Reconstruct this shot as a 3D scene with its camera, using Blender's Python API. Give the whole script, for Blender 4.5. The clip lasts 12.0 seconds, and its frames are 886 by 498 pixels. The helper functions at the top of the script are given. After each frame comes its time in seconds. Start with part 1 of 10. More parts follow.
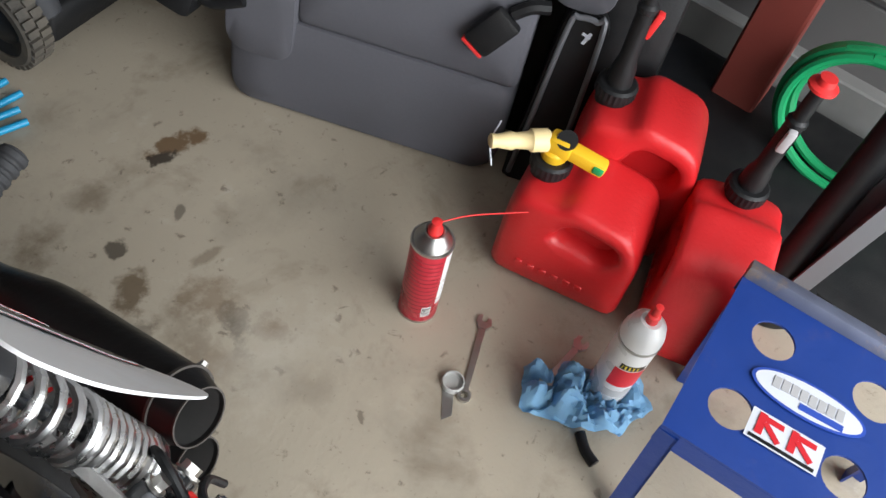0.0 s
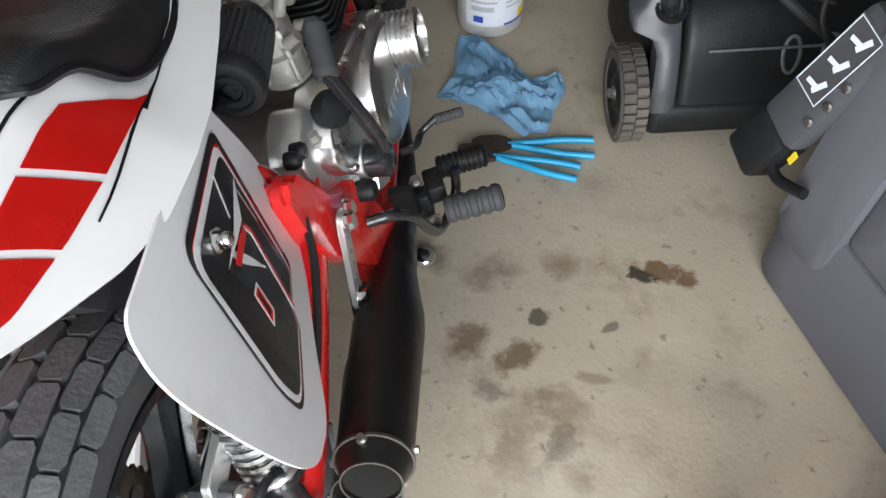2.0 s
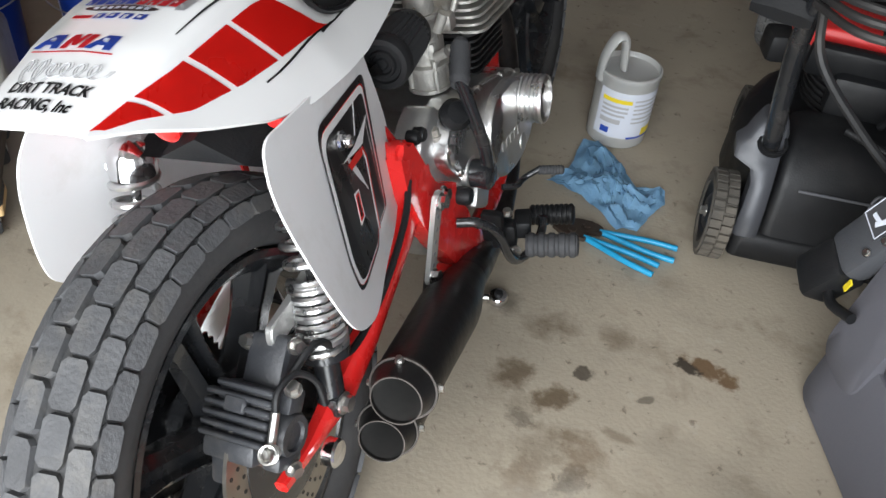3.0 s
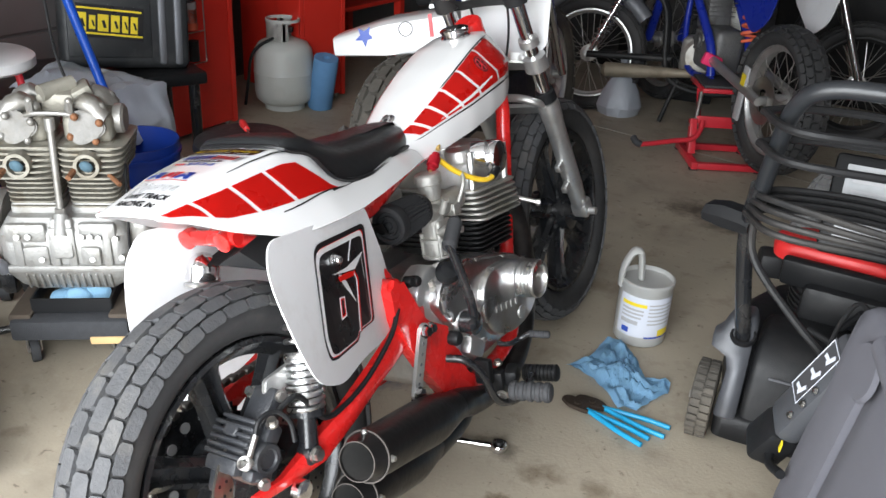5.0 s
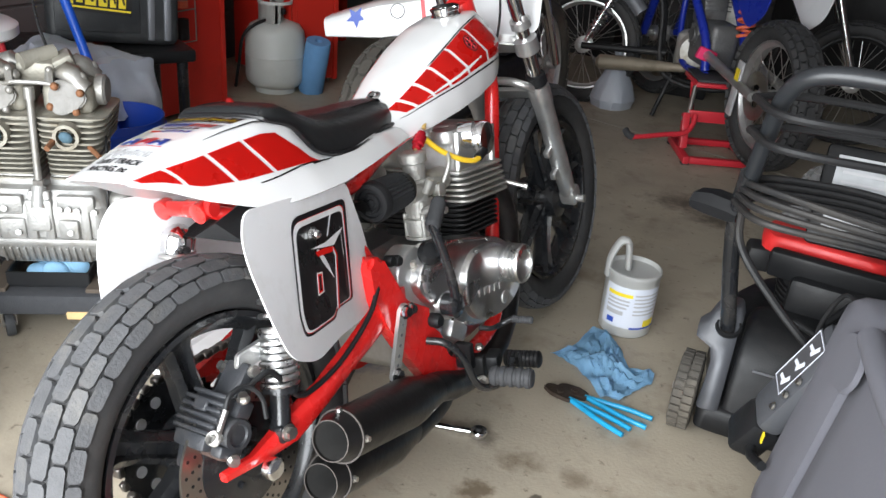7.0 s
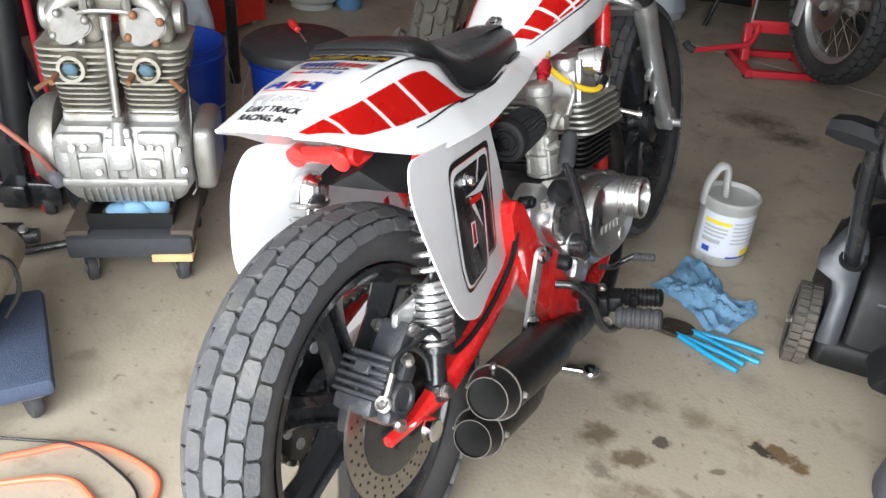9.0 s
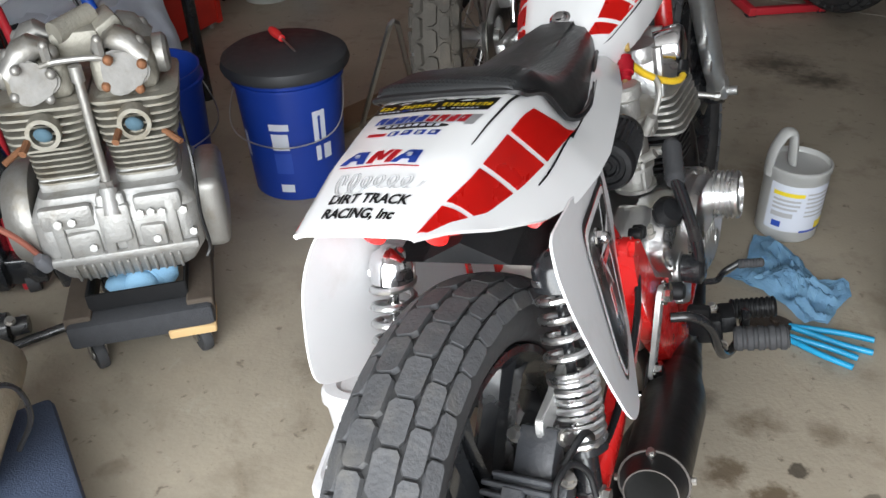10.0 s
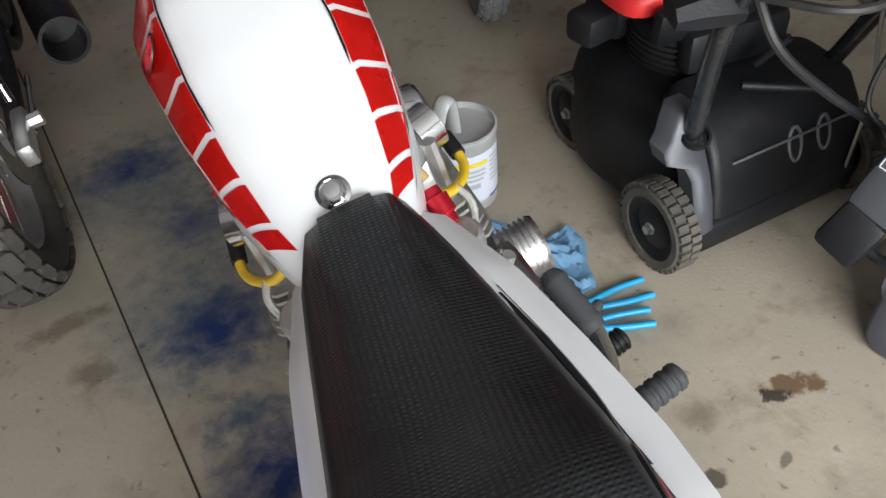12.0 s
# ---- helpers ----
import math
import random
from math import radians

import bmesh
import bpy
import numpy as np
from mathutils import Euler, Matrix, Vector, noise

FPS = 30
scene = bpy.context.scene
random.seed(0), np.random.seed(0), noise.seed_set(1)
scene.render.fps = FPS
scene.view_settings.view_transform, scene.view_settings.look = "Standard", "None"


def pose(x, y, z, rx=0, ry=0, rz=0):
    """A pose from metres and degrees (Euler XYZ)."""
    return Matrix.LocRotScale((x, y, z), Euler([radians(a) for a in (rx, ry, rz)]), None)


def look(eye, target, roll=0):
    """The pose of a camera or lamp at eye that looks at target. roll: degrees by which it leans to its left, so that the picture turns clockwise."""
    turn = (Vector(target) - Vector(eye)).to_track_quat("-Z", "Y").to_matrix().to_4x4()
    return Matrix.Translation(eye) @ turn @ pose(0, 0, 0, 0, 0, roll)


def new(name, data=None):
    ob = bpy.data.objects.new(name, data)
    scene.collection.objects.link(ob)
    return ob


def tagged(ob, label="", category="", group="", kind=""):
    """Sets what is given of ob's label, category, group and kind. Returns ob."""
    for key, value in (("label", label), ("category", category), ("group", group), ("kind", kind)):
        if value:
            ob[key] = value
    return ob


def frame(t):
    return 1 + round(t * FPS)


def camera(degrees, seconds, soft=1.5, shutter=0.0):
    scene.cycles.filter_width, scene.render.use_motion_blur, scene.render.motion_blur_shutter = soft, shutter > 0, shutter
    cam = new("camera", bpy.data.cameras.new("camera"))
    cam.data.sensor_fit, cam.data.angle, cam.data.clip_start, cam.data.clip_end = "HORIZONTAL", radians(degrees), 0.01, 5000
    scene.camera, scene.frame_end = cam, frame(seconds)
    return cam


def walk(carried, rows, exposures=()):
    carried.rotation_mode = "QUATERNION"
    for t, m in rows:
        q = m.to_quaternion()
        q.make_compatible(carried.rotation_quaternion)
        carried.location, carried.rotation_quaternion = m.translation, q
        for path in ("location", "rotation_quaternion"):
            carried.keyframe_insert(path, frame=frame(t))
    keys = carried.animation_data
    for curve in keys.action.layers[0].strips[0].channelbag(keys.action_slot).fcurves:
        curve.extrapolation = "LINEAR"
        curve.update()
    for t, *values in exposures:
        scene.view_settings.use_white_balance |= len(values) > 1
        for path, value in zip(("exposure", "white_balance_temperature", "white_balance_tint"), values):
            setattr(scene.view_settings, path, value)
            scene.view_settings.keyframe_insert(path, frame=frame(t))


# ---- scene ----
cam = camera(55.2, 12.0)
PATH = [
    (0, (-0.101, -0.244, 1.226), (0.972, 0.259, -0.385), 14.4),
    (0.2, (-0.074, -0.291, 1.232), (0.89, 0.379, -0.387), 12.5),
    (0.5, (-0.04, -0.316, 1.246), (0.786, 0.504, -0.38), 10.2),
    (1, (0.014, -0.294, 1.26), (0.605, 0.726, -0.355), 6.2),
    (1.5, (0.1, -0.245, 1.271), (0.433, 0.886, -0.344), 3.0),
    (2, (0.244, -0.272, 1.263), (0.138, 0.941, -0.323), -2.6),
    (2.5, (0.278, -0.35, 1.255), (-0.03, 0.991, -0.197), 2.8),
    (2.7, (0.289, -0.433, 1.245), (-0.047, 0.951, -0.159), 4.6),
    (4.3, (0.733, -0.809, 1.283), (-0.057, 0.675, 0.199), 3.3),
    (4.5, (0.754, -0.819, 1.297), (-0.069, 0.69, 0.274), 2.9),
    (5, (0.787, -0.846, 1.318), (-0.092, 0.728, 0.452), 3.2),
    (5.5, (0.81, -0.86, 1.324), (-0.079, 0.731, 0.5), 4.3),
    (6, (0.816, -0.846, 1.314), (-0.069, 0.751, 0.497), 4.9),
    (6.5, (0.815, -0.83, 1.3), (-0.064, 0.764, 0.472), 5.0),
    (6.7, (0.807, -0.825, 1.29), (-0.061, 0.764, 0.44), 5.1),
    (8.3, (0.68, -0.818, 1.269), (-0.151, 0.724, 0.304), 4.4),
    (8.5, (0.623, -0.827, 1.271), (-0.198, 0.701, 0.275), 4.4),
    (9, (0.517, -0.852, 1.268), (-0.273, 0.648, 0.208), 4.3),
    (9.5, (0.383, -0.799, 1.253), (-0.381, 0.689, 0.156), 2.6),
    (10, (0.184, -0.666, 1.251), (-0.499, 0.828, 0.111), -2.1),
    (10.1, (0.132, -0.59, 1.27), (-0.485, 0.893, 0.079), -2.1),
    (10.5, (0.012, -0.502, 1.258), (-0.256, 1.019, -0.012), -3.4),
    (11, (-0.157, -0.361, 1.292), (0.08, 1.139, -0.009), -3.8),
    (11.5, (-0.271, -0.215, 1.304), (0.122, 1.198, -0.056), -3.1),
    (12, (-0.274, 0.015, 1.287), (0.163, 1.36, -0.127), -5.2),
]
walk(cam, [(t, look(eye, target, roll)) for t, eye, target, roll in PATH], [(0, -0.45), (0.5, 0.0), (1.0, 0.12), (2.0, 0.12), (2.6, -0.05), (4.5, 0.2), (5.0, 0.35), (5.5, 0.42), (6.5, 0.38), (8.5, 0.42), (9.5, 0.28), (10.5, -0.15), (11.0, -0.12), (11.5, 0.09), (12.0, 0.32)])

# ---- light: overcast daylight through the open garage door behind the walk ----
world = bpy.data.worlds.new("sky")
scene.world = world
world.use_nodes = True
wn = world.node_tree.nodes
sky = wn.new("ShaderNodeTexSky")
sky.sky_type = 'NISHITA'
sky.sun_disc = False
sky.sun_elevation = radians(38)
sky.sun_rotation = radians(200)
wn["Background"].inputs["Strength"].default_value = 0.12
world.node_tree.links.new(sky.outputs[0], wn["Background"].inputs["Color"])
sun = new("sun", bpy.data.lights.new("sun", 'SUN'))
sun.data.energy, sun.data.angle, sun.data.color = 0.8, radians(20), (1.0, 0.97, 0.92)
sun.matrix_world = look((-1.5, -6, 6), (0, 0, 0))
door_light = new("door_daylight", bpy.data.lights.new("door_daylight", 'AREA'))
door_light.data.shape = 'RECTANGLE'
door_light.data.size, door_light.data.size_y = 2.7, 2.25
door_light.data.energy, door_light.data.color = 175.0, (0.93, 0.97, 1.0)
door_light.matrix_world = look((0.20, -1.86, 1.2), (0.10, 1.5, 0.75))


# ---- materials ----
def mat(name, color, rough=0.5, metal=0.0, vary=0.15, scale=8.0, bump=0.0, bscale=60.0, dirt=None, dirt_amount=0.5, dirt_scale=3.0, coat=0.0, island=0.0, detail=6.0, rvary=0.15, alpha=1.0, trans=0.0):
    """A surface with fine grain, a larger variation, optional dirt patches and bump."""
    m = bpy.data.materials.new(name)
    m.use_nodes = True
    nt = m.node_tree
    b = nt.nodes["Principled BSDF"]
    L = nt.links.new
    tc = nt.nodes.new("ShaderNodeTexCoord")
    n1 = nt.nodes.new("ShaderNodeTexNoise")
    n1.inputs["Scale"].default_value, n1.inputs["Detail"].default_value = scale, detail
    L(tc.outputs["Object"], n1.inputs["Vector"])
    mix = nt.nodes.new("ShaderNodeMix")
    mix.data_type = 'RGBA'
    c = Vector(color)
    mix.inputs["A"].default_value = (*(c * (1 - vary)), 1)
    mix.inputs["B"].default_value = (*[min(1.0, v * (1 + vary)) for v in c], 1)
    L(n1.outputs["Fac"], mix.inputs["Factor"])
    out = mix.outputs["Result"]
    rr = nt.nodes.new("ShaderNodeMapRange")
    rr.inputs["To Min"].default_value, rr.inputs["To Max"].default_value = max(0.02, rough - rvary), min(1.0, rough + rvary)
    n3 = nt.nodes.new("ShaderNodeTexNoise")
    n3.inputs["Scale"].default_value, n3.inputs["Detail"].default_value = scale * 2.3, 4
    L(tc.outputs["Object"], n3.inputs["Vector"])
    L(n3.outputs["Fac"], rr.inputs["Value"])
    L(rr.outputs["Result"], b.inputs["Roughness"])
    if dirt:
        n2 = nt.nodes.new("ShaderNodeTexNoise")
        n2.inputs["Scale"].default_value, n2.inputs["Detail"].default_value, n2.inputs["Roughness"].default_value = dirt_scale, 8, 0.65
        L(tc.outputs["Object"], n2.inputs["Vector"])
        r = nt.nodes.new("ShaderNodeMapRange")
        r.inputs["From Min"].default_value, r.inputs["From Max"].default_value = 0.52, 0.72
        r.inputs["To Max"].default_value = dirt_amount
        L(n2.outputs["Fac"], r.inputs["Value"])
        m2 = nt.nodes.new("ShaderNodeMix")
        m2.data_type = 'RGBA'
        L(out, m2.inputs["A"])
        m2.inputs["B"].default_value = (*dirt, 1)
        L(r.outputs["Result"], m2.inputs["Factor"])
        out = m2.outputs["Result"]
    if island:
        g = nt.nodes.new("ShaderNodeNewGeometry")
        hv = nt.nodes.new("ShaderNodeHueSaturation")
        vr = nt.nodes.new("ShaderNodeMapRange")
        vr.inputs["To Min"].default_value, vr.inputs["To Max"].default_value = 1 - island, 1 + island
        L(g.outputs["Random Per Island"], vr.inputs["Value"])
        L(vr.outputs["Result"], hv.inputs["Value"])
        L(out, hv.inputs["Color"])
        out = hv.outputs["Color"]
    L(out, b.inputs["Base Color"])
    b.inputs["Metallic"].default_value = metal
    b.inputs["Coat Weight"].default_value = coat
    b.inputs["Coat Roughness"].default_value = 0.06
    b.inputs["Alpha"].default_value = alpha
    b.inputs["Transmission Weight"].default_value = trans
    if bump:
        n4 = nt.nodes.new("ShaderNodeTexNoise")
        n4.inputs["Scale"].default_value, n4.inputs["Detail"].default_value = bscale, 5
        L(tc.outputs["Object"], n4.inputs["Vector"])
        bp = nt.nodes.new("ShaderNodeBump")
        bp.inputs["Strength"].default_value, bp.inputs["Distance"].default_value = bump, 0.004
        L(n4.outputs["Fac"], bp.inputs["Height"])
        L(bp.outputs["Normal"], b.inputs["Normal"])
    return m


WHITE = mat("white_gelcoat", (0.75, 0.75, 0.75), 0.22, 0, 0.04, 5, coat=0.5, rvary=0.06, dirt=(0.6, 0.58, 0.54), dirt_amount=0.25)
WHITE_MATT = mat("white_plastic", (0.78, 0.78, 0.79), 0.38, 0, 0.05, 6, dirt=(0.5, 0.47, 0.42), dirt_amount=0.35, dirt_scale=9)
RED_STRIPE = mat("red_vinyl", (0.74, 0.014, 0.010), 0.28, 0, 0.08, 6, coat=0.3, rvary=0.06)
RED_FRAME = mat("red_powder_coat", (0.72, 0.020, 0.018), 0.27, 0, 0.12, 9, coat=0.6, rvary=0.08, dirt=(0.16, 0.02, 0.02), dirt_amount=0.5, dirt_scale=12)
BLACK_VINYL = mat("black_line", (0.012, 0.012, 0.013), 0.3, 0, 0.1, 6)
BLACK_GLOSS = mat("black_gloss_paint", (0.014, 0.015, 0.017), 0.25, 0, 0.2, 9, coat=0.4, dirt=(0.10, 0.09, 0.08), dirt_amount=0.35, dirt_scale=10)
BLACK_PLASTIC = mat("black_plastic", (0.010, 0.0104, 0.0115), 0.48, 0, 0.2, 14, bump=0.15, bscale=250, dirt=(0.05, 0.046, 0.042), dirt_amount=0.2, dirt_scale=7)
RUBBER = mat("tyre_rubber", (0.070, 0.071, 0.075), 0.74, 0, 0.3, 30, bump=0.4, bscale=160, dirt=(0.13, 0.122, 0.108), dirt_amount=0.6, dirt_scale=14, island=0.12)
CALIPER = mat("satin_grey_caliper", (0.034, 0.036, 0.041), 0.42, 0.1, 0.2, 30, bump=0.2, bscale=220, dirt=(0.10, 0.095, 0.088), dirt_amount=0.5, dirt_scale=16)
PAD_RUST = mat("rust_brown_pad", (0.075, 0.045, 0.036), 0.8, 0.1, 0.3, 30, bump=0.3, bscale=160)
RUBBER_SIDE = mat("tyre_sidewall", (0.042, 0.042, 0.043), 0.7, 0, 0.2, 20, bump=0.15, bscale=120, dirt=(0.12, 0.11, 0.10), dirt_amount=0.4)
RUBBER_BROWN = mat("dusty_rubber", (0.075, 0.068, 0.058), 0.85, 0, 0.2, 30, bump=0.25, bscale=160, dirt=(0.20, 0.17, 0.13), dirt_amount=0.6, island=0.1)
GRIP = mat("grip_rubber", (0.05, 0.051, 0.054), 0.65, 0, 0.15, 40, bump=0.2, bscale=300)
CHROME = mat("chrome", (0.75, 0.75, 0.76), 0.13, 1.0, 0.06, 12, rvary=0.07, dirt=(0.35, 0.33, 0.3), dirt_amount=0.35, dirt_scale=15)
ALU = mat("cast_aluminium", (0.66, 0.66, 0.65), 0.36, 0.85, 0.18, 18, bump=0.2, bscale=200, dirt=(0.22, 0.20, 0.17), dirt_amount=0.5, dirt_scale=9)
ALU_POL = mat("polished_aluminium", (0.78, 0.78, 0.78), 0.30, 1.0, 0.10, 8, dirt=(0.30, 0.28, 0.24), dirt_amount=0.5, dirt_scale=7)
ALU_DIRTY = mat("oxidised_aluminium", (0.46, 0.45, 0.42), 0.5, 0.65, 0.25, 14, bump=0.5, bscale=120, dirt=(0.24, 0.20, 0.14), dirt_amount=0.7, dirt_scale=8)
ALU_BROWN = mat("grimy_alloy", (0.28, 0.24, 0.18), 0.6, 0.4, 0.3, 14, bump=0.5, bscale=120, dirt=(0.14, 0.10, 0.06), dirt_amount=0.7, dirt_scale=8)
AGED = mat("aged_case_alloy", (0.30, 0.284, 0.240), 0.55, 0.4, 0.3, 16, bump=0.5, bscale=120, dirt=(0.17, 0.135, 0.085), dirt_amount=0.8, dirt_scale=14)
AGED_DARK = mat("dark_sooty_alloy", (0.17, 0.17, 0.17), 0.5, 0.5, 0.3, 16, bump=0.5, bscale=120, dirt=(0.06, 0.055, 0.05), dirt_amount=0.8, dirt_scale=14)
AGED_SMOOTH = mat("aged_cover_alloy", (0.33, 0.32, 0.30), 0.46, 0.65, 0.2, 16, bump=0.2, bscale=150, dirt=(0.20, 0.17, 0.12), dirt_amount=0.7, dirt_scale=11)
STEEL = mat("zinc_steel", (0.55, 0.54, 0.52), 0.35, 1.0, 0.15, 25, dirt=(0.3, 0.25, 0.2), dirt_amount=0.4, dirt_scale=12)
SPRING = mat("bright_spring_steel", (0.60, 0.60, 0.60), 0.30, 1.0, 0.15, 30, dirt=(0.3, 0.28, 0.25), dirt_amount=0.4, dirt_scale=20)
RUST = mat("rusty_bolt", (0.26, 0.12, 0.06), 0.7, 0.5, 0.3, 40, bump=0.4, bscale=200)
FIN_BLACK = mat("black_fins", (0.02, 0.02, 0.021), 0.5, 0.2, 0.2, 20, dirt=(0.1, 0.09, 0.08), dirt_amount=0.4)
EXHAUST = mat("sooty_black_exhaust", (0.022, 0.021, 0.021), 0.36, 0.5, 0.3, 12, bump=0.15, bscale=90, dirt=(0.13, 0.10, 0.085), dirt_amount=0.45, dirt_scale=6)
EXHAUST_IN = mat("exhaust_bore", (0.07, 0.068, 0.066), 0.7, 0.0, 0.2, 20)
DISC = mat("brake_disc_steel", (0.40, 0.38, 0.35), 0.35, 1.0, 0.12, 20, dirt=(0.28, 0.24, 0.19), dirt_amount=0.5)
YELLOW = mat("yellow_hose", (0.80, 0.52, 0.03), 0.35, 0, 0.06, 10)
YELLOW_P = mat("yellow_plastic", (0.85, 0.50, 0.02), 0.4, 0, 0.06, 10)
CREAM = mat("cream_plastic", (0.78, 0.62, 0.32), 0.45, 0, 0.08, 10)
BLUE_GRIP = mat("blue_dipped_grip", (0.015, 0.33, 0.60), 0.35, 0, 0.1, 15, dirt=(0.02, 0.15, 0.25), dirt_amount=0.4, dirt_scale=25)
TOWEL = mat("blue_shop_towel", (0.33, 0.60, 0.84), 0.95, 0, 0.08, 25, bump=0.35, bscale=300, dirt=(0.20, 0.40, 0.58), dirt_amount=0.45, dirt_scale=12)
JERRY = mat("red_jerry_plastic", (0.64, 0.020, 0.024), 0.36, 0, 0.12, 9, bump=0.2, bscale=140, dirt=(0.42, 0.015, 0.018), dirt_amount=0.4)
SEAT_CLOTH = mat("grey_seat_cloth", (0.105, 0.105, 0.122), 0.95, 0, 0.08, 200, bump=0.3, bscale=700, dirt=(0.09, 0.09, 0.10), dirt_amount=0.5, dirt_scale=3)
BLUE_PAINT = mat("chipped_blue_paint", (0.008, 0.042, 0.24), 0.45, 0, 0.12, 10, bump=0.15, bscale=80, dirt=(0.16, 0.10, 0.12), dirt_amount=0.55, dirt_scale=5)
BLUE_BUCKET = mat("blue_bucket_plastic", (0.010, 0.045, 0.32), 0.4, 0, 0.1, 8, rvary=0.08)
BLUE_BIKE = mat("blue_motocross_plastic", (0.012, 0.03, 0.32), 0.3, 0, 0.1, 8)
GREEN = mat("green_garden_hose", (0.01, 0.30, 0.11), 0.35, 0, 0.12, 20)
CAN_RED = mat("red_can_print", (0.55, 0.03, 0.05), 0.3, 0.2, 0.06, 10)
RED_CAP = mat("red_plastic_cap", (0.72, 0.03, 0.03), 0.4, 0, 0.05, 10)
CAN_WHITE = mat("white_can_print", (0.82, 0.82, 0.82), 0.3, 0.1, 0.04, 10)
CAB_RED = mat("red_cabinet_paint", (0.66, 0.030, 0.018), 0.4, 0, 0.1, 3, dirt=(0.3, 0.03, 0.02), dirt_amount=0.4)
STAND_RED = mat("red_stand_paint", (0.60, 0.03, 0.045), 0.35, 0, 0.1, 8)
PINK = mat("pink_tape", (0.85, 0.04, 0.16), 0.5, 0, 0.05, 10)
GREY_TANK = mat("grey_tank_paint", (0.56, 0.58, 0.55), 0.45, 0, 0.08, 6, dirt=(0.3, 0.29, 0.25), dirt_amount=0.4)
WOOD = mat("raw_board", (0.20, 0.13, 0.075), 0.75, 0, 0.2, 6, bump=0.3, bscale=60)
CARPET = mat("charcoal_carpet", (0.045, 0.047, 0.052), 0.98, 0, 0.2, 60, bump=0.6, bscale=300)
MAT_BLUE = mat("blue_grey_carpet", (0.055, 0.075, 0.125), 0.98, 0, 0.2, 60, bump=0.6, bscale=300)
MAUVE = mat("siding_paint", (0.105, 0.102, 0.102), 0.6, 0, 0.1, 2, dirt=(0.09, 0.088, 0.085), dirt_amount=0.5, dirt_scale=1.5)
RED_POST = mat("red_primer_steel", (0.20, 0.038, 0.028), 0.65, 0.1, 0.15, 6, dirt=(0.10, 0.03, 0.02), dirt_amount=0.5)
CLEAR = mat("milky_plastic", (0.60, 0.60, 0.58), 0.35, 0, 0.06, 9, trans=0.3, dirt=(0.50, 0.48, 0.43), dirt_amount=0.3, dirt_scale=12)
LABEL = mat("white_label", (0.68, 0.71, 0.79), 0.4, 0, 0.04, 12)
LABEL_BLUE = mat("blue_print", (0.03, 0.08, 0.42), 0.35, 0, 0.05, 12)
PRINT_RED = mat("red_print", (0.62, 0.02, 0.03), 0.35, 0, 0.05, 12)
PRINT_YELLOW = mat("yellow_print", (0.85, 0.66, 0.03), 0.35, 0, 0.05, 12)
PRINT_GREY = mat("grey_print", (0.45, 0.45, 0.46), 0.4, 0, 0.05, 12)
BAG = mat("translucent_bag", (0.76, 0.80, 0.88), 0.35, 0, 0.08, 9, bump=0.3, bscale=30)
ORANGE = mat("orange_cable", (0.80, 0.16, 0.08), 0.45, 0, 0.06, 15)
BLUE_STAIN = mat("pole_blue", (0.01, 0.09, 0.55), 0.35, 0, 0.06, 10)
GREY_PART = mat("grey_steel_paint", (0.16, 0.165, 0.18), 0.5, 0.3, 0.1, 10, dirt=(0.1, 0.09, 0.08), dirt_amount=0.4)
for dull in (BLACK_PLASTIC, FIN_BLACK, RUBBER_SIDE, GRIP):
    dull.node_tree.nodes["Principled BSDF"].inputs["Specular IOR Level"].default_value = 0.3
CEIL = mat("ceiling_board", (0.42, 0.41, 0.40), 0.8, 0, 0.05, 3)


def seat_vinyl():
    """Black vinyl with fine diagonal weave embossing."""
    m = mat("carbon_weave_vinyl", (0.017, 0.018, 0.019), 0.34, 0, 0.2, 30, rvary=0.08)
    nt = m.node_tree
    b, L = nt.nodes["Principled BSDF"], nt.links.new
    tc = nt.nodes.new("ShaderNodeTexCoord")
    mp = nt.nodes.new("ShaderNodeMapping")
    mp.inputs["Rotation"].default_value = (0, 0, radians(4))
    L(tc.outputs["Object"], mp.inputs["Vector"])
    w1 = nt.nodes.new("ShaderNodeTexWave")
    w1.bands_direction = 'X'
    w1.inputs["Scale"].default_value, w1.inputs["Distortion"].default_value = 56.0, 0.0
    w2 = nt.nodes.new("ShaderNodeTexWave")
    w2.bands_direction = 'Y'
    w2.inputs["Scale"].default_value, w2.inputs["Distortion"].default_value = 75.0, 0.0
    L(mp.outputs["Vector"], w1.inputs["Vector"])
    L(mp.outputs["Vector"], w2.inputs["Vector"])
    mul = nt.nodes.new("ShaderNodeMath")
    mul.operation = 'MULTIPLY'
    L(w1.outputs["Fac"], mul.inputs[0])
    L(w2.outputs["Fac"], mul.inputs[1])
    bp = nt.nodes.new("ShaderNodeBump")
    bp.inputs["Strength"].default_value, bp.inputs["Distance"].default_value = 0.7, 0.0015
    geo = nt.nodes.new("ShaderNodeNewGeometry")
    sep = nt.nodes.new("ShaderNodeSeparateXYZ")
    L(geo.outputs["Normal"], sep.inputs[0])
    up = nt.nodes.new("ShaderNodeMapRange")
    up.inputs["From Min"].default_value, up.inputs["From Max"].default_value, up.inputs["To Min"].default_value, up.inputs["To Max"].default_value = 0.62, 0.9, 0.06, 0.42
    L(sep.outputs["Z"], up.inputs["Value"])
    L(up.outputs["Result"], bp.inputs["Strength"])
    L(mul.outputs[0], bp.inputs["Height"])
    L(bp.outputs["Normal"], b.inputs["Normal"])
    return m


SEAT_VINYL = seat_vinyl()


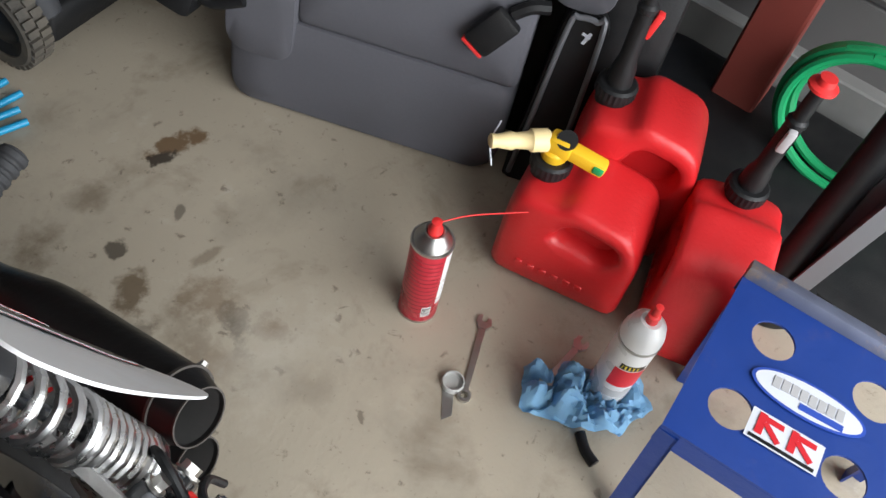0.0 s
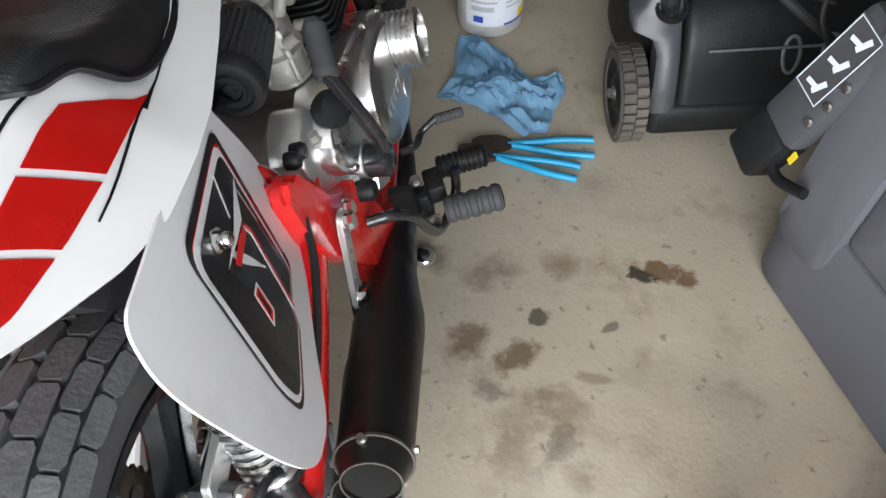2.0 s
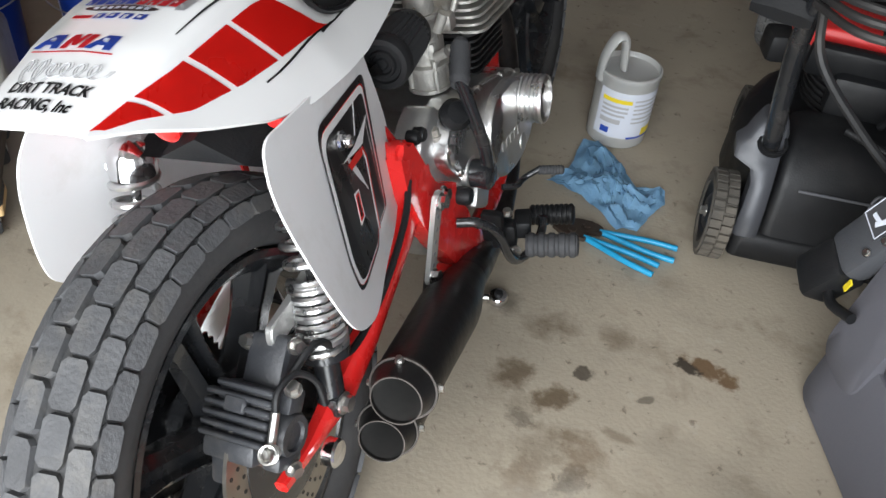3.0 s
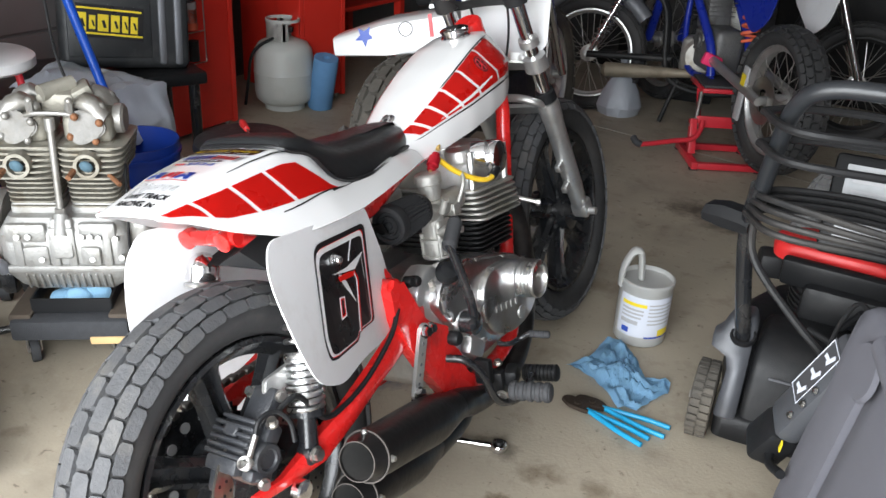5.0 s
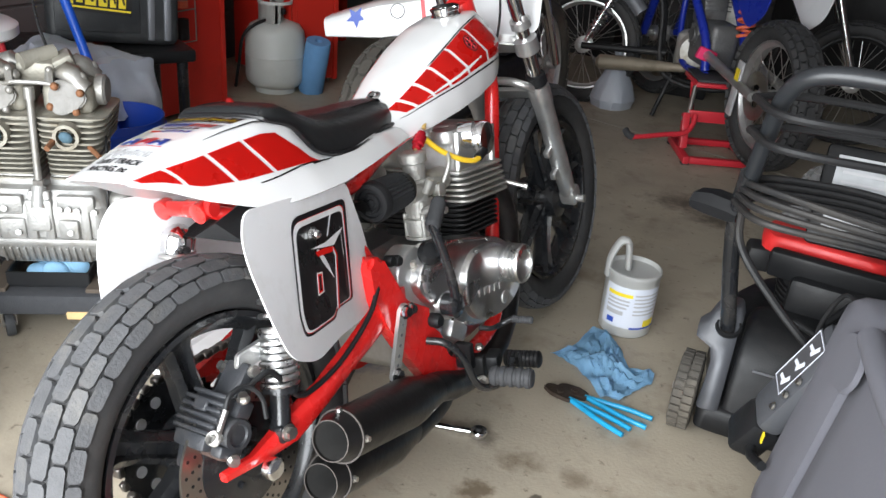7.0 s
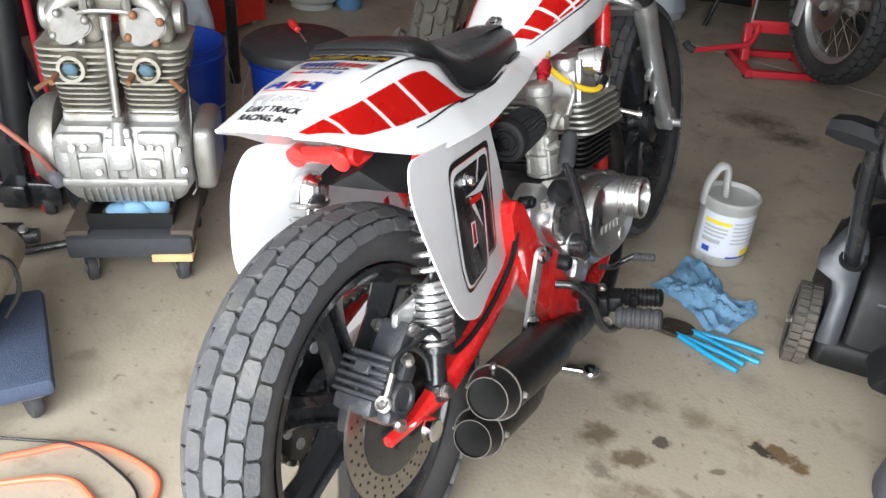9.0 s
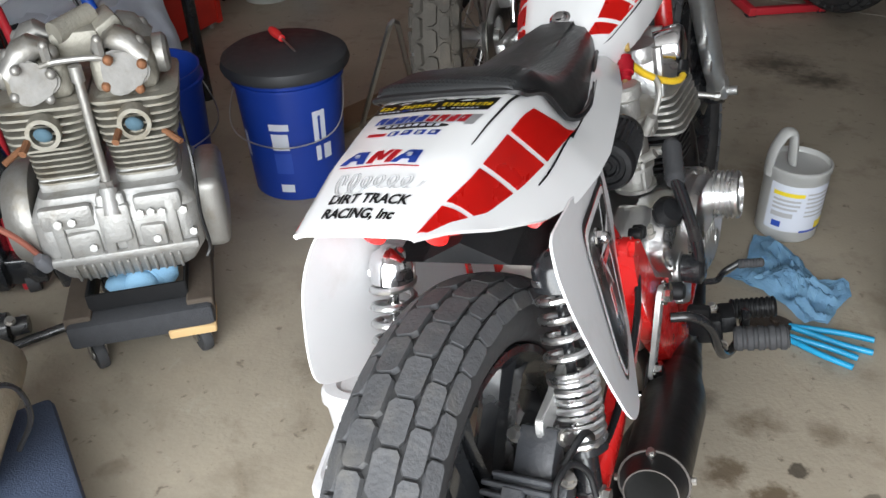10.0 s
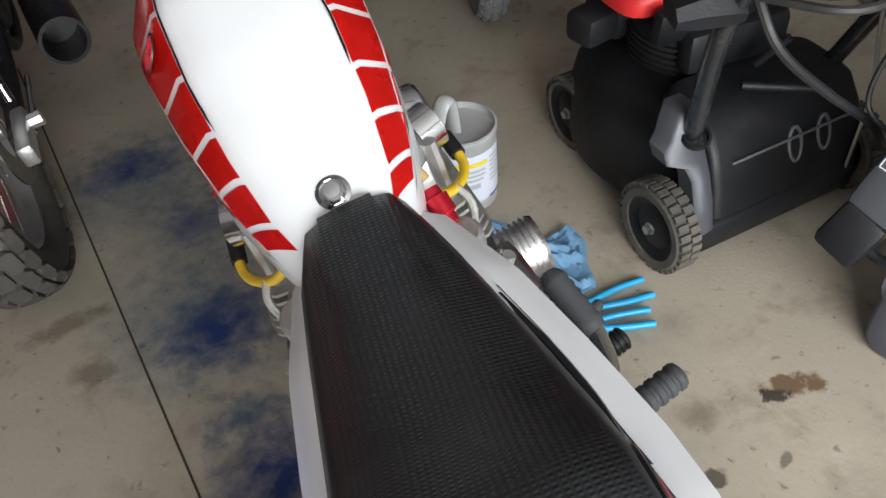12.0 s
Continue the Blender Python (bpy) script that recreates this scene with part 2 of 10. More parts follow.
def concrete():
    """Beige-grey garage concrete: mottling, grain, oil stains at known places, blue dye spill."""
    m = mat("garage_concrete", (0.395, 0.345, 0.268), 0.62, 0, 0.18, 3.2, bump=0.22, bscale=110, dirt=(0.23, 0.20, 0.155), dirt_amount=0.55, dirt_scale=3.6, detail=10)
    nt = m.node_tree
    b, L = nt.nodes["Principled BSDF"], nt.links.new
    tc = nt.nodes.new("ShaderNodeTexCoord")
    out = b.inputs["Base Color"].links[0].from_socket
    nz = nt.nodes.new("ShaderNodeTexNoise")
    nz.inputs["Scale"].default_value, nz.inputs["Detail"].default_value, nz.inputs["Roughness"].default_value = 22.0, 6, 0.65
    L(tc.outputs["Object"], nz.inputs["Vector"])
    sp = nt.nodes.new("ShaderNodeTexNoise")
    sp.inputs["Scale"].default_value, sp.inputs["Detail"].default_value = 120.0, 3
    L(tc.outputs["Object"], sp.inputs["Vector"])
    sr = nt.nodes.new("ShaderNodeMapRange")
    sr.inputs["From Min"].default_value, sr.inputs["From Max"].default_value, sr.inputs["To Max"].default_value = 0.66, 0.78, 0.5
    L(sp.outputs["Fac"], sr.inputs["Value"])
    m0 = nt.nodes.new("ShaderNodeMix")
    m0.data_type = 'RGBA'
    L(out, m0.inputs["A"])
    m0.inputs["B"].default_value = (0.12, 0.10, 0.08, 1)
    L(sr.outputs["Result"], m0.inputs["Factor"])
    out = m0.outputs["Result"]
    for sc, lo, hi, am, col in ((7.0, 0.55, 0.70, 0.50, (0.17, 0.13, 0.085)), (1.7, 0.52, 0.75, 0.40, (0.21, 0.185, 0.145)), (34.0, 0.62, 0.69, 0.65, (0.11, 0.085, 0.06)), (13.0, 0.62, 0.74, 0.35, (0.50, 0.47, 0.41))):
        gn = nt.nodes.new("ShaderNodeTexNoise")
        gn.inputs["Scale"].default_value, gn.inputs["Detail"].default_value, gn.inputs["Roughness"].default_value = sc, 8, 0.62
        gn.inputs["Distortion"].default_value = 0.4
        L(tc.outputs["Object"], gn.inputs["Vector"])
        gr_ = nt.nodes.new("ShaderNodeMapRange")
        gr_.inputs["From Min"].default_value, gr_.inputs["From Max"].default_value, gr_.inputs["To Max"].default_value = lo, hi, am
        L(gn.outputs["Fac"], gr_.inputs["Value"])
        gm = nt.nodes.new("ShaderNodeMix")
        gm.data_type = 'RGBA'
        L(out, gm.inputs["A"])
        gm.inputs["B"].default_value = (*col, 1)
        L(gr_.outputs["Result"], gm.inputs["Factor"])
        out = gm.outputs["Result"]

    def spot(out, x, y, rx, ry, color, amount, soft=0.5, rot=0.0, ragged=1.0):
        mp = nt.nodes.new("ShaderNodeMapping")
        mp.vector_type = 'TEXTURE'
        mp.inputs["Location"].default_value = (x, y, 0)
        mp.inputs["Rotation"].default_value = (0, 0, radians(rot))
        mp.inputs["Scale"].default_value = (rx, ry, 1)
        L(tc.outputs["Object"], mp.inputs["Vector"])
        ln = nt.nodes.new("ShaderNodeVectorMath")
        ln.operation = 'LENGTH'
        L(mp.outputs["Vector"], ln.inputs[0])
        ad = nt.nodes.new("ShaderNodeMath")
        ad.operation = 'MULTIPLY_ADD'
        L(nz.outputs["Fac"], ad.inputs[0])
        ad.inputs[1].default_value = 2.4 * ragged
        L(ln.outputs["Value"], ad.inputs[2])
        mr = nt.nodes.new("ShaderNodeMapRange")
        e = 1.0 + 1.2 * ragged
        mr.inputs["From Min"].default_value, mr.inputs["From Max"].default_value = e - soft, e + 0.1
        mr.inputs["To Min"].default_value, mr.inputs["To Max"].default_value = amount, 0.0
        L(ad.outputs[0], mr.inputs["Value"])
        mx = nt.nodes.new("ShaderNodeMix")
        mx.data_type = 'RGBA'
        L(out, mx.inputs["A"])
        mx.inputs["B"].default_value = (*color, 1)
        L(mr.outputs["Result"], mx.inputs["Factor"])
        return mx.outputs["Result"]

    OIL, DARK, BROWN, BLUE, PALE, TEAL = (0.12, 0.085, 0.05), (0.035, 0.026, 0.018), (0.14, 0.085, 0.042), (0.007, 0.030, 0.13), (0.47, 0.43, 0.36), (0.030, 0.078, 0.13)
    for x, y, rx, ry, col, am, so, ro, ra in (
            (0.565, 0.652, 0.055, 0.022, BROWN, 0.95, 0.30, -15, 1.3), (0.525, 0.640, 0.026, 0.018, DARK, 0.95, 0.25, -20, 1.5), (0.36, 0.30, 0.05, 0.02, DARK, 0.6, 0.5, 60, 1.8), (0.40, 0.25, 0.03, 0.03, BROWN, 0.6, 0.5, 0, 1.8), (0.25, 0.40, 0.03, 0.02, DARK, 0.5, 0.5, 0, 1.6), (0.46, 0.53, 0.02, 0.008, DARK, 0.6, 0.4, 30, 1.4), (0.29, 0.28, 0.05, 0.05, BROWN, 0.5, 0.7, 0, 1.6),
            (0.337, 0.552, 0.022, 0.018, DARK, 0.8, 0.25, 20, 1.2), (0.246, 0.645, 0.06, 0.045, OIL, 0.75, 0.9, 10, 1.0),
            (0.38, 0.664, 0.04, 0.04, OIL, 0.6, 0.9, 0, 1.0), (0.212, 0.492, 0.05, 0.035, OIL, 0.85, 0.6, 30, 1.3),
            (0.293, 0.459, 0.05, 0.03, OIL, 0.9, 0.5, 40, 1.3), (0.373, 0.365, 0.05, 0.06, BROWN, 0.5, 0.7, 10, 1.5),
            (0.30, 0.35, 0.09, 0.05, OIL, 0.4, 0.8, 50, 1.4), (0.42, 0.43, 0.035, 0.012, OIL, 0.5, 0.5, -10, 1.2),
            (0.36, 0.22, 0.12, 0.10, PALE, 0.5, 0.9, 0, 1.5), (0.36, 0.14, 0.06, 0.05, OIL, 0.35, 0.9, 0, 1.2),
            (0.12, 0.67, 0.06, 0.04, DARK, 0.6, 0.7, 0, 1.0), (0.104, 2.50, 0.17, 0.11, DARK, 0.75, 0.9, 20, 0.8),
            (0.25, 2.40, 0.14, 0.08, DARK, 0.75, 0.8, 0, 0.8), (0.02, 1.62, 0.10, 0.06, OIL, 0.5, 0.9, 0, 1.0),
            (-0.45, 1.80, 0.24, 0.20, TEAL, 0.85, 1.2, 20, 0.6), (-0.36, 1.58, 0.20, 0.22, TEAL, 0.7, 1.3, 0, 0.6), (-0.39, 1.27, 0.23, 0.21, TEAL, 0.9, 1.1, 30, 0.6),
            (-0.47, 1.84, 0.15, 0.09, BLUE, 0.8, 1.0, 20, 0.9), (-0.36, 1.56, 0.09, 0.08, BLUE, 0.6, 1.1, 0, 0.9), (-0.36, 1.22, 0.14, 0.11, BLUE, 0.97, 0.9, 30, 0.7), (-0.33, 0.84, 0.14, 0.17, BLUE, 1.0, 0.9, 0, 0.7), (-0.36, 1.0, 0.10, 0.06, TEAL, 0.8, 1.0, 0, 1.0),
            (-0.66, 1.36, 0.10, 0.03, OIL, 0.6, 0.6, 10, 1.0), (-0.62, 1.22, 0.05, 0.04, OIL, 0.4, 0.8, 0, 1.0),
            (-0.80, 0.75, 0.10, 0.12, OIL, 0.4, 1.1, 0, 1.0), (-0.62, 0.15, 0.08, 0.07, OIL, 0.35, 1.1, 0, 1.0)):
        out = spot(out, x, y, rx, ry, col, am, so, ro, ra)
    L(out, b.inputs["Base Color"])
    return m


CONCRETE = concrete()


# ---- mesh helpers ----
def mesh_of(bm, name, material, smooth=40):
    me = bpy.data.meshes.new(name)
    bmesh.ops.recalc_face_normals(bm, faces=bm.faces[:])
    bm.to_mesh(me)
    bm.free()
    me.materials.append(material)
    if smooth:
        me.polygons.foreach_set("use_smooth", [True] * len(me.polygons))
        me.set_sharp_from_angle(angle=radians(smooth))
    return me


def part(name, bm, material, parent, label="", smooth=40):
    ob = new(name, mesh_of(bm, name, material, smooth))
    if parent is not None:
        ob.parent = parent
    return tagged(ob, label)


def each(name, bm, material, parent, label="", smooth=40):
    """Every separate piece of the mesh as a part of its own."""
    left = set(bm.verts)
    while left:
        seed = left.pop()
        island, todo = {seed}, [seed]
        while todo:
            v = todo.pop()
            for e in v.link_edges:
                o = e.other_vert(v)
                if o not in island:
                    island.add(o)
                    todo.append(o)
        left -= island
        b2, idx = bmesh.new(), {}
        for v in sorted(island, key=lambda q: tuple(q.co)):
            idx[v] = b2.verts.new(v.co)
        done = set()
        for v in island:
            for f in v.link_faces:
                if f not in done:
                    done.add(f)
                    b2.faces.new([idx[q] for q in f.verts])
        part(name, b2, material, parent, label, smooth)
    bm.free()


def thing(name, label, category, m=None, group="", kind=""):
    ob = new(name)
    ob.empty_display_size = 0.05
    if m is not None:
        ob.matrix_basis = m
    return tagged(ob, label, category, group, kind)


def single(name, bm, material, label, category, m=None, group="", kind="", smooth=40):
    ob = part(name, bm, material, None, label, smooth)
    if m is not None:
        ob.matrix_basis = m
    return tagged(ob, "", category, group, kind)


def B():
    return bmesh.new()


def box(bm, size, at=(0, 0, 0), rot=(0, 0, 0), bevel=0.0, seg=2):
    r = bmesh.ops.create_cube(bm, size=1.0, matrix=pose(*at, *rot) @ Matrix.Diagonal((*size, 1)))
    if bevel:
        es = {e for v in r["verts"] for e in v.link_edges}
        bmesh.ops.bevel(bm, geom=list(es), offset=bevel, segments=seg, profile=0.5, affect='EDGES')
    return bm


def span(p0, p1):
    """The turn that lays z along p0 to p1, and the length."""
    d = Vector(p1) - Vector(p0)
    return Matrix.Translation(p0) @ d.to_track_quat('Z', 'Y').to_matrix().to_4x4(), d.length


def cyl(bm, p0, p1, r, r2=None, seg=20, caps=True):
    m, l = span(p0, p1)
    bmesh.ops.create_cone(bm, cap_ends=caps, segments=seg, radius1=r, radius2=r if r2 is None else r2, depth=l, matrix=m @ Matrix.Translation((0, 0, l / 2)))
    return bm


def lathe(bm, prof, p0=(0, 0, 0), p1=(0, 0, 1), seg=28, closed=False, caps=True):
    """Turns a profile of (radius, height) about the line from p0 towards p1."""
    m, _ = span(p0, p1)
    rings = []
    for r, h in prof:
        rings.append([bm.verts.new(m @ Vector((r * math.cos(a), r * math.sin(a), h))) for a in np.linspace(0, 2 * math.pi, seg, endpoint=False)])
    pairs = list(zip(rings, rings[1:])) + ([(rings[-1], rings[0])] if closed else [])
    for a, b in pairs:
        for i in range(seg):
            j = (i + 1) % seg
            bm.faces.new((a[i], a[j], b[j], b[i]))
    if not closed and caps:
        for ring, (r, h) in ((rings[0], prof[0]), (rings[-1], prof[-1])):
            if r > 1e-4:
                bm.faces.new(ring)
    return bm


def smooth_path(pts, n=6):
    """Catmull-Rom through the points."""
    p = [Vector(q) for q in pts]
    p = [p[0] * 2 - p[1]] + p + [p[-1] * 2 - p[-2]]
    out = []
    for i in range(1, len(p) - 2):
        a, b, c, d = p[i - 1:i + 3]
        for k in range(n):
            t = k / n
            out.append(0.5 * (2 * b + (c - a) * t + (2 * a - 5 * b + 4 * c - d) * t * t + (3 * b - a - 3 * c + d) * t ** 3))
    return out + [p[-2]]


def tube(bm, pts, r, n=6, seg=10, smooth=True, r_end=None):
    """A round bar or hose along points."""
    ps = smooth_path(pts, n) if smooth and len(pts) > 2 else [Vector(p) for p in pts]
    up = None
    rings = []
    for i, p in enumerate(ps):
        d = (ps[min(i + 1, len(ps) - 1)] - ps[max(i - 1, 0)]).normalized()
        if up is None:
            up = d.orthogonal().normalized()
        up = (up - d * up.dot(d)).normalized()
        s = d.cross(up)
        rr = r if r_end is None else r + (r_end - r) * i / (len(ps) - 1)
        rings.append([bm.verts.new(p + rr * (math.cos(a) * up + math.sin(a) * s)) for a in np.linspace(0, 2 * math.pi, seg, endpoint=False)])
    for a, b in zip(rings, rings[1:]):
        for i in range(seg):
            j = (i + 1) % seg
            bm.faces.new((a[i], a[j], b[j], b[i]))
    bm.faces.new(rings[0])
    bm.faces.new(rings[-1])
    return bm


def coil(bm, p0, p1, r, wire, turns, seg=8, per=14):
    m, l = span(p0, p1)
    pts = [m @ Vector((r * math.cos(2 * math.pi * i / per), r * math.sin(2 * math.pi * i / per), l * i / (per * turns))) for i in range(int(per * turns) + 1)]
    return tube(bm, pts, wire, smooth=False, seg=seg)


def loft(bm, rings, close=True, cap=True):
    """Skins rings of equal counts of points."""
    vs = [[bm.verts.new(p) for p in ring] for ring in rings]
    n = len(vs[0])
    for a, b in zip(vs, vs[1:]):
        for i in range(n if close else n - 1):
            j = (i + 1) % n
            bm.faces.new((a[i], a[j], b[j], b[i]))
    if cap and close:
        bm.faces.new(vs[0])
        bm.faces.new(vs[-1])
    return bm


def plate(bm, outline, thick, m=None, bevel=0.0):
    """A flat outline (x, y) with thickness along z."""
    m = m or Matrix()
    lo = [bm.verts.new(m @ Vector((x, y, 0))) for x, y in outline]
    hi = [bm.verts.new(m @ Vector((x, y, thick))) for x, y in outline]
    n = len(lo)
    fs = [bm.faces.new(lo[::-1]), bm.faces.new(hi)]
    for i in range(n):
        j = (i + 1) % n
        bm.faces.new((lo[i], lo[j], hi[j], hi[i]))
    if bevel:
        es = {e for f in fs for e in f.edges}
        bmesh.ops.bevel(bm, geom=list(es), offset=bevel, segments=2, affect='EDGES')
    return bm


def rounded(pts, r, n=5):
    """Rounds the corners of an outline."""
    out = []
    for i, p in enumerate(pts):
        p = Vector(p)
        a, b = Vector(pts[i - 1]), Vector(pts[(i + 1) % len(pts)])
        rr = r[i] if isinstance(r, (list, tuple)) else r
        da, db = (a - p), (b - p)
        ra, rb = min(rr, da.length * 0.48), min(rr, db.length * 0.48)
        s, e = p + da.normalized() * ra, p + db.normalized() * rb
        for k in range(n + 1):
            t = k / n
            q = s * (1 - t) ** 2 + p * 2 * t * (1 - t) + e * t * t
            out.append((q.x, q.y))
    return out


def bolt(bm, at, way, r=0.007, h=0.006):
    p = Vector(at)
    w = Vector(way).normalized()
    cyl(bm, p, p + w * h, r, seg=6)
    cyl(bm, p, p + w * h * 0.3, r * 1.35, seg=14)
    return bm


def text_mesh(word, size, depth=0.0006, bold=0.0):
    cu = bpy.data.curves.new("writing", 'FONT')
    cu.offset = bold
    cu.body, cu.size, cu.extrude, cu.align_x, cu.align_y = word, size, depth, 'CENTER', 'CENTER'
    ob = bpy.data.objects.new("writing", cu)
    scene.collection.objects.link(ob)
    me = bpy.data.meshes.new_from_object(ob.evaluated_get(bpy.context.evaluated_depsgraph_get()))
    bpy.data.objects.remove(ob)
    return me


# ---- the garage ----
def structure(name, bm, material, label, parent=None):
    ob = single(name, bm, material, label, name.split("_")[0], kind="structure", smooth=0)
    return ob


X0, X1, Y0, Y1, H = -2.75, 1.62, -1.9, 5.2, 2.6
fl = B()
box(fl, (X1 - X0 + 0.3, Y1 - Y0 + 0.3, 0.2), ((X0 + X1) / 2, (Y0 + Y1) / 2, -0.1))
structure("floor", fl, CONCRETE, "stained beige concrete garage floor with oil and blue dye spots")
gr = B()
box(gr, (60, 40, 0.2), (0, Y0 - 20.15, -0.13))
structure("ground", gr, CONCRETE, "concrete driveway outside the open garage door")


def siding(name, label, size, at, along, n):
    """A wall with horizontal ribbed siding."""
    bm = B()
    box(bm, size, at)
    ob = structure(name, bm, MAUVE, label)
    for i in range(n):
        z = 0.12 + i * (H - 0.2) / n
        b2 = B()
        if along == 'y':
            sgn = 1 if at[0] < 0 else -1
            box(b2, (0.016, size[1] - 0.02, (H - 0.2) / n - 0.012), (at[0] + sgn * (size[0] / 2 + 0.007), at[1], z + 0.07), bevel=0.004, seg=1)
        else:
            box(b2, (size[0] - 0.02, 0.016, (H - 0.2) / n - 0.012), (at[0], at[1] - size[1] / 2 - 0.007, z + 0.07), bevel=0.004, seg=1)
        part("panel", b2, MAUVE, ob, smooth=0)


siding("wall_west", "dark grey ribbed garage wall", (0.14, Y1 - Y0, H), (X0 - 0.07, (Y0 + Y1) / 2, H / 2), 'y', 14)
siding("wall_east", "dark grey ribbed garage wall", (0.14, Y1 - Y0, H), (X1 + 0.07, (Y0 + Y1) / 2, H / 2), 'y', 14)
siding("wall_north", "dark back wall of the garage", (X1 - X0 + 0.28, 0.14, H), ((X0 + X1) / 2, Y1 + 0.07, H / 2), 'x', 14)
ce = B()
box(ce, (X1 - X0 + 0.28, Y1 - Y0 + 0.14, 0.12), ((X0 + X1) / 2, (Y0 + Y1) / 2, H + 0.06))
structure("ceiling", ce, CEIL, "plain board ceiling of the garage")
# unseen wall closes the opening's left part, keeping daylight off that side
wl_ = B()
box(wl_, (X0 * -1 - 1.2, 0.14, 2.35), ((X0 - 1.2) / 2, Y0 - 0.07, 2.35 / 2))
structure("wall_south_side", wl_, MAUVE, "unseen plain wall added beside the garage door")
hd = B()
box(hd, (X1 - X0 + 0.28, 0.14, H - 2.35), ((X0 + X1) / 2, Y0 - 0.07, (H + 2.35) / 2))
structure("wall_south", hd, MAUVE, "header over the open garage door")


# ---- wheels ----
def tyre_mesh(bm, R, w, rim_r, across=5, around=34, depth=0.007, gap=0.10, block_w=1.0, blocks=None, cut=0.25):
    """A carcass about the x axis with rows of staggered tread blocks."""
    a, b, Rc = w / 2, (R - depth - rim_r) / 2, (R - depth + rim_r) / 2

    def P(phi, th, out=0.0):
        c, s = math.cos(phi), math.sin(phi)
        x = (a + out) * math.copysign(abs(s) ** 0.85, s)
        r = Rc + (b + out) * math.copysign(abs(c) ** 0.85, c)
        return Vector((x, r * math.cos(th), r * math.sin(th)))
    n, k = 64, 20
    loft(bm, [[P(p, t) for p in np.linspace(-2.75, 2.75, k)] for t in np.linspace(0, 2 * math.pi, n + 1)], close=False)
    carcass, bm = bm, (blocks if blocks is not None else bm)
    lim = 1.36 if cut < 0.2 else 1.22
    for i in range(across):
        p0, p1 = -lim + 2 * lim * i / across, -lim + 2 * lim * (i + 1) / across
        g = (p1 - p0) * gap
        for j in range(around):
            sh = 0.5 if i % 2 else 0.0
            t0 = 2 * math.pi * (j + sh) / around
            t1 = t0 + 2 * math.pi / around * (1 - gap * 1.1)
            q = 0.12 * (t1 - t0)
            quad = [(p0 + g, t0 + q), (p0 + g + cut * (p1 - p0), t0), (p1 - g - cut * (p1 - p0), t0), (p1 - g, t0 + q), (p1 - g, t1 - q), (p1 - g - cut * (p1 - p0), t1), (p0 + g + cut * (p1 - p0), t1), (p0 + g, t1 - q)]
            lo = [bm.verts.new(P(p, t, -0.001)) for p, t in quad]
            pm, tm = (p0 + p1) / 2, (t0 + t1) / 2
            hi = [bm.verts.new(P(pm + (p - pm) * 0.94, tm + (t - tm) * 0.95, depth)) for p, t in quad]
            for u in range(8):
                v = (u + 1) % 8
                bm.faces.new((lo[u], lo[v], hi[v], hi[u]))
            bm.faces.new(hi)
    return carcass


def rim_mesh(bm, r, w, drop=0.022):
    prof = [(r + 0.004, -w / 2), (r + 0.004, -w / 2 + 0.008), (r - 0.006, -w / 2 + 0.014), (r - drop, -w * 0.2), (r - drop, w * 0.2), (r - 0.006, w / 2 - 0.014), (r + 0.004, w / 2 - 0.008), (r + 0.004, w / 2),
            (r - 0.006, w / 2), (r - 0.012, w / 2 - 0.012), (r - drop - 0.008, w * 0.2), (r - drop - 0.008, -w * 0.2), (r - 0.012, -w / 2 + 0.012), (r - 0.006, -w / 2)]
    return lathe(bm, prof, (0, 0, 0), (1, 0, 0), 56, closed=True)


def cast_wheel(parent, at, R, w, rim_r, spokes=7, turn=0.0, disc=None, mat_rim=None):
    """Cast wheel > tyre, rim, spokes; the wheel's own mesh is its hub."""
    bm = B()
    lathe(bm, [(0.012, -0.11), (0.028, -0.11), (0.03, -0.07), (0.055, -0.06), (0.058, -0.035), (0.045, -0.03), (0.045, 0.03), (0.058, 0.035), (0.055, 0.06), (0.03, 0.07), (0.028, 0.11), (0.012, 0.11)], (0, 0, 0), (1, 0, 0), 32)
    hub = part("wheel", bm, BLACK_GLOSS, parent, "black cast wheel with chunky tyre")
    hub.matrix_basis = pose(*at) if len(at) == 3 else at
    blk = B()
    # carcass is darker than the blocks: groove shade put into its colour
    part("tyre", tyre_mesh(B(), R, w, rim_r, 6, 38, 0.0068, 0.040, 1.0, blk, 0.15), RUBBER_SIDE, hub, "dark grey block-tread tyre", 30)
    each("tread_block", blk, RUBBER, hub)
    part("rim", rim_mesh(B(), rim_r, w * 0.72), BLACK_GLOSS, hub)
    for i in range(spokes):
        th = turn + 2 * math.pi * i / spokes
        bm = B()
        d, s = Vector((0, math.cos(th), math.sin(th))), Vector((0, -math.sin(th), math.cos(th)))
        rings = []
        for r, ww, tt in ((0.04, 0.034, 0.030), (0.09, 0.026, 0.024), (0.15, 0.024, 0.022), (rim_r - 0.035, 0.030, 0.026), (rim_r - 0.02, 0.040, 0.03)):
            c = d * r
            X = Vector((1, 0, 0))
            rings.append([c + s * ww + X * tt * 0.5, c + s * ww * 0.55 + X * tt, c + s * ww * 0.35 + X * tt * 0.55, c - s * ww * 0.35 + X * tt * 0.55, c - s * ww * 0.55 + X * tt, c - s * ww + X * tt * 0.5,
                          c - s * ww - X * tt * 0.5, c - s * ww * 0.55 - X * tt, c - s * ww * 0.35 - X * tt * 0.55, c + s * ww * 0.35 - X * tt * 0.55, c + s * ww * 0.55 - X * tt, c + s * ww - X * tt * 0.5])
        loft(bm, rings)
        part("spoke", bm, BLACK_GLOSS, hub)
    return hub


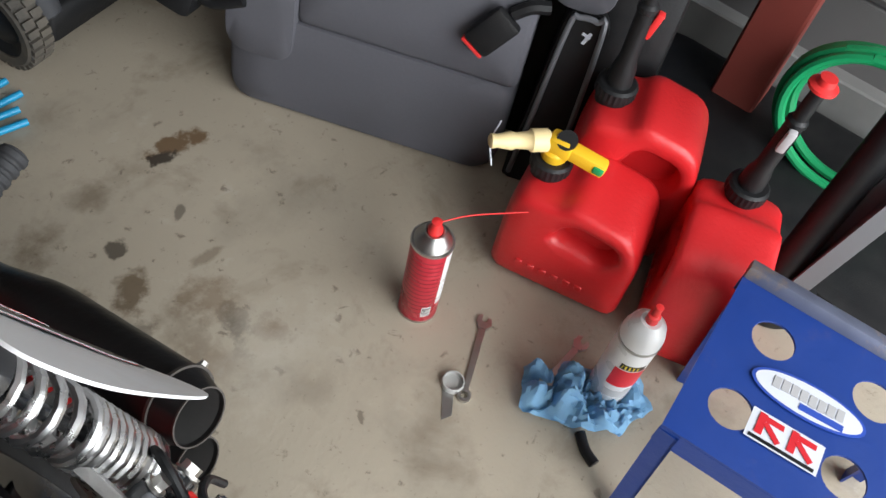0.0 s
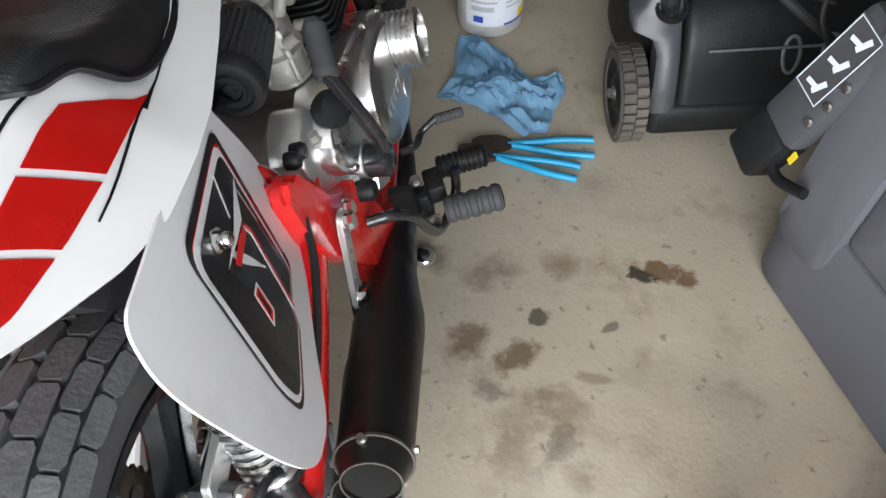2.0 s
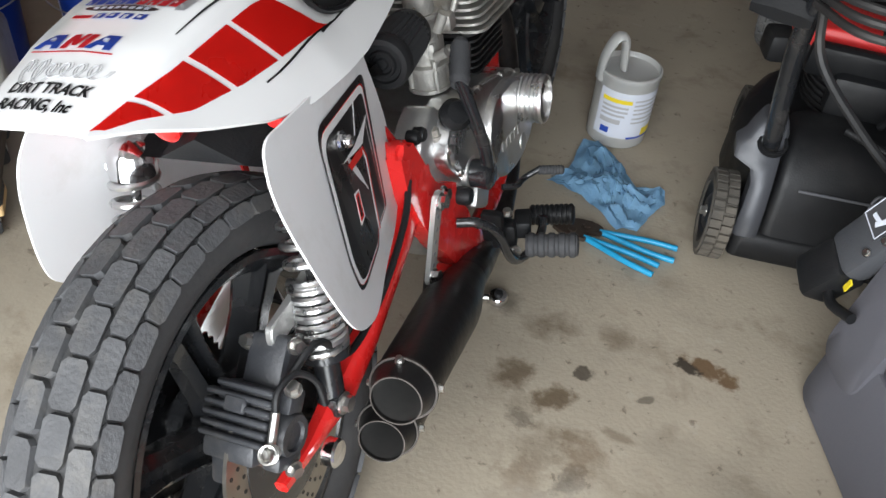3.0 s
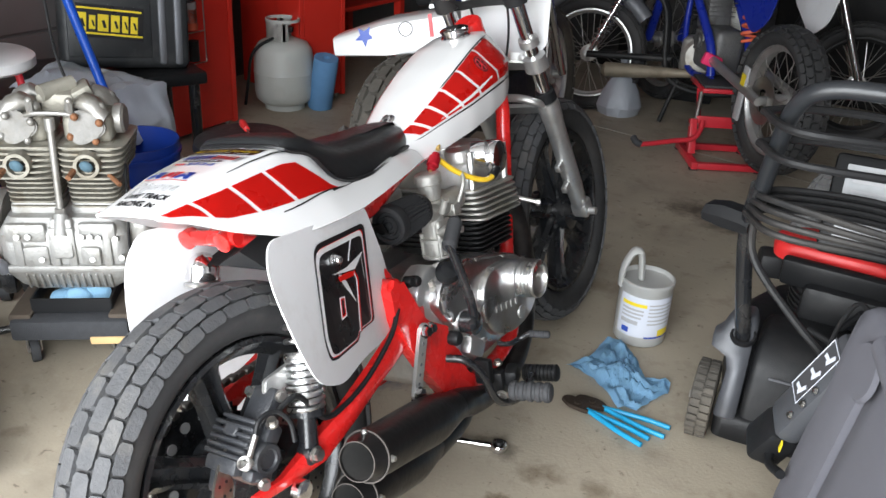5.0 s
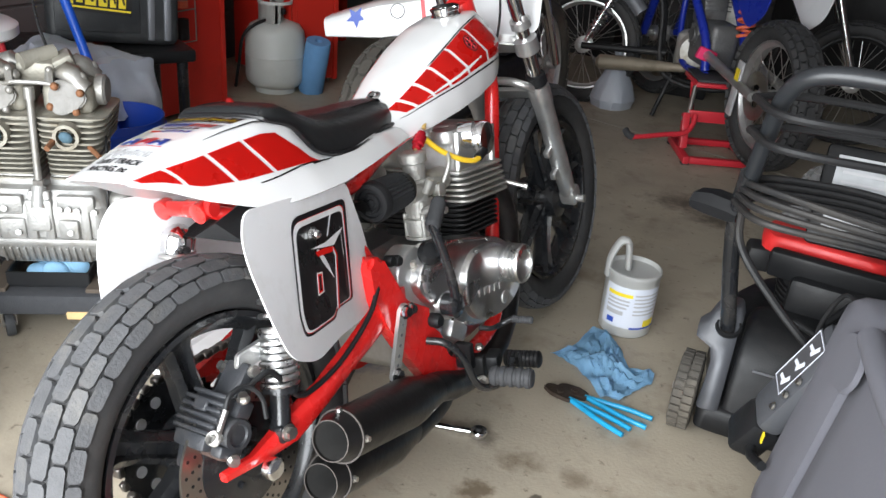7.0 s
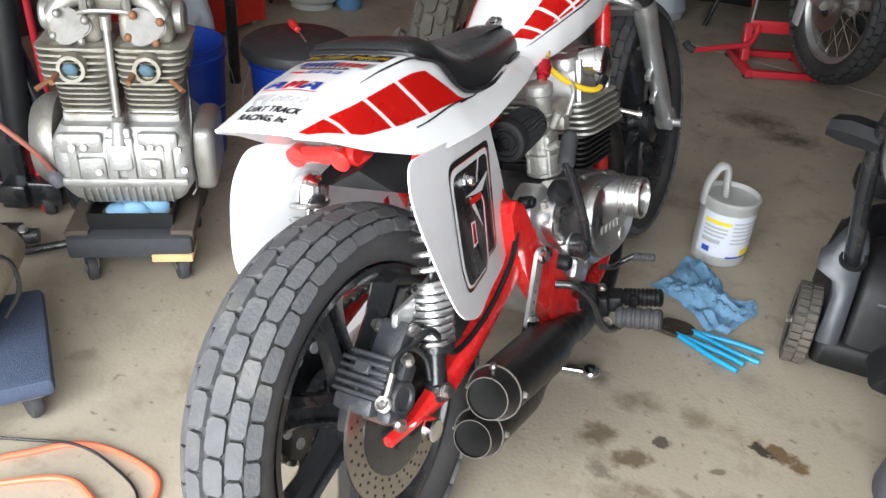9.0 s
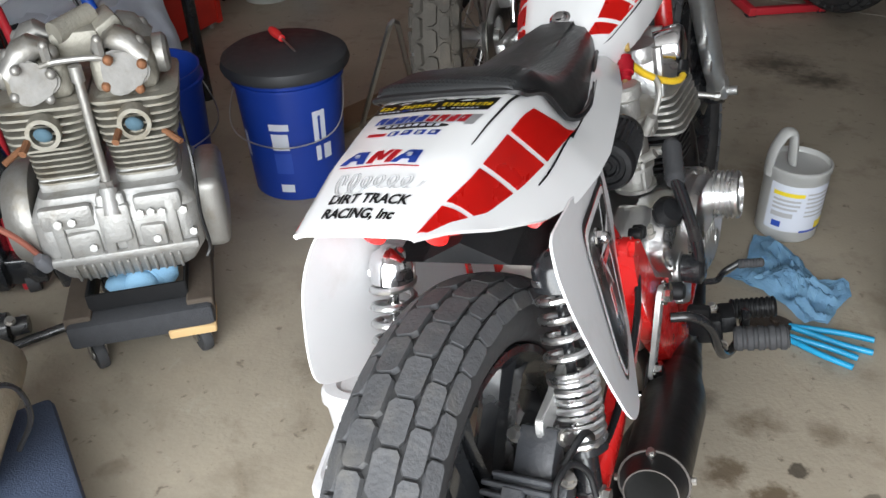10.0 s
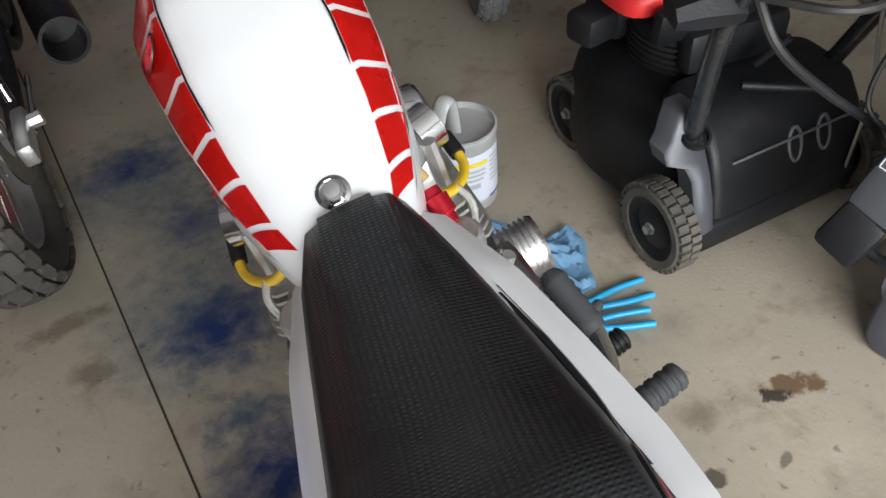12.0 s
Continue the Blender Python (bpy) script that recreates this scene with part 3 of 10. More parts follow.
def wire_wheel(parent, at, R, w, rim_r, tyre_mat, rot=(0, 0, 0), across=5, around=34, n=32, rim_mat=None, depth=0.009):
    bm = B()
    lathe(bm, [(0.01, -0.09), (0.02, -0.09), (0.022, -0.05), (0.045, -0.045), (0.045, -0.035), (0.03, -0.03), (0.03, 0.03), (0.045, 0.035), (0.045, 0.045), (0.022, 0.05), (0.02, 0.09), (0.01, 0.09)], (0, 0, 0), (1, 0, 0), 24)
    hub = part("wheel", bm, ALU, parent, "wire-spoked wheel with dusty tyre")
    hub.matrix_basis = pose(*at, *rot)
    part("tyre", tyre_mesh(B(), R, w, rim_r, across, around, depth), tyre_mat, hub, "", 30)
    part("rim", rim_mesh(B(), rim_r, w * 0.6, 0.014), rim_mat or ALU, hub)
    bm = B()
    for i in range(n):
        th = 2 * math.pi * i / n
        sx = 0.04 if i % 2 else -0.04
        off = 0.45 if (i // 2) % 2 else -0.45
        cyl(bm, (sx, 0.042 * math.cos(th + off), 0.042 * math.sin(th + off)), (sx * 0.15, (rim_r - 0.012) * math.cos(th), (rim_r - 0.012) * math.sin(th)), 0.0018, seg=5, caps=False)
    part("spokes", bm, STEEL, hub)
    return hub


# ---- the flat-track motorcycle ----
LEAN = 12.5
bike = thing("flat_track_motorcycle", "white and red flat-track motorcycle with black seat on its stand", "motorcycle", pose(-0.005, 0, 0, 0, -LEAN, 0))

RW = (0.0, 0.003, 0.318)
FW = (0.0, 1.372, 0.345)
rear = cast_wheel(bike, RW, 0.333, 0.128, 0.236, 7, math.radians(46))
front = cast_wheel(bike, FW, 0.335, 0.105, 0.240, 7, 0.1)


def disc_part(parent, x, r, inner):
    bm = B()
    lathe(bm, [(inner, -0.0025), (r, -0.0025), (r, 0.0025), (inner, 0.0025)], (x, 0, 0), (x + 1, 0, 0), 48, closed=True)
    d = part("brake_disc", bm, DISC, parent, "drilled steel brake disc")
    bm = B()
    for ring, rr in enumerate((inner + (r - inner) * 0.3, inner + (r - inner) * 0.55, inner + (r - inner) * 0.8)):
        for i in range(30):
            th = 2 * math.pi * (i + ring * 0.33) / 30
            c = Vector((x + 0.0028, rr * math.cos(th), rr * math.sin(th)))
            cyl(bm, c - Vector((0.0005, 0, 0)), c + Vector((0.0004, 0, 0)), 0.003, seg=8)
    part("drilling", bm, BLACK_VINYL, d)
    bm = B()
    lathe(bm, [(0.02, -0.008), (0.055, -0.008), (inner + 0.008, -0.004), (inner + 0.008, 0.004), (0.055, 0.008), (0.02, 0.008)], (x, 0, 0), (x + 1, 0, 0), 32, closed=True)
    for i in range(6):
        th = 2 * math.pi * i / 6
        bolt(bm, (x + 0.006, 0.045 * math.cos(th), 0.045 * math.sin(th)), (1, 0, 0), 0.006, 0.008)
    part("carrier", bm, BLACK_GLOSS, d)


disc_part(rear, 0.083, 0.135, 0.085)
# rear sprocket and chain on the far side
bm = B()
teeth = 44
ol = []
for i in range(teeth * 2):
    th = 2 * math.pi * i / (teeth * 2)
    r = 0.117 if i % 2 else 0.110
    ol.append((r * math.cos(th), r * math.sin(th)))
plate(bm, ol, 0.005, Matrix.Translation((-0.088, 0, 0)) @ pose(0, 0, 0, 90, 0, 90))
part("sprocket", bm, BLACK_GLOSS, rear)
bm = B()
for i in range(12):
    th = 2 * math.pi * i / 12 + 0.26
    cyl(bm, (-0.094, 0.083 * math.cos(th), 0.083 * math.sin(th)), (-0.080, 0.083 * math.cos(th), 0.083 * math.sin(th)), 0.010, seg=14)
each("sprocket_hole", bm, PRINT_GREY, rear)
bm = B()
for k in range(64):
    if k < 26:
        y, z, a = 0.0 + 0.0165 * 1.15 * k, RW[2] + 0.114 - 0.0010 * k, 0
    elif k < 38:
        th = math.pi / 2 + (k - 26) / 12 * math.pi
        y, z, a = 0.114 * math.cos(th), RW[2] + 0.114 * math.sin(th), math.degrees(th) + 90
    else:
        y, z, a = 0.0165 * 1.15 * (k - 38), RW[2] - 0.114 + 0.0016 * (k - 38), 0
    box(bm, (0.014 if k % 2 else 0.02, 0.019, 0.013), (-0.088, y, z), (a, 0, 0), 0.003, 1)
part("chain", bm, mat("oily_chain_steel", (0.14, 0.13, 0.12), 0.36, 0.8, 0.4, 60), bike, "oily drive chain")


# tail and seat unit: half sections (x, z) from the middle outwards, by station y
TAIL = [(-0.080, ((0, 0.817), (0.058, 0.816), (0.068, 0.8145), (0.0705, 0.813), (0.071, 0.812))),
        (-0.03, ((0, 0.832), (0.062, 0.828), (0.075, 0.822), (0.081, 0.800), (0.084, 0.791))),
        (0.03, ((0, 0.845), (0.070, 0.841), (0.085, 0.829), (0.093, 0.776), (0.102, 0.758))),
        (0.105, ((0, 0.852), (0.074, 0.849), (0.090, 0.836), (0.103, 0.765), (0.128, 0.726))),
        (0.165, ((0, 0.853), (0.078, 0.850), (0.092, 0.838), (0.109, 0.761), (0.143, 0.714))),
        (0.235, ((0, 0.84), (0.080, 0.836), (0.093, 0.824), (0.111, 0.757), (0.149, 0.712))),
        (0.30, ((0, 0.752), (0.084, 0.752), (0.096, 0.756), (0.110, 0.746), (0.147, 0.710))),
        (0.40, ((0, 0.738), (0.076, 0.738), (0.090, 0.744), (0.105, 0.740), (0.133, 0.714))),
        (0.50, ((0, 0.74), (0.060, 0.742), (0.073, 0.748), (0.088, 0.742), (0.115, 0.718))),
        (0.60, ((0, 0.738), (0.045, 0.738), (0.056, 0.738), (0.067, 0.732), (0.084, 0.716)))]
TANK = [(0.578, ((0, 0.776), (0.030, 0.775), (0.046, 0.766), (0.060, 0.748), (0.062, 0.724))),
        (0.62, ((0, 0.800), (0.046, 0.798), (0.062, 0.785), (0.078, 0.760), (0.080, 0.728))),
        (0.69, ((0, 0.836), (0.058, 0.832), (0.076, 0.818), (0.099, 0.783), (0.102, 0.738))),
        (0.78, ((0, 0.876), (0.066, 0.872), (0.086, 0.855), (0.117, 0.808), (0.117, 0.752))),
        (0.87, ((0, 0.910), (0.066, 0.905), (0.088, 0.888), (0.126, 0.836), (0.122, 0.768))),
        (0.945, ((0, 0.926), (0.060, 0.921), (0.082, 0.904), (0.124, 0.850), (0.118, 0.785))),
        (0.995, ((0, 0.930), (0.050, 0.925), (0.070, 0.908), (0.110, 0.856), (0.104, 0.797))),
        (1.02, ((0, 0.918), (0.036, 0.914), (0.052, 0.898), (0.086, 0.852), (0.080, 0.806)))]


def shell_pt(table, y, s, off=0.0):
    """Point of a shell at station y, s running 0 to 4 over the half section; negative s for the far side."""
    sg = -1 if s < 0 else 1
    s = abs(s)
    ys = [t[0] for t in table]
    out = []
    for i in range(5):
        out.append((np.interp(y, ys, [t[1][i][0] for t in table]), np.interp(y, ys, [t[1][i][1] for t in table])))
    k = min(3, int(s))
    f = s - k
    p, q = Vector(out[k]), Vector(out[k + 1])
    v = p.lerp(q, f)
    d = (q - p).normalized()
    nrm = Vector((-d.y, d.x))
    v = v + nrm * off
    return Vector((sg * v.x - (0.007 if table is TANK else 0.0), y, v.y))


def shell(table, n, thick):
    y0, y1 = table[0][0], table[-1][0]
    rings = []
    ss = [-4, -3.5, -3, -2.5, -2, -1.6, -1, -0.5, 0, 0.5, 1, 1.6, 2, 2.5, 3, 3.5, 4]
    for y in np.linspace(y0, y1, n):
        o = [shell_pt(table, y, s if s else 0.0001) for s in ss]
        i = [Vector((p.x * 0.955, p.y, p.z - thick)) for p in o]
        rings.append(o + i[::-1])
    return loft(B(), rings)


def patch(table, y0, y1, s0, s1, slant=0.0, off=0.0012, ny=6, ns=4, s0b=None, s1b=None, slant_b=None):
    """A vinyl patch on a shell between stations and section lines; slant shifts it along y across the section."""
    bm = B()
    rows = []
    for i in range(ny + 1):
        f = i / ny
        lo, hi = s0 + ((s0b if s0b is not None else s0) - s0) * f, s1 + ((s1b if s1b is not None else s1) - s1) * f
        row = []
        for j in range(ns + 1):
            g = j / ns
            s = lo + (hi - lo) * g
            y = y0 + (y1 - y0) * f + (slant + ((slant_b if slant_b is not None else slant) - slant) * f) * g
            row.append(bm.verts.new(shell_pt(table, y, s, off)))
        rows.append(row)
    for a, b in zip(rows, rows[1:]):
        for j in range(ns):
            bm.faces.new((a[j], a[j + 1], b[j + 1], b[j]))
    r = bmesh.ops.solidify(bm, geom=bm.faces[:], thickness=0.0004)
    return bm


tail = part("tail_unit", shell(TAIL, 46, 0.004), WHITE, bike, "white fibreglass tail with red block stripes", 50)
tank = part("fuel_tank", shell(TANK, 30, 0.02), WHITE, bike, "white fuel tank with red block stripes", 50)
for sg in (1, -1):
    for y0, y1, sa, sb in ((-0.076, -0.029, 0.012, 0.027), (-0.021, 0.045, 0.028, 0.040), (0.053, 0.118, 0.041, 0.047), (0.126, 0.197, 0.048, 0.086)):
        part("stripe", patch(TAIL, y0, y1, sg * 2.16, sg * 2.98, sa, 0.0012, 8, 4, None, None, sb), RED_STRIPE, tail)
    part("pinstripe", patch(TAIL, 0.06, 0.235, sg * 1.32, sg * 1.38, 0.0, 0.0014, 14, 1, sg * 1.38, sg * 1.62), BLACK_VINYL, tail)
    part("pinstripe", patch(TAIL, 0.13, 0.47, sg * 3.2, sg * 3.24, 0.0, 0.0014, 14, 1, sg * 2.55, sg * 2.62), BLACK_VINYL, tail)
    part("pinstripe", patch(TAIL, 0.26, 0.46, sg * 2.98, sg * 3.08, 0.0, 0.0014, 14, 1, sg * 2.3, sg * 2.48), BLACK_VINYL, tail)
    tk = (0.585, 0.618, 0.668, 0.722, 0.79, 0.875, 0.955)
    for k in range(6):
        a, b = tk[k] + 0.004, tk[k + 1] - 0.004
        la, lb = 1.95 - 0.35 * k / 6, 1.95 - 0.35 * (k + 1) / 6
        ha, hb = 2.95 + 0.45 * k / 6, 2.95 + 0.45 * (k + 1) / 6
        part("stripe", patch(TANK, a, b, sg * la, sg * ha, 0.03, 0.0012, 5, 5, sg * lb, sg * hb), RED_STRIPE, tank)
    part("pinstripe", patch(TANK, 0.60, 0.965, sg * 3.08, sg * 3.16, 0.02, 0.0014, 16, 1, sg * 3.52, sg * 3.62), BLACK_VINYL, tank)
    part("pinstripe", patch(TANK, 0.72, 0.965, sg * 1.62, sg * 1.72, 0.02, 0.0014, 16, 1, sg * 1.4, sg * 1.5), BLACK_VINYL, tank)
    bm = B()
    c = shell_pt(TANK, 0.862, sg * 2.42, 0.0035)
    t2 = shell_pt(TANK, 0.862, sg * 2.42, 0.0075)
    lathe(bm, [(0.001, 0), (0.021, 0), (0.021, 0.0012), (0.001, 0.0012)], c, t2, 28)
    part("emblem", bm, BLACK_VINYL, tank, "round black emblem")
    bm = B()
    for i in range(3):
        d = (t2 - c).normalized()
        u = d.orthogonal().normalized()
        u = Matrix.Rotation(i * math.pi / 3, 3, d) @ u
        cyl(bm, c + d * 0.0014 - u * 0.016, c + d * 0.0014 + u * 0.016, 0.0012, seg=6)
    lathe(bm, [(0.0165, 0.0012), (0.0185, 0.0012), (0.0185, 0.002), (0.0165, 0.002)], c, t2, 28, closed=True)
    part("emblem_mark", bm, PRINT_RED, tank)
# tank cap, mounting bolt and recess
bm = B()
lathe(bm, [(0.001, 0.0), (0.036, 0.0), (0.037, 0.006), (0.033, 0.010), (0.033, 0.016), (0.036, 0.018), (0.036, 0.024), (0.030, 0.027), (0.001, 0.024)], (0, 0.935, 0.918), (0, 0.925, 1.0), 10)
part("tank_cap", bm, CHROME, bike, "chrome filler cap")
bm = B()
lathe(bm, [(0.001, 0), (0.017, 0), (0.017, 0.003), (0.013, 0.005), (0.009, 0.003), (0.008, 0.011), (0.001, 0.012)], (-0.004, 0.614, 0.794), (-0.004, 0.595, 0.83), 24)
part("tank_bolt", bm, CHROME, bike)

# seat pad
rings = []
for y, w, cx, zt, zb in ((0.180, 0.091, -0.007, 0.858, 0.846), (0.192, 0.0965, -0.006, 0.866, 0.838), (0.24, 0.099, -0.005, 0.862, 0.815), (0.28, 0.100, -0.004, 0.842, 0.768), (0.33, 0.097, -0.003, 0.820, 0.746), (0.40, 0.089, -0.003, 0.809, 0.738), (0.47, 0.079, -0.003, 0.803, 0.738), (0.54, 0.066, -0.003, 0.801, 0.744), (0.59, 0.053, -0.001, 0.798, 0.742), (0.608, 0.042, 0.0, 0.782, 0.745)):
    r = min(0.030, (zt - zb) * 0.5)
    half = [(0.001, zt), (w * 0.5, zt - 0.001), (w - r * 1.3, zt - 0.003), (w - r * 0.35, zt - r * 0.45), (w, zt - r * 1.1), (w + 0.002 + 0.008 * max(0.0, 1.0 - abs(y - 0.36) / 0.13), zb + 0.003), (w - 0.004, zb)]
    rings.append([Vector((cx + x, y, z)) for x, z in half] + [Vector((cx - x, y, z)) for x, z in half[::-1]])
bm = loft(B(), rings)
bmesh.ops.subdivide_edges(bm, edges=bm.edges[:], cuts=1, use_grid_fill=True, smooth=0.6)
seat = part("seat", bm, SEAT_VINYL, bike, "black woven-texture vinyl seat", 60)
bm = B()
tube(bm, [(-0.105, 0.195, 0.84), (-0.101, 0.183, 0.848), (-0.06, 0.176, 0.853), (0.04, 0.176, 0.853), (0.084, 0.183, 0.848), (0.091, 0.195, 0.84), (0.096, 0.24, 0.820), (0.101, 0.28, 0.772), (0.104, 0.33, 0.750), (0.097, 0.40, 0.741), (0.080, 0.47, 0.741), (0.065, 0.54, 0.747), (0.054, 0.592, 0.745)], 0.0045, 4, 6)
part("seat_piping", bm, BLACK_VINYL, seat)

# decals on the tail's flat top
def on_tail(y, x):
    s = min(0.98, abs(x) / 0.074)
    return shell_pt(TAIL, y, math.copysign(max(s, 0.0001), x), 0.0012)


def top_bar(x0, x1, y0, y1, material, label="", skew=0.0, lift=0.0):
    bm = B()
    rows = []
    for i in range(3):
        y = y0 + (y1 - y0) * i / 2
        rows.append([bm.verts.new(on_tail(y, x0 + (x1 - x0) * j / 6 + skew * i / 2) + Vector((0, 0, lift))) for j in range(7)])
    for a, b in zip(rows, rows[1:]):
        for j in range(6):
            bm.faces.new((a[j], a[j + 1], b[j + 1], b[j]))
    bmesh.ops.solidify(bm, geom=bm.faces[:], thickness=0.0003)
    return part("decal", bm, material, tail, label, 0)


def top_text(word, size, x, y, material, sx=1.0):
    me = text_mesh(word, size, 0.0002, size * 0.035)
    for v in me.vertices:
        q = on_tail(y + v.co.y, x + v.co.x * sx + v.co.y * 0.15)
        v.co = q + Vector((0, 0, 0.0006))
    me.materials.append(material)
    ob = new("lettering", me)
    ob.parent = tail
    return ob


top_bar(-0.074, 0.070, 0.128, 0.160, BLACK_VINYL, "black sponsor strip with chequered flag", 0.004)
for k in range(7):
    a = -0.070 + 0.0195 * k
    top_bar(a, a + 0.0125, 0.1515 if k % 2 else 0.1565, 0.1565 if k % 2 else 0.1610, WHITE, "", 0.007, 0.0004)
for k, ww in enumerate("111011111110111111111"):
    if ww == "1":
        top_bar(-0.0700 + 0.0067 * k, -0.0652 + 0.0067 * k, 0.1385, 0.1485 if k in (0, 4, 12) else 0.1470, PRINT_YELLOW, "", 0.0012, 0.0005)
        top_bar(-0.0683 + 0.0067 * k, -0.0671 + 0.0067 * k, 0.1385 if k % 2 else 0.1425, 0.1420 if k % 2 else 0.1450, BLACK_VINYL, "", 0.0004, 0.0009)
for k in range(22):
    if k not in (5, 6, 12, 15):
        top_bar(-0.068 + 0.0058 * k, -0.064 + 0.0058 * k, 0.1315, 0.1345, LABEL, "", 0.0004, 0.0004)
top_bar(-0.038, -0.029, 0.1310, 0.1355, LABEL_BLUE, "", 0.001, 0.0005)
x = -0.060
for k, ww in enumerate((0.012, 0.012, 0.012, 0.012, 0.012, 0.012, 0.012, 0.012, 0.012)):
    mt = LABEL_BLUE if k < 5 else PRINT_RED
    top_bar(x + 0.001 + k * 0.0130, x + 0.0128 + k * 0.0130, 0.0985, 0.1165, PRINT_GREY, "", 0.003, 0)
    top_bar(x + 0.002 + k * 0.0130, x + 0.0118 + k * 0.0130, 0.0995, 0.1155, mt, "", 0.003, 0.0005)
    lo_, hi_ = ((0.0990, 0.1045), (0.1095, 0.1160), (0.1045, 0.1105))[k % 3]
    top_bar(x + 0.0058 + k * 0.0130, x + 0.0078 + k * 0.0130, lo_, hi_, WHITE, "", 0.001, 0.0010)
bm = B()
pts = [on_tail(0.092 + 0.0055 * math.sin(a), -0.006 + 0.046 * math.cos(a)) + Vector((0, 0, 0.0006)) for a in np.linspace(0, 2 * math.pi, 28, endpoint=False)]
bm.faces.new([bm.verts.new(p) for p in pts])
bmesh.ops.triangulate(bm, faces=bm.faces[:])
bmesh.ops.solidify(bm, geom=bm.faces[:], thickness=0.0003)
part("decal", bm, BLACK_VINYL, tail, "black oval under the sponsor blocks")
for k in range(8):
    top_bar(-0.040 + 0.009 * k, -0.034 + 0.009 * k, 0.0895, 0.0945, LABEL, "", 0.001, 0.0010)
for k in range(4):
    top_bar(-0.030 + 0.017 * k, -0.018 + 0.017 * k, 0.073, 0.083, LABEL_BLUE, "", 0.002)
    top_bar(-0.0265 + 0.017 * k, -0.0215 + 0.017 * k, 0.0755 if k % 2 else 0.073, 0.080, WHITE, "", 0.001, 0.0005)
top_bar(-0.058, -0.034, 0.074, 0.080, PRINT_RED, "", 0.002)
top_bar(0.056, 0.068, 0.094, 0.117, PRINT_GREY, "", 0.003)
for k, mt in enumerate((LABEL_BLUE, PRINT_RED, LABEL_BLUE)):
    x0 = -0.066 + 0.034 * k
    if k == 1:
        top_bar(x0, x0 + 0.0085, 0.020, 0.042, mt, "", 0.006)
        top_bar(x0 + 0.024, x0 + 0.0325, 0.020, 0.042, mt, "", 0.006)
        top_bar(x0 + 0.014, x0 + 0.021, 0.024, 0.042, mt, "", -0.006, 0.0003)
        top_bar(x0 + 0.014, x0 + 0.021, 0.024, 0.042, mt, "", 0.009, 0.0006)
    else:
        top_bar(x0 - 0.002, x0 + 0.007, 0.020, 0.042, mt, "", 0.016)
        top_bar(x0 + 0.021, x0 + 0.031, 0.020, 0.042, mt, "", -0.001)
        top_bar(x0 + 0.008, x0 + 0.024, 0.0255, 0.030, mt, "", 0.002, 0.0003)
        top_bar(x0 + 0.014, x0 + 0.030, 0.0375, 0.042, mt, "", 0.001, 0.0003)
        top_bar(x0 + 0.0135, x0 + 0.0195, 0.0315, 0.0365, LABEL, "", 0.001, 0.0008)
top_bar(-0.066, 0.040, 0.0145, 0.0165, PRINT_RED)
bm = B()
pts = [on_tail(-0.014 + 0.0035 * (i / 40) + (0.017 if i < 14 else 0.010) * math.sin(i * 0.95), -0.058 + 0.0027 * i + 0.009 * math.cos(i * 0.95)) + Vector((0, 0, 0.0004)) for i in range(41)]
tube(bm, pts, 0.0006, 3, 5)
tube(bm, [p + Vector((0.003, 0.0012, 0.0)) for p in pts], 0.0004, 3, 5)
part("decal", bm, PRINT_GREY, tail, "thin grey script line")
top_text("DIRT TRACK", 0.0180, 0.000, -0.036, BLACK_VINYL, 1.08)
top_text("RACING, Inc", 0.0180, -0.004, -0.056, BLACK_VINYL, 1.05)


# number plates
def number_plate(sg):
    ol = rounded([(0.044, 0.737), (0.010, 0.690), (0.010, 0.575), (0.022, 0.508), (0.090, 0.472), (0.190, 0.466), (0.300, 0.446), (0.392, 0.446), (0.372, 0.570), (0.328, 0.700)], [0.02, 0.05, 0.05, 0.03, 0.03, 0.03, 0.03, 0.03, 0.05, 0.015], 6)
    bm = B()
    def warp(y, z, o):
        x = 0.1559 - 0.2214 * (y - 0.18) - 0.1466 * (z - 0.60) + 0.8372 * (y - 0.18) * (z - 0.60)
        return Vector((sg * (x + o), y, z))
    # fan of rings keeps the face gently curved
    cy, cz = 0.17, 0.60
    rings = []
    for f in (1.0, 0.75, 0.5, 0.25, 0.02):
        rings.append([warp(cy + (y - cy) * f, cz + (z - cz) * f, 0.0) for y, z in ol])
    back = [[Vector((p.x - sg * 0.003, p.y, p.z)) for p in r] for r in rings[::-1]]
    loft(bm, back + rings)
    return bm, warp


bm, warp = number_plate(1)
np_r = part("number_plate", bm, WHITE_MATT, bike, "white plastic number plate", 50)


def on_plate(ol, off, material, name="numeral", label=""):
    bm = B()
    rows = [bm.verts.new(warp(y, z, off)) for y, z in ol]
    bm.faces.new(rows)
    bmesh.ops.triangulate(bm, faces=bm.faces[:])
    bmesh.ops.solidify(bm, geom=bm.faces[:], thickness=0.0003)
    return part(name, bm, material, np_r, label, 0)


border = rounded([(0.142, 0.693), (0.080, 0.549), (0.078, 0.520), (0.098, 0.513), (0.186, 0.500), (0.206, 0.510), (0.273, 0.499), (0.314, 0.675)], [0.022, 0.014, 0.010, 0.010, 0.008, 0.006, 0.012, 0.018], 4)
cyy = sum(p[0] for p in border) / len(border)
czz = sum(p[1] for p in border) / len(border)
def shrink(f, dy=0.0, dz=0.0): return [(cyy + (y - cyy) * f + dy, czz + (z - czz) * f + dz) for y, z in border]
on_plate(border, 0.0012, BLACK_VINYL, "number_border")
on_plate(shrink(0.935), 0.0016, RED_STRIPE, "number_border")
on_plate(shrink(0.922, -0.0022, 0.0012), 0.0020, WHITE_MATT, "number_border")
on_plate(shrink(0.862), 0.0024, BLACK_VINYL, "number_field")


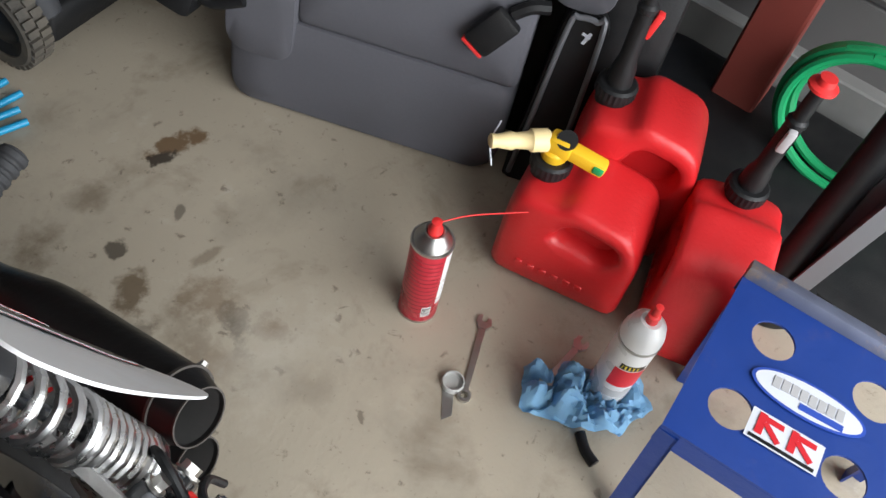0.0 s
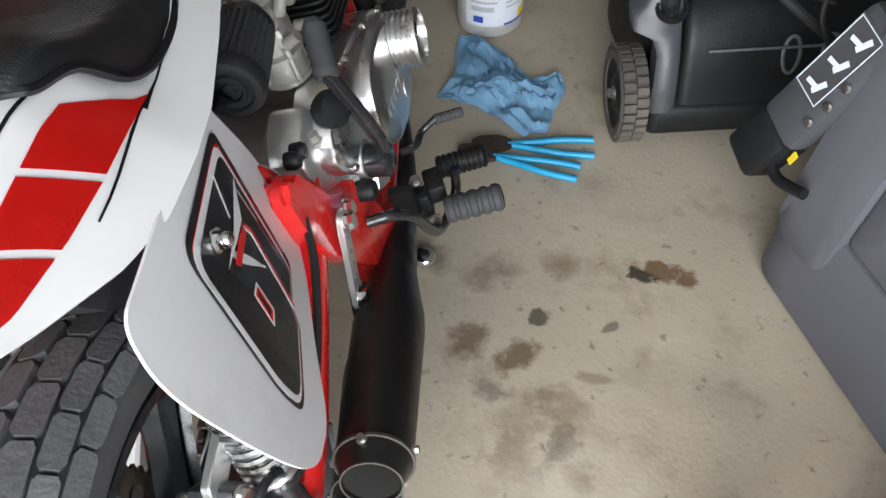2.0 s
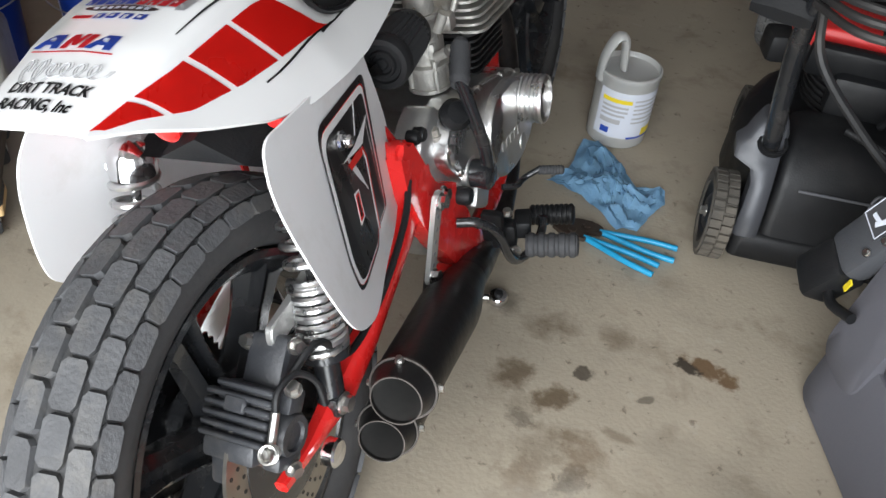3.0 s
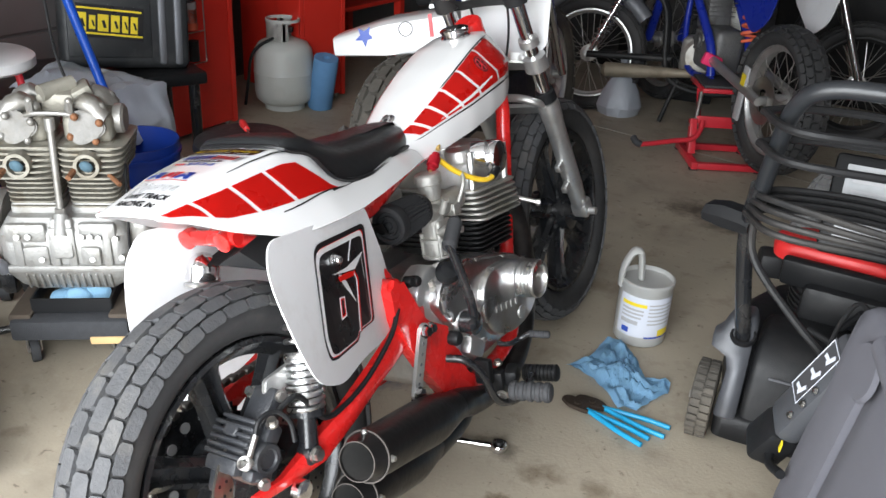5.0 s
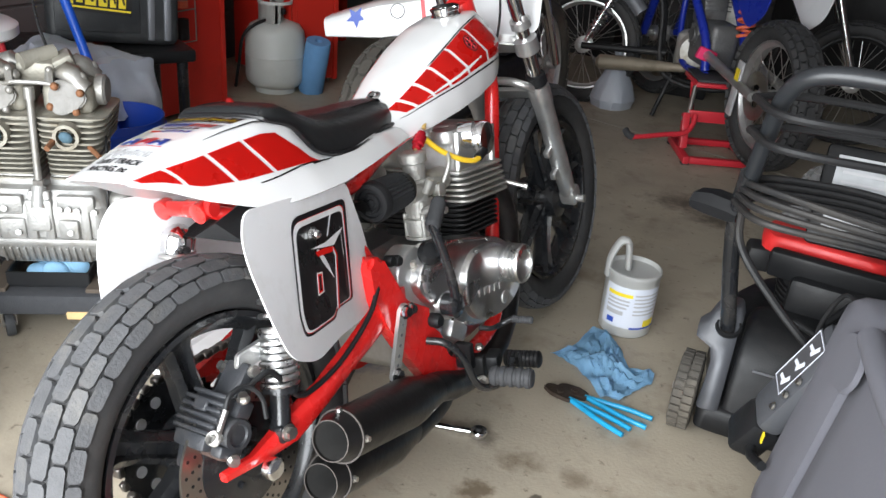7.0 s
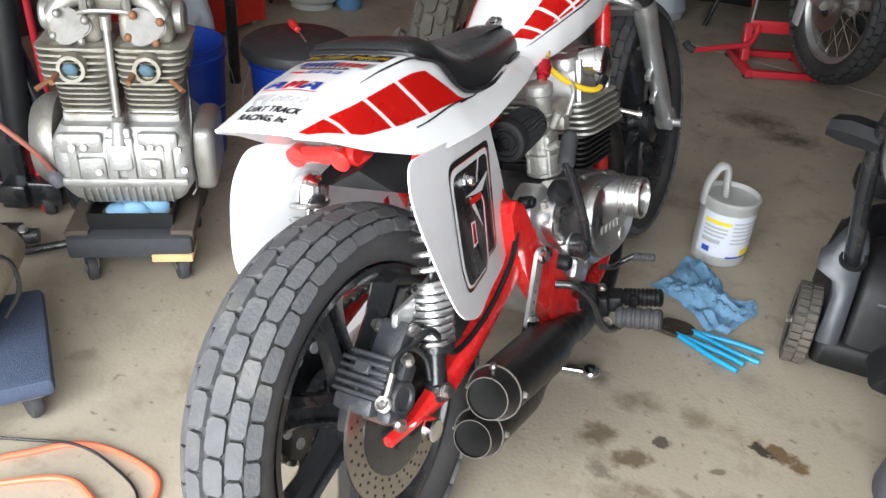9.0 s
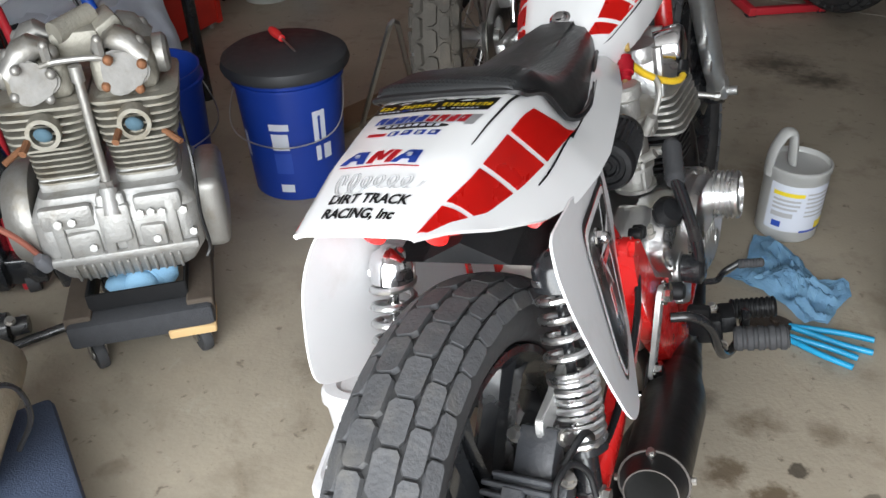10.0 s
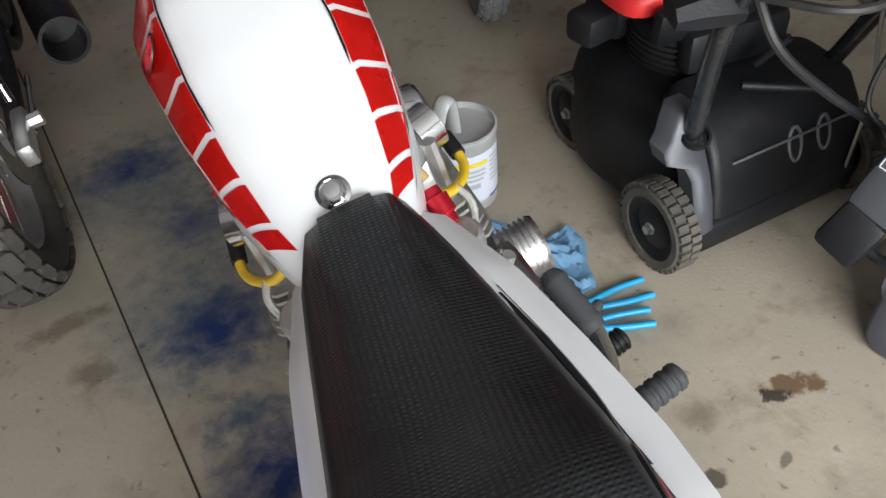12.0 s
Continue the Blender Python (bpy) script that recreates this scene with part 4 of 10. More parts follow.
def stroke(pts, w, off, material):
    q = [Vector(p) for p in pts]
    for a, b in zip(q, q[1:]):
        d = (b - a).normalized()
        n = Vector((-d.y, d.x)) * w / 2
        e = d * w * 0.3
        on_plate([tuple(p) for p in (a - e - n, b + e - n, b + e + n, a - e + n)], off, material)


stroke([(0.255, 0.666), (0.229, 0.634)], 0.0034, 0.0030, WHITE_MATT)
on_plate([(0.167, 0.632), (0.218, 0.626), (0.285, 0.630), (0.243, 0.6125), (0.212, 0.6195)], 0.0030, WHITE_MATT)
on_plate([(0.180, 0.6225), (0.213, 0.6185), (0.238, 0.6110), (0.233, 0.6040), (0.184, 0.6130)], 0.0034, RED_STRIPE)
stroke([(0.236, 0.610), (0.240, 0.594), (0.203, 0.513)], 0.0036, 0.0031, WHITE_MATT)
stroke([(0.240, 0.608), (0.2452, 0.594), (0.208, 0.511)], 0.0046, 0.0028, RED_STRIPE)
stroke([(0.167, 0.590), (0.183, 0.586), (0.172, 0.557), (0.153, 0.558), (0.167, 0.590)], 0.0026, 0.0031, WHITE_MATT)
stroke([(0.169, 0.587), (0.179, 0.584), (0.169, 0.560), (0.157, 0.561), (0.169, 0.587)], 0.0028, 0.0034, RED_STRIPE)
bm = B()
bolt(bm, (0.149, 0.185, 0.653), (1, 0, 0), 0.009, 0.010)
bmesh.ops.create_uvsphere(bm, u_segments=14, v_segments=8, radius=0.008, matrix=pose(0.160, 0.185, 0.653))
part("plate_bolt", bm, CHROME, np_r)
bm, _ = number_plate(-1)
part("number_plate", bm, WHITE_MATT, bike, "white plastic number plate seen from behind", 50)

# shocks
for sg in (1, -1):
    lo, hi = Vector((sg * 0.137, 0.046, 0.355)), Vector((sg * 0.110, 0.146, 0.690))
    d = (hi - lo).normalized()
    bm = B()
    cyl(bm, lo + d * 0.01, lo + d * 0.10, 0.017, seg=20)
    box(bm, (0.03, 0.03, 0.034), lo, (0, 0, 0), 0.006)
    sh = part("shock_absorber", bm, BLACK_GLOSS, bike, "shock absorber with chrome coil spring")
    part("spring", coil(B(), lo + d * 0.075, lo + d * 0.165, 0.028, 0.0054, 7.5), SPRING, sh)
    part("spring", coil(B(), lo + d * 0.165, lo + d * 0.29, 0.028, 0.0052, 5.2), SPRING, sh)
    bm = B()
    cyl(bm, lo + d * 0.06, lo + d * 0.30, 0.007, seg=12)
    lathe(bm, [(0.02, 0), (0.030, 0.004), (0.031, 0.03), (0.027, 0.04), (0.012, 0.052), (0.001, 0.055)], lo + d * 0.272, lo + d * 0.4, 24)
    lathe(bm, [(0.012, 0), (0.032, 0.0), (0.032, 0.012), (0.026, 0.02), (0.012, 0.022)], lo + d * 0.066, lo + d * 0.2, 24)
    part("spring_cup", bm, BLACK_GLOSS if sg > 0 else CHROME, sh)
    bm = B()
    bolt(bm, lo + Vector((sg * 0.014, 0, 0)), (sg, 0, 0), 0.011, 0.012)
    part("shock_bolt", bm, STEEL, sh)

# frame and swingarm
def ftube(pts, r=0.017, name="frame_tube", mt=None):
    return part(name, tube(B(), pts, r, 6, 12), mt or RED_FRAME, bike)


for sg in (1, -1):
    ftube([(sg * 0.03, 1.03, 0.84), (sg * 0.066, 1.0, 0.76), (sg * 0.074, 0.975, 0.66), (sg * 0.078, 0.915, 0.38), (sg * 0.10, 0.87, 0.24), (sg * 0.115, 0.78, 0.19), (sg * 0.12, 0.60, 0.19), (sg * 0.12, 0.46, 0.22)], 0.018)
    ftube([(sg * 0.03, 1.02, 0.82), (sg * 0.05, 0.90, 0.74), (sg * 0.045, 0.60, 0.70), (sg * 0.075, 0.40, 0.665), (sg * 0.086, 0.25, 0.672), (sg * 0.082, 0.165, 0.690)], 0.012)
    ftube([(sg * 0.11, 0.43, 0.42), (sg * 0.10, 0.36, 0.56), (sg * 0.092, 0.28, 0.655)], 0.016)
    ol = rounded([(0.328, 0.548), (0.330, 0.470), (0.353, 0.408), (0.403, 0.322), (0.455, 0.244), (0.52, 0.180), (0.566, 0.158), (0.622, 0.156), (0.624, 0.192), (0.553, 0.246), (0.536, 0.304), (0.494, 0.350), (0.514, 0.372), (0.490, 0.388), (0.428, 0.428), (0.366, 0.548)], 0.016, 4)
    bm = B()
    plate(bm, ol, 0.030, Matrix(((0, 0, sg, sg * 0.118), (1, 0, 0, 0), (0, 1, 0, 0), (0, 0, 0, 1))), 0.009)
    part("frame_plate", bm, RED_FRAME, bike, "glossy red frame casting")
    lug = B()
    for y, z in ((0.415, 0.515), (0.438, 0.507)):
        lathe(lug, [(0.001, 0), (0.011, 0), (0.012, 0.012), (0.009, 0.018), (0.001, 0.018)], (sg * 0.12, y, z), (sg, y, z), 16)
    lathe(lug, [(0.001, 0), (0.015, 0), (0.016, 0.020), (0.012, 0.026), (0.001, 0.026)], (sg * 0.145, 0.505, 0.352), (sg, 0.49, 0.352), 18)
    each("rubber_bush", lug, BLACK_PLASTIC, bike)
    rings = []
    for y, z, h, x, w in ((0.45, 0.430, 0.026, 0.115, 0.015), (0.36, 0.420, 0.026, 0.125, 0.016), (0.25, 0.394, 0.022, 0.134, 0.015), (0.15, 0.366, 0.022, 0.137, 0.015), (0.075, 0.348, 0.026, 0.134, 0.015), (0.035, 0.342, 0.020, 0.131, 0.012), (-0.02, 0.336, 0.010, 0.128, 0.009), (-0.082, 0.344, 0.008, 0.128, 0.008)):
        rings.append([Vector((sg * (x + a * w), y, z + b * h)) for a, b in ((1, 0.6), (0.6, 1), (-0.6, 1), (-1, 0.6), (-1, -0.6), (-0.6, -1), (0.6, -1), (1, -0.6))])
    part("swingarm", loft(B(), rings), RED_FRAME, bike, "glossy red swingarm", 35)
    bm = B()
    lathe(bm, [(0.001, 0), (0.019, 0), (0.019, 0.014), (0.016, 0.017), (0.001, 0.018)], (sg * 0.142, 0.0, 0.314), (sg * 1, 0.0, 0.314), 28)
    part("axle_nut", bm, CHROME, bike)
bm = B()
lathe(bm, [(0.028, -0.075), (0.033, -0.075), (0.034, 0.06), (0.03, 0.066), (0.02, 0.066)], (0, 1.024, 0.89), (0, 0.99, 0.966), 24)
part("steering_head", bm, RED_FRAME, bike)
bm = B()
cyl(bm, (-0.120, 0.117, 0.702), (0.0, 0.125, 0.706), 0.014, seg=18)
for x in (-0.112, -0.024):
    lathe(bm, [(0.008, -0.014), (0.015, -0.014), (0.018, -0.008), (0.018, 0.010), (0.010, 0.012)], (x, 0.117, 0.702), (x, -1, 0.5), 20)
tube(bm, [(-0.07, 0.125, 0.706), (-0.03, 0.15, 0.69), (0.02, 0.21, 0.66)], 0.013, 4, 12)
box(bm, (0.10, 0.030, 0.024), (-0.066, 0.130, 0.700), (0, 0, 0), 0.006)
part("cross_member", bm, RED_FRAME, bike, "chipped red rear cross member")
bm = B()
rings = []
for y, z in ((0.12, 0.672), (0.2, 0.69), (0.3, 0.675), (0.4, 0.66), (0.44, 0.60)):
    rings.append([Vector((x, y, z + (0.01 if abs(x) < 0.06 else -0.02))) for x in (-0.1, -0.06, 0, 0.06, 0.1)] + [Vector((x, y, z - 0.02)) for x in (0.09, 0.05, 0, -0.05, -0.09)])
part("inner_fender", loft(B(), rings), BLACK_PLASTIC, bike)

# rear caliper, bracket and brake line
CM = Matrix.Translation((0.093, -0.044, 0.424)) @ pose(0, 0, 0, -46, 0, -4)
bm = B()
box(bm, (0.078, 0.052, 0.066), (0, 0.002, 0), (0, 0, 0), 0.009)
box(bm, (0.054, 0.034, 0.075), (0.004, 0.010, 0.056), (0, 0, 0), 0.009)
box(bm, (0.072, 0.030, 0.026), (-0.006, -0.012, -0.042), (14, 0, 0), 0.006)
box(bm, (0.030, 0.040, 0.050), (-0.020, 0.006, -0.060), (20, 0, 0), 0.007)
bm.transform(CM)
cal = part("brake_caliper", bm, CALIPER, bike, "satin grey finned brake caliper")
bm = B()
for k in range(6):
    w = 0.088 if k < 5 else 0.076
    box(bm, (w, 0.014, 0.0072), (-0.002 if k < 5 else 0.004, -0.028, -0.029 + 0.0118 * k), (0, 0, 0), 0.0022, 1)
box(bm, (0.030, 0.013, 0.020), (-0.004, -0.030, 0.010), (0, 0, 0), 0.003, 1)
bm.transform(CM)
each("fin", bm, CALIPER, cal)
bm = B()
lathe(bm, [(0.001, 0.0), (0.029, 0.0), (0.029, 0.020), (0.025, 0.026), (0.018, 0.026), (0.016, 0.022), (0.001, 0.022)], (0.030, 0.010, -0.016), (1, 0.010, -0.016), 28)
box(bm, (0.026, 0.046, 0.020), (0.044, 0.010, -0.044), (12, 0, 0), 0.006)
box(bm, (0.022, 0.030, 0.032), (0.042, 0.006, 0.022), (0, 0, 0), 0.006)
bm.transform(CM)
part("piston_housing", bm, CALIPER, cal)
bm = B()
box(bm, (0.060, 0.040, 0.024), (0.010, 0.026, -0.046), (8, 0, 0), 0.005)
bm.transform(CM)
part("brake_pad", bm, PAD_RUST, cal, "rust-brown brake pad backing")
bm = B()
for p, d in (((0.050, -0.006, 0.036), (0.3, -0.8, 0.6)), ((0.032, 0.006, 0.084), (1, -0.3, 0)), ((-0.024, 0.000, 0.078), (-0.2, -1, 0)), ((0.056, 0.018, -0.052), (1, -0.3, -0.3))):
    bolt(bm, p, d, 0.0078, 0.012)
cyl(bm, (0.048, -0.024, -0.030), (0.048, -0.030, 0.012), 0.0052)
lathe(bm, [(0.001, 0), (0.009, 0), (0.009, 0.008), (0.006, 0.012), (0.001, 0.012)], (0.046, -0.022, -0.036), (0.046, -1, -0.036), 14)
bm.transform(CM)
each("caliper_bolt", bm, STEEL, cal)
cc = CM @ Vector((0.052, -0.026, -0.034))
part("spring_clip", coil(B(), cc, cc + Vector((0.002, -0.010, 0.012)), 0.010, 0.0016, 3), STEEL, cal)
tube_pts = [CM @ Vector(p) for p in ((0.048, -0.030, 0.010), (0.048, -0.034, 0.034), (0.054, -0.016, 0.056), (0.066, 0.012, 0.050), (0.072, 0.034, 0.024))]
part("bleed_hose", tube(B(), tube_pts, 0.0042, 6, 8), BLACK_PLASTIC, cal)
bm = B()
plate(bm, rounded([(0.005, 0.482), (0.02, 0.474), (0.07, 0.476), (0.125, 0.490), (0.128, 0.516), (0.07, 0.506), (0.012, 0.506)], 0.008, 3), 0.010, Matrix(((0, 0, 1, 0.10), (1, 0, 0, 0), (0, 1, 0, 0), (0, 0, 0, 1))), 0.002)
part("caliper_arm", bm, ALU, bike)
part("brake_line", tube(B(), [(0.135, -0.01, 0.46), (0.15, 0.03, 0.475), (0.15, 0.06, 0.44), (0.148, 0.10, 0.395), (0.15, 0.20, 0.405), (0.15, 0.30, 0.45), (0.145, 0.345, 0.49)], 0.005, 6, 8), BLACK_PLASTIC, bike)
# flat link with drillings
LK = Matrix.Translation((0.158, 0.390, 0.424)) @ pose(0, 0, 0, -11, 0, 0) @ pose(0, 0, 0, 0, 9, 0)
bm = B()
plate(bm, rounded([(-0.014, 0.016), (-0.014, -0.146), (0.014, -0.146), (0.014, 0.016)], 0.011, 4), 0.008, LK @ Matrix(((0, 0, 1, 0), (1, 0, 0, 0), (0, 1, 0, 0), (0, 0, 0, 1))), 0.0018)
lk = part("exhaust_hanger", bm, ALU, bike, "drilled aluminium exhaust hanger")
bm = B()
for f in (0.026, 0.048, 0.070, 0.092, 0.112):
    c = Vector((0.0079, 0.0, -f))
    cyl(bm, LK @ c, LK @ (c + Vector((0.0008, 0, 0))), 0.0036, seg=12)
each("drilling", bm, GREY_PART, lk)
bm = B()
for zz in (0.0, -0.132):
    bolt(bm, LK @ Vector((0.008, 0.0, zz)), (1, 0, 0.1), 0.0105, 0.013)
bolt(bm, LK @ Vector((0.002, 0.030, -0.002)), (1, 0, 0.1), 0.0095, 0.012)
each("hanger_bolt", bm, CHROME, lk)
bm = B()
plate(bm, rounded([(0.014, -0.118), (-0.012, -0.120), (-0.016, -0.172), (0.020, -0.180)], 0.008, 3), 0.005, LK @ Matrix(((0, 0, 1, -0.006), (1, 0, 0, 0.012), (0, 1, 0, 0), (0, 0, 0, 1))), 0.001)
part("hanger_tab", bm, EXHAUST, lk, "sooty black hanger tab")

# exhausts
RIM_WORN = mat("worn_exhaust_rim", (0.075, 0.066, 0.060), 0.6, 0.4, 0.6, 90)
def muffler(end, mid, fore, head, r):
    bm = B()
    d = (Vector(mid) - Vector(end)).normalized()
    e = Vector(end)
    l = (Vector(mid) - e).length
    lathe(bm, [(r * 0.68, 0.17), (r * 0.75, 0.004), (r * 0.76, 0.0), (r * 0.795, 0.001), (r * 0.81, 0.006), (r * 0.99, 0.030), (r, 0.036), (r * 1.05, l * 0.40), (r * 1.10, l * 0.66), (r * 1.06, l * 0.74), (r * 0.84, l * 0.90), (r * 0.72, l)], end, mid, 36, caps=False)
    mf = part("muffler", bm, EXHAUST, bike, "sooty black megaphone exhaust silencer")
    part("bore", lathe(B(), [(r * 0.745, 0.006), (r * 0.66, 0.16), (0.002, 0.165)], end, mid, 28, caps=False), EXHAUST_IN, mf)
    m0 = Vector(mid)
    part("header_pipe", tube(B(), [m0 - d * 0.02, m0 + d * 0.02, Vector(fore), *[Vector(h) for h in head]], r * 0.72, 8, 16), EXHAUST, bike)
    part("rim_band", lathe(B(), [(r * 0.99, 0.029), (r * 1.055, 0.029), (r * 1.055, 0.033), (r * 0.99, 0.033)], end, mid, 36, closed=True), RIM_WORN, mf)
    part("rim_edge", lathe(B(), [(r * 0.75, -0.001), (r * 0.795, -0.001), (r * 0.795, 0.001), (r * 0.75, 0.001)], end, mid, 36, closed=True), RIM_WORN, mf)
    bm = B()
    side = d.cross(Vector((0, 0, 1))).normalized()
    for w in (side, -side, Vector((0, 0, 1))):
        bolt(bm, e + d * 0.039 + w * r * 1.0, w, 0.005, 0.008)
    each("rim_bolt", bm, STEEL, mf)


muffler((0.201, 0.088, 0.324), (0.162, 0.46, 0.215), (0.135, 0.60, 0.155), ((0.11, 0.78, 0.12), (0.09, 0.93, 0.19), (0.08, 0.985, 0.40), (0.07, 0.93, 0.55)), 0.0455)
muffler((0.164, 0.086, 0.234), (0.115, 0.42, 0.130), (0.08, 0.60, 0.105), ((-0.02, 0.78, 0.10), (-0.06, 0.93, 0.19), (-0.08, 0.985, 0.40), (-0.07, 0.93, 0.55)), 0.0425)
part("hanger_tab", tube(B(), [(0.16, 0.36, 0.28), (0.17, 0.345, 0.25), (0.17, 0.34, 0.245)], 0.006), EXHAUST, bike)

# engine
eng = part("engine", box(box(box(B(), (0.215, 0.38, 0.20), (0, 0.65, 0.335), (0, 0, 0), 0.03, 3), (0.24, 0.20, 0.06), (0, 0.50, 0.44), (-10, 0, 0), 0.02), (0.20, 0.30, 0.05), (0, 0.68, 0.225), (0, 0, 0), 0.015), ALU, bike, "aluminium twin-cylinder engine with black barrel")
cov = rounded([(0.466, 0.435), (0.483, 0.472), (0.525, 0.496), (0.590, 0.498), (0.70, 0.468), (0.82, 0.425), (0.884, 0.375), (0.86, 0.285), (0.78, 0.250), (0.70, 0.254), (0.625, 0.283), (0.56, 0.330), (0.50, 0.392)], 0.03, 4)
cy0, cz0 = 0.68, 0.37
rings = []
for f, x in ((1.0, 0.10), (1.0, 0.1485), (0.99, 0.1515), (0.945, 0.1520), (0.935, 0.1545), (0.88, 0.1580), (0.6, 0.160), (0.02, 0.160)):
    rings.append([Vector((x, cy0 + (y - cy0) * f, cz0 + (z - cz0) * f)) for y, z in cov])
part("clutch_cover", loft(B(), rings), ALU_POL, eng, "polished alloy clutch cover", 35)
dome = rounded([(0.607, 0.377), (0.617, 0.42), (0.661, 0.449), (0.754, 0.438), (0.832, 0.40), (0.878, 0.340), (0.86, 0.285), (0.804, 0.262), (0.736, 0.262), (0.657, 0.283), (0.613, 0.330)], 0.03, 4)
rings = []
for f, x in ((1.0, 0.150), (1.0, 0.166), (0.975, 0.174), (0.93, 0.1775), (0.5, 0.1785), (0.02, 0.1785)):
    rings.append([Vector((x, 0.742 + (y - 0.742) * f, 0.352 + (z - 0.352) * f)) for y, z in dome])
part("cover_dome", loft(B(), rings), ALU_POL, eng, "raised brushed alloy dome of the cover", 35)
bm = B()
lathe(bm, [(0.001, 0.0), (0.016, 0.0), (0.016, 0.004), (0.012, 0.006), (0.001, 0.005)], (0.176, 0.772, 0.296), (1, 0.772, 0.296), 20)
lathe(bm, [(0.001, 0.0), (0.030, 0.0), (0.030, 0.010), (0.024, 0.014), (0.001, 0.014)], (0.150, 0.548, 0.368), (1, 0.548, 0.368), 24)
box(bm, (0.03, 0.07, 0.045), (0.140, 0.600, 0.285), (-35, 0, 0), 0.010)
each("cover_boss", bm, ALU, eng)
bm = B()
lathe(bm, [(0.001, 0), (0.024, 0.0), (0.026, 0.012), (0.018, 0.024), (0.001, 0.026)], (0.150, 0.520, 0.492), (0.3, 0.42, 0.62), 20)
part("filler_plug", bm, BLACK_PLASTIC, eng, "black oil filler plug")
rings = []
cov2 = rounded([(0.428, 0.45), (0.45, 0.50), (0.52, 0.52), (0.57, 0.30), (0.55, 0.27), (0.485, 0.34)], 0.03, 5)
for f, x in ((1.0, 0.08), (1.0, 0.122), (0.95, 0.128), (0.5, 0.130), (0.02, 0.130)):
    rings.append([Vector((x, 0.515 + (y - 0.515) * f, 0.385 + (z - 0.385) * f)) for y, z in cov2])
part("side_cover", loft(B(), rings), ALU, eng, "", 50)
bm = B()
for y, z in ((0.487, 0.452), (0.548, 0.486), (0.64, 0.474), (0.76, 0.438), (0.852, 0.396), (0.845, 0.300), (0.72, 0.266), (0.63, 0.292), (0.515, 0.392)):
    lathe(bm, [(0.001, 0.0), (0.0085, 0.0), (0.0085, 0.006), (0.006, 0.008), (0.001, 0.006)], (0.150, y, z), (1, y, z), 14)
each("cover_screw", bm, STEEL, eng)
prof = [(0.046, 0)]
for k in range(6):
    prof += [(0.046, 0.006 + k * 0.009), (0.041, 0.008 + k * 0.009), (0.041, 0.012 + k * 0.009), (0.046, 0.014 + k * 0.009)]
prof += [(0.044, 0.064), (0.034, 0.066), (0.034, 0.060), (0.001, 0.058)]
part("oil_filter_cap", lathe(B(), prof, (0.158, 0.800, 0.372), (1, 0.800, 0.372), 36), ALU_POL, eng, "ribbed polished cap")
for k in range(5):
    bm = B()
    box(bm, (0.016 if k else 0.016, 0.010, 0.0016), (0.1787, 0.664 + 0.023 * k, 0.352 - 0.0046 * k), (0, 90, 0), 0)
    box(bm, (0.016, 0.003, 0.0016), (0.1787, 0.657 + 0.023 * k, 0.352 - 0.0046 * k), (0, 90, 0), 0)
    part("cast_mark", bm, ALU, eng)


def fin(bm, z, hx, y0, y1, t, r=0.02, at=Matrix()):
    plate(bm, rounded([(-hx, y0), (hx, y0), (hx, y1), (-hx, y1)], r, 3), t, at @ Matrix.Translation((0, 0, z)))


TILT = Matrix.Translation((0, 0.79, 0.45)) @ pose(0, 0, 0, -6, 0, 0)
for k in range(7):
    bm = B()
    fin(bm, 0.004 + k * 0.0115, 0.128, -0.085, 0.085, 0.004, at=TILT)
    part("fin", bm, FIN_BLACK, eng)
bm = B()
box(bm, (0.20, 0.14, 0.17), (0, 0.0, 0.07), (0, 0, 0), 0.01)
bm.transform(TILT)
part("barrel", bm, FIN_BLACK, eng, "black cylinder barrel")
for k in range(6):
    bm = B()
    fin(bm, 0.084 + k * 0.0125, 0.150 - 0.003 * k, -0.10, 0.105, 0.0045, 0.03, TILT)
    part("fin", bm, ALU_DIRTY, eng)
bm = B()
box(bm, (0.23, 0.15, 0.10), (0, 0, 0.165), (0, 0, 0), 0.015)
box(bm, (0.16, 0.11, 0.05), (0, 0, 0.225), (0, 0, 0), 0.012)
for x in (-0.075, 0.075):
    for y in (-0.055, 0.06):
        lathe(bm, [(0.034, 0), (0.034, 0.02), (0.03, 0.026), (0.001, 0.028)], (x, y, 0.215), (x, y * 1.25, 0.3), 20)
    for y in (-0.075, 0.08):
        cyl(bm, (x * 1.5, y, 0.15), (x * 1.5, y, 0.235), 0.009, seg=8)
bm.transform(TILT)
part("cylinder_head", bm, ALU, eng, "aluminium rocker box")
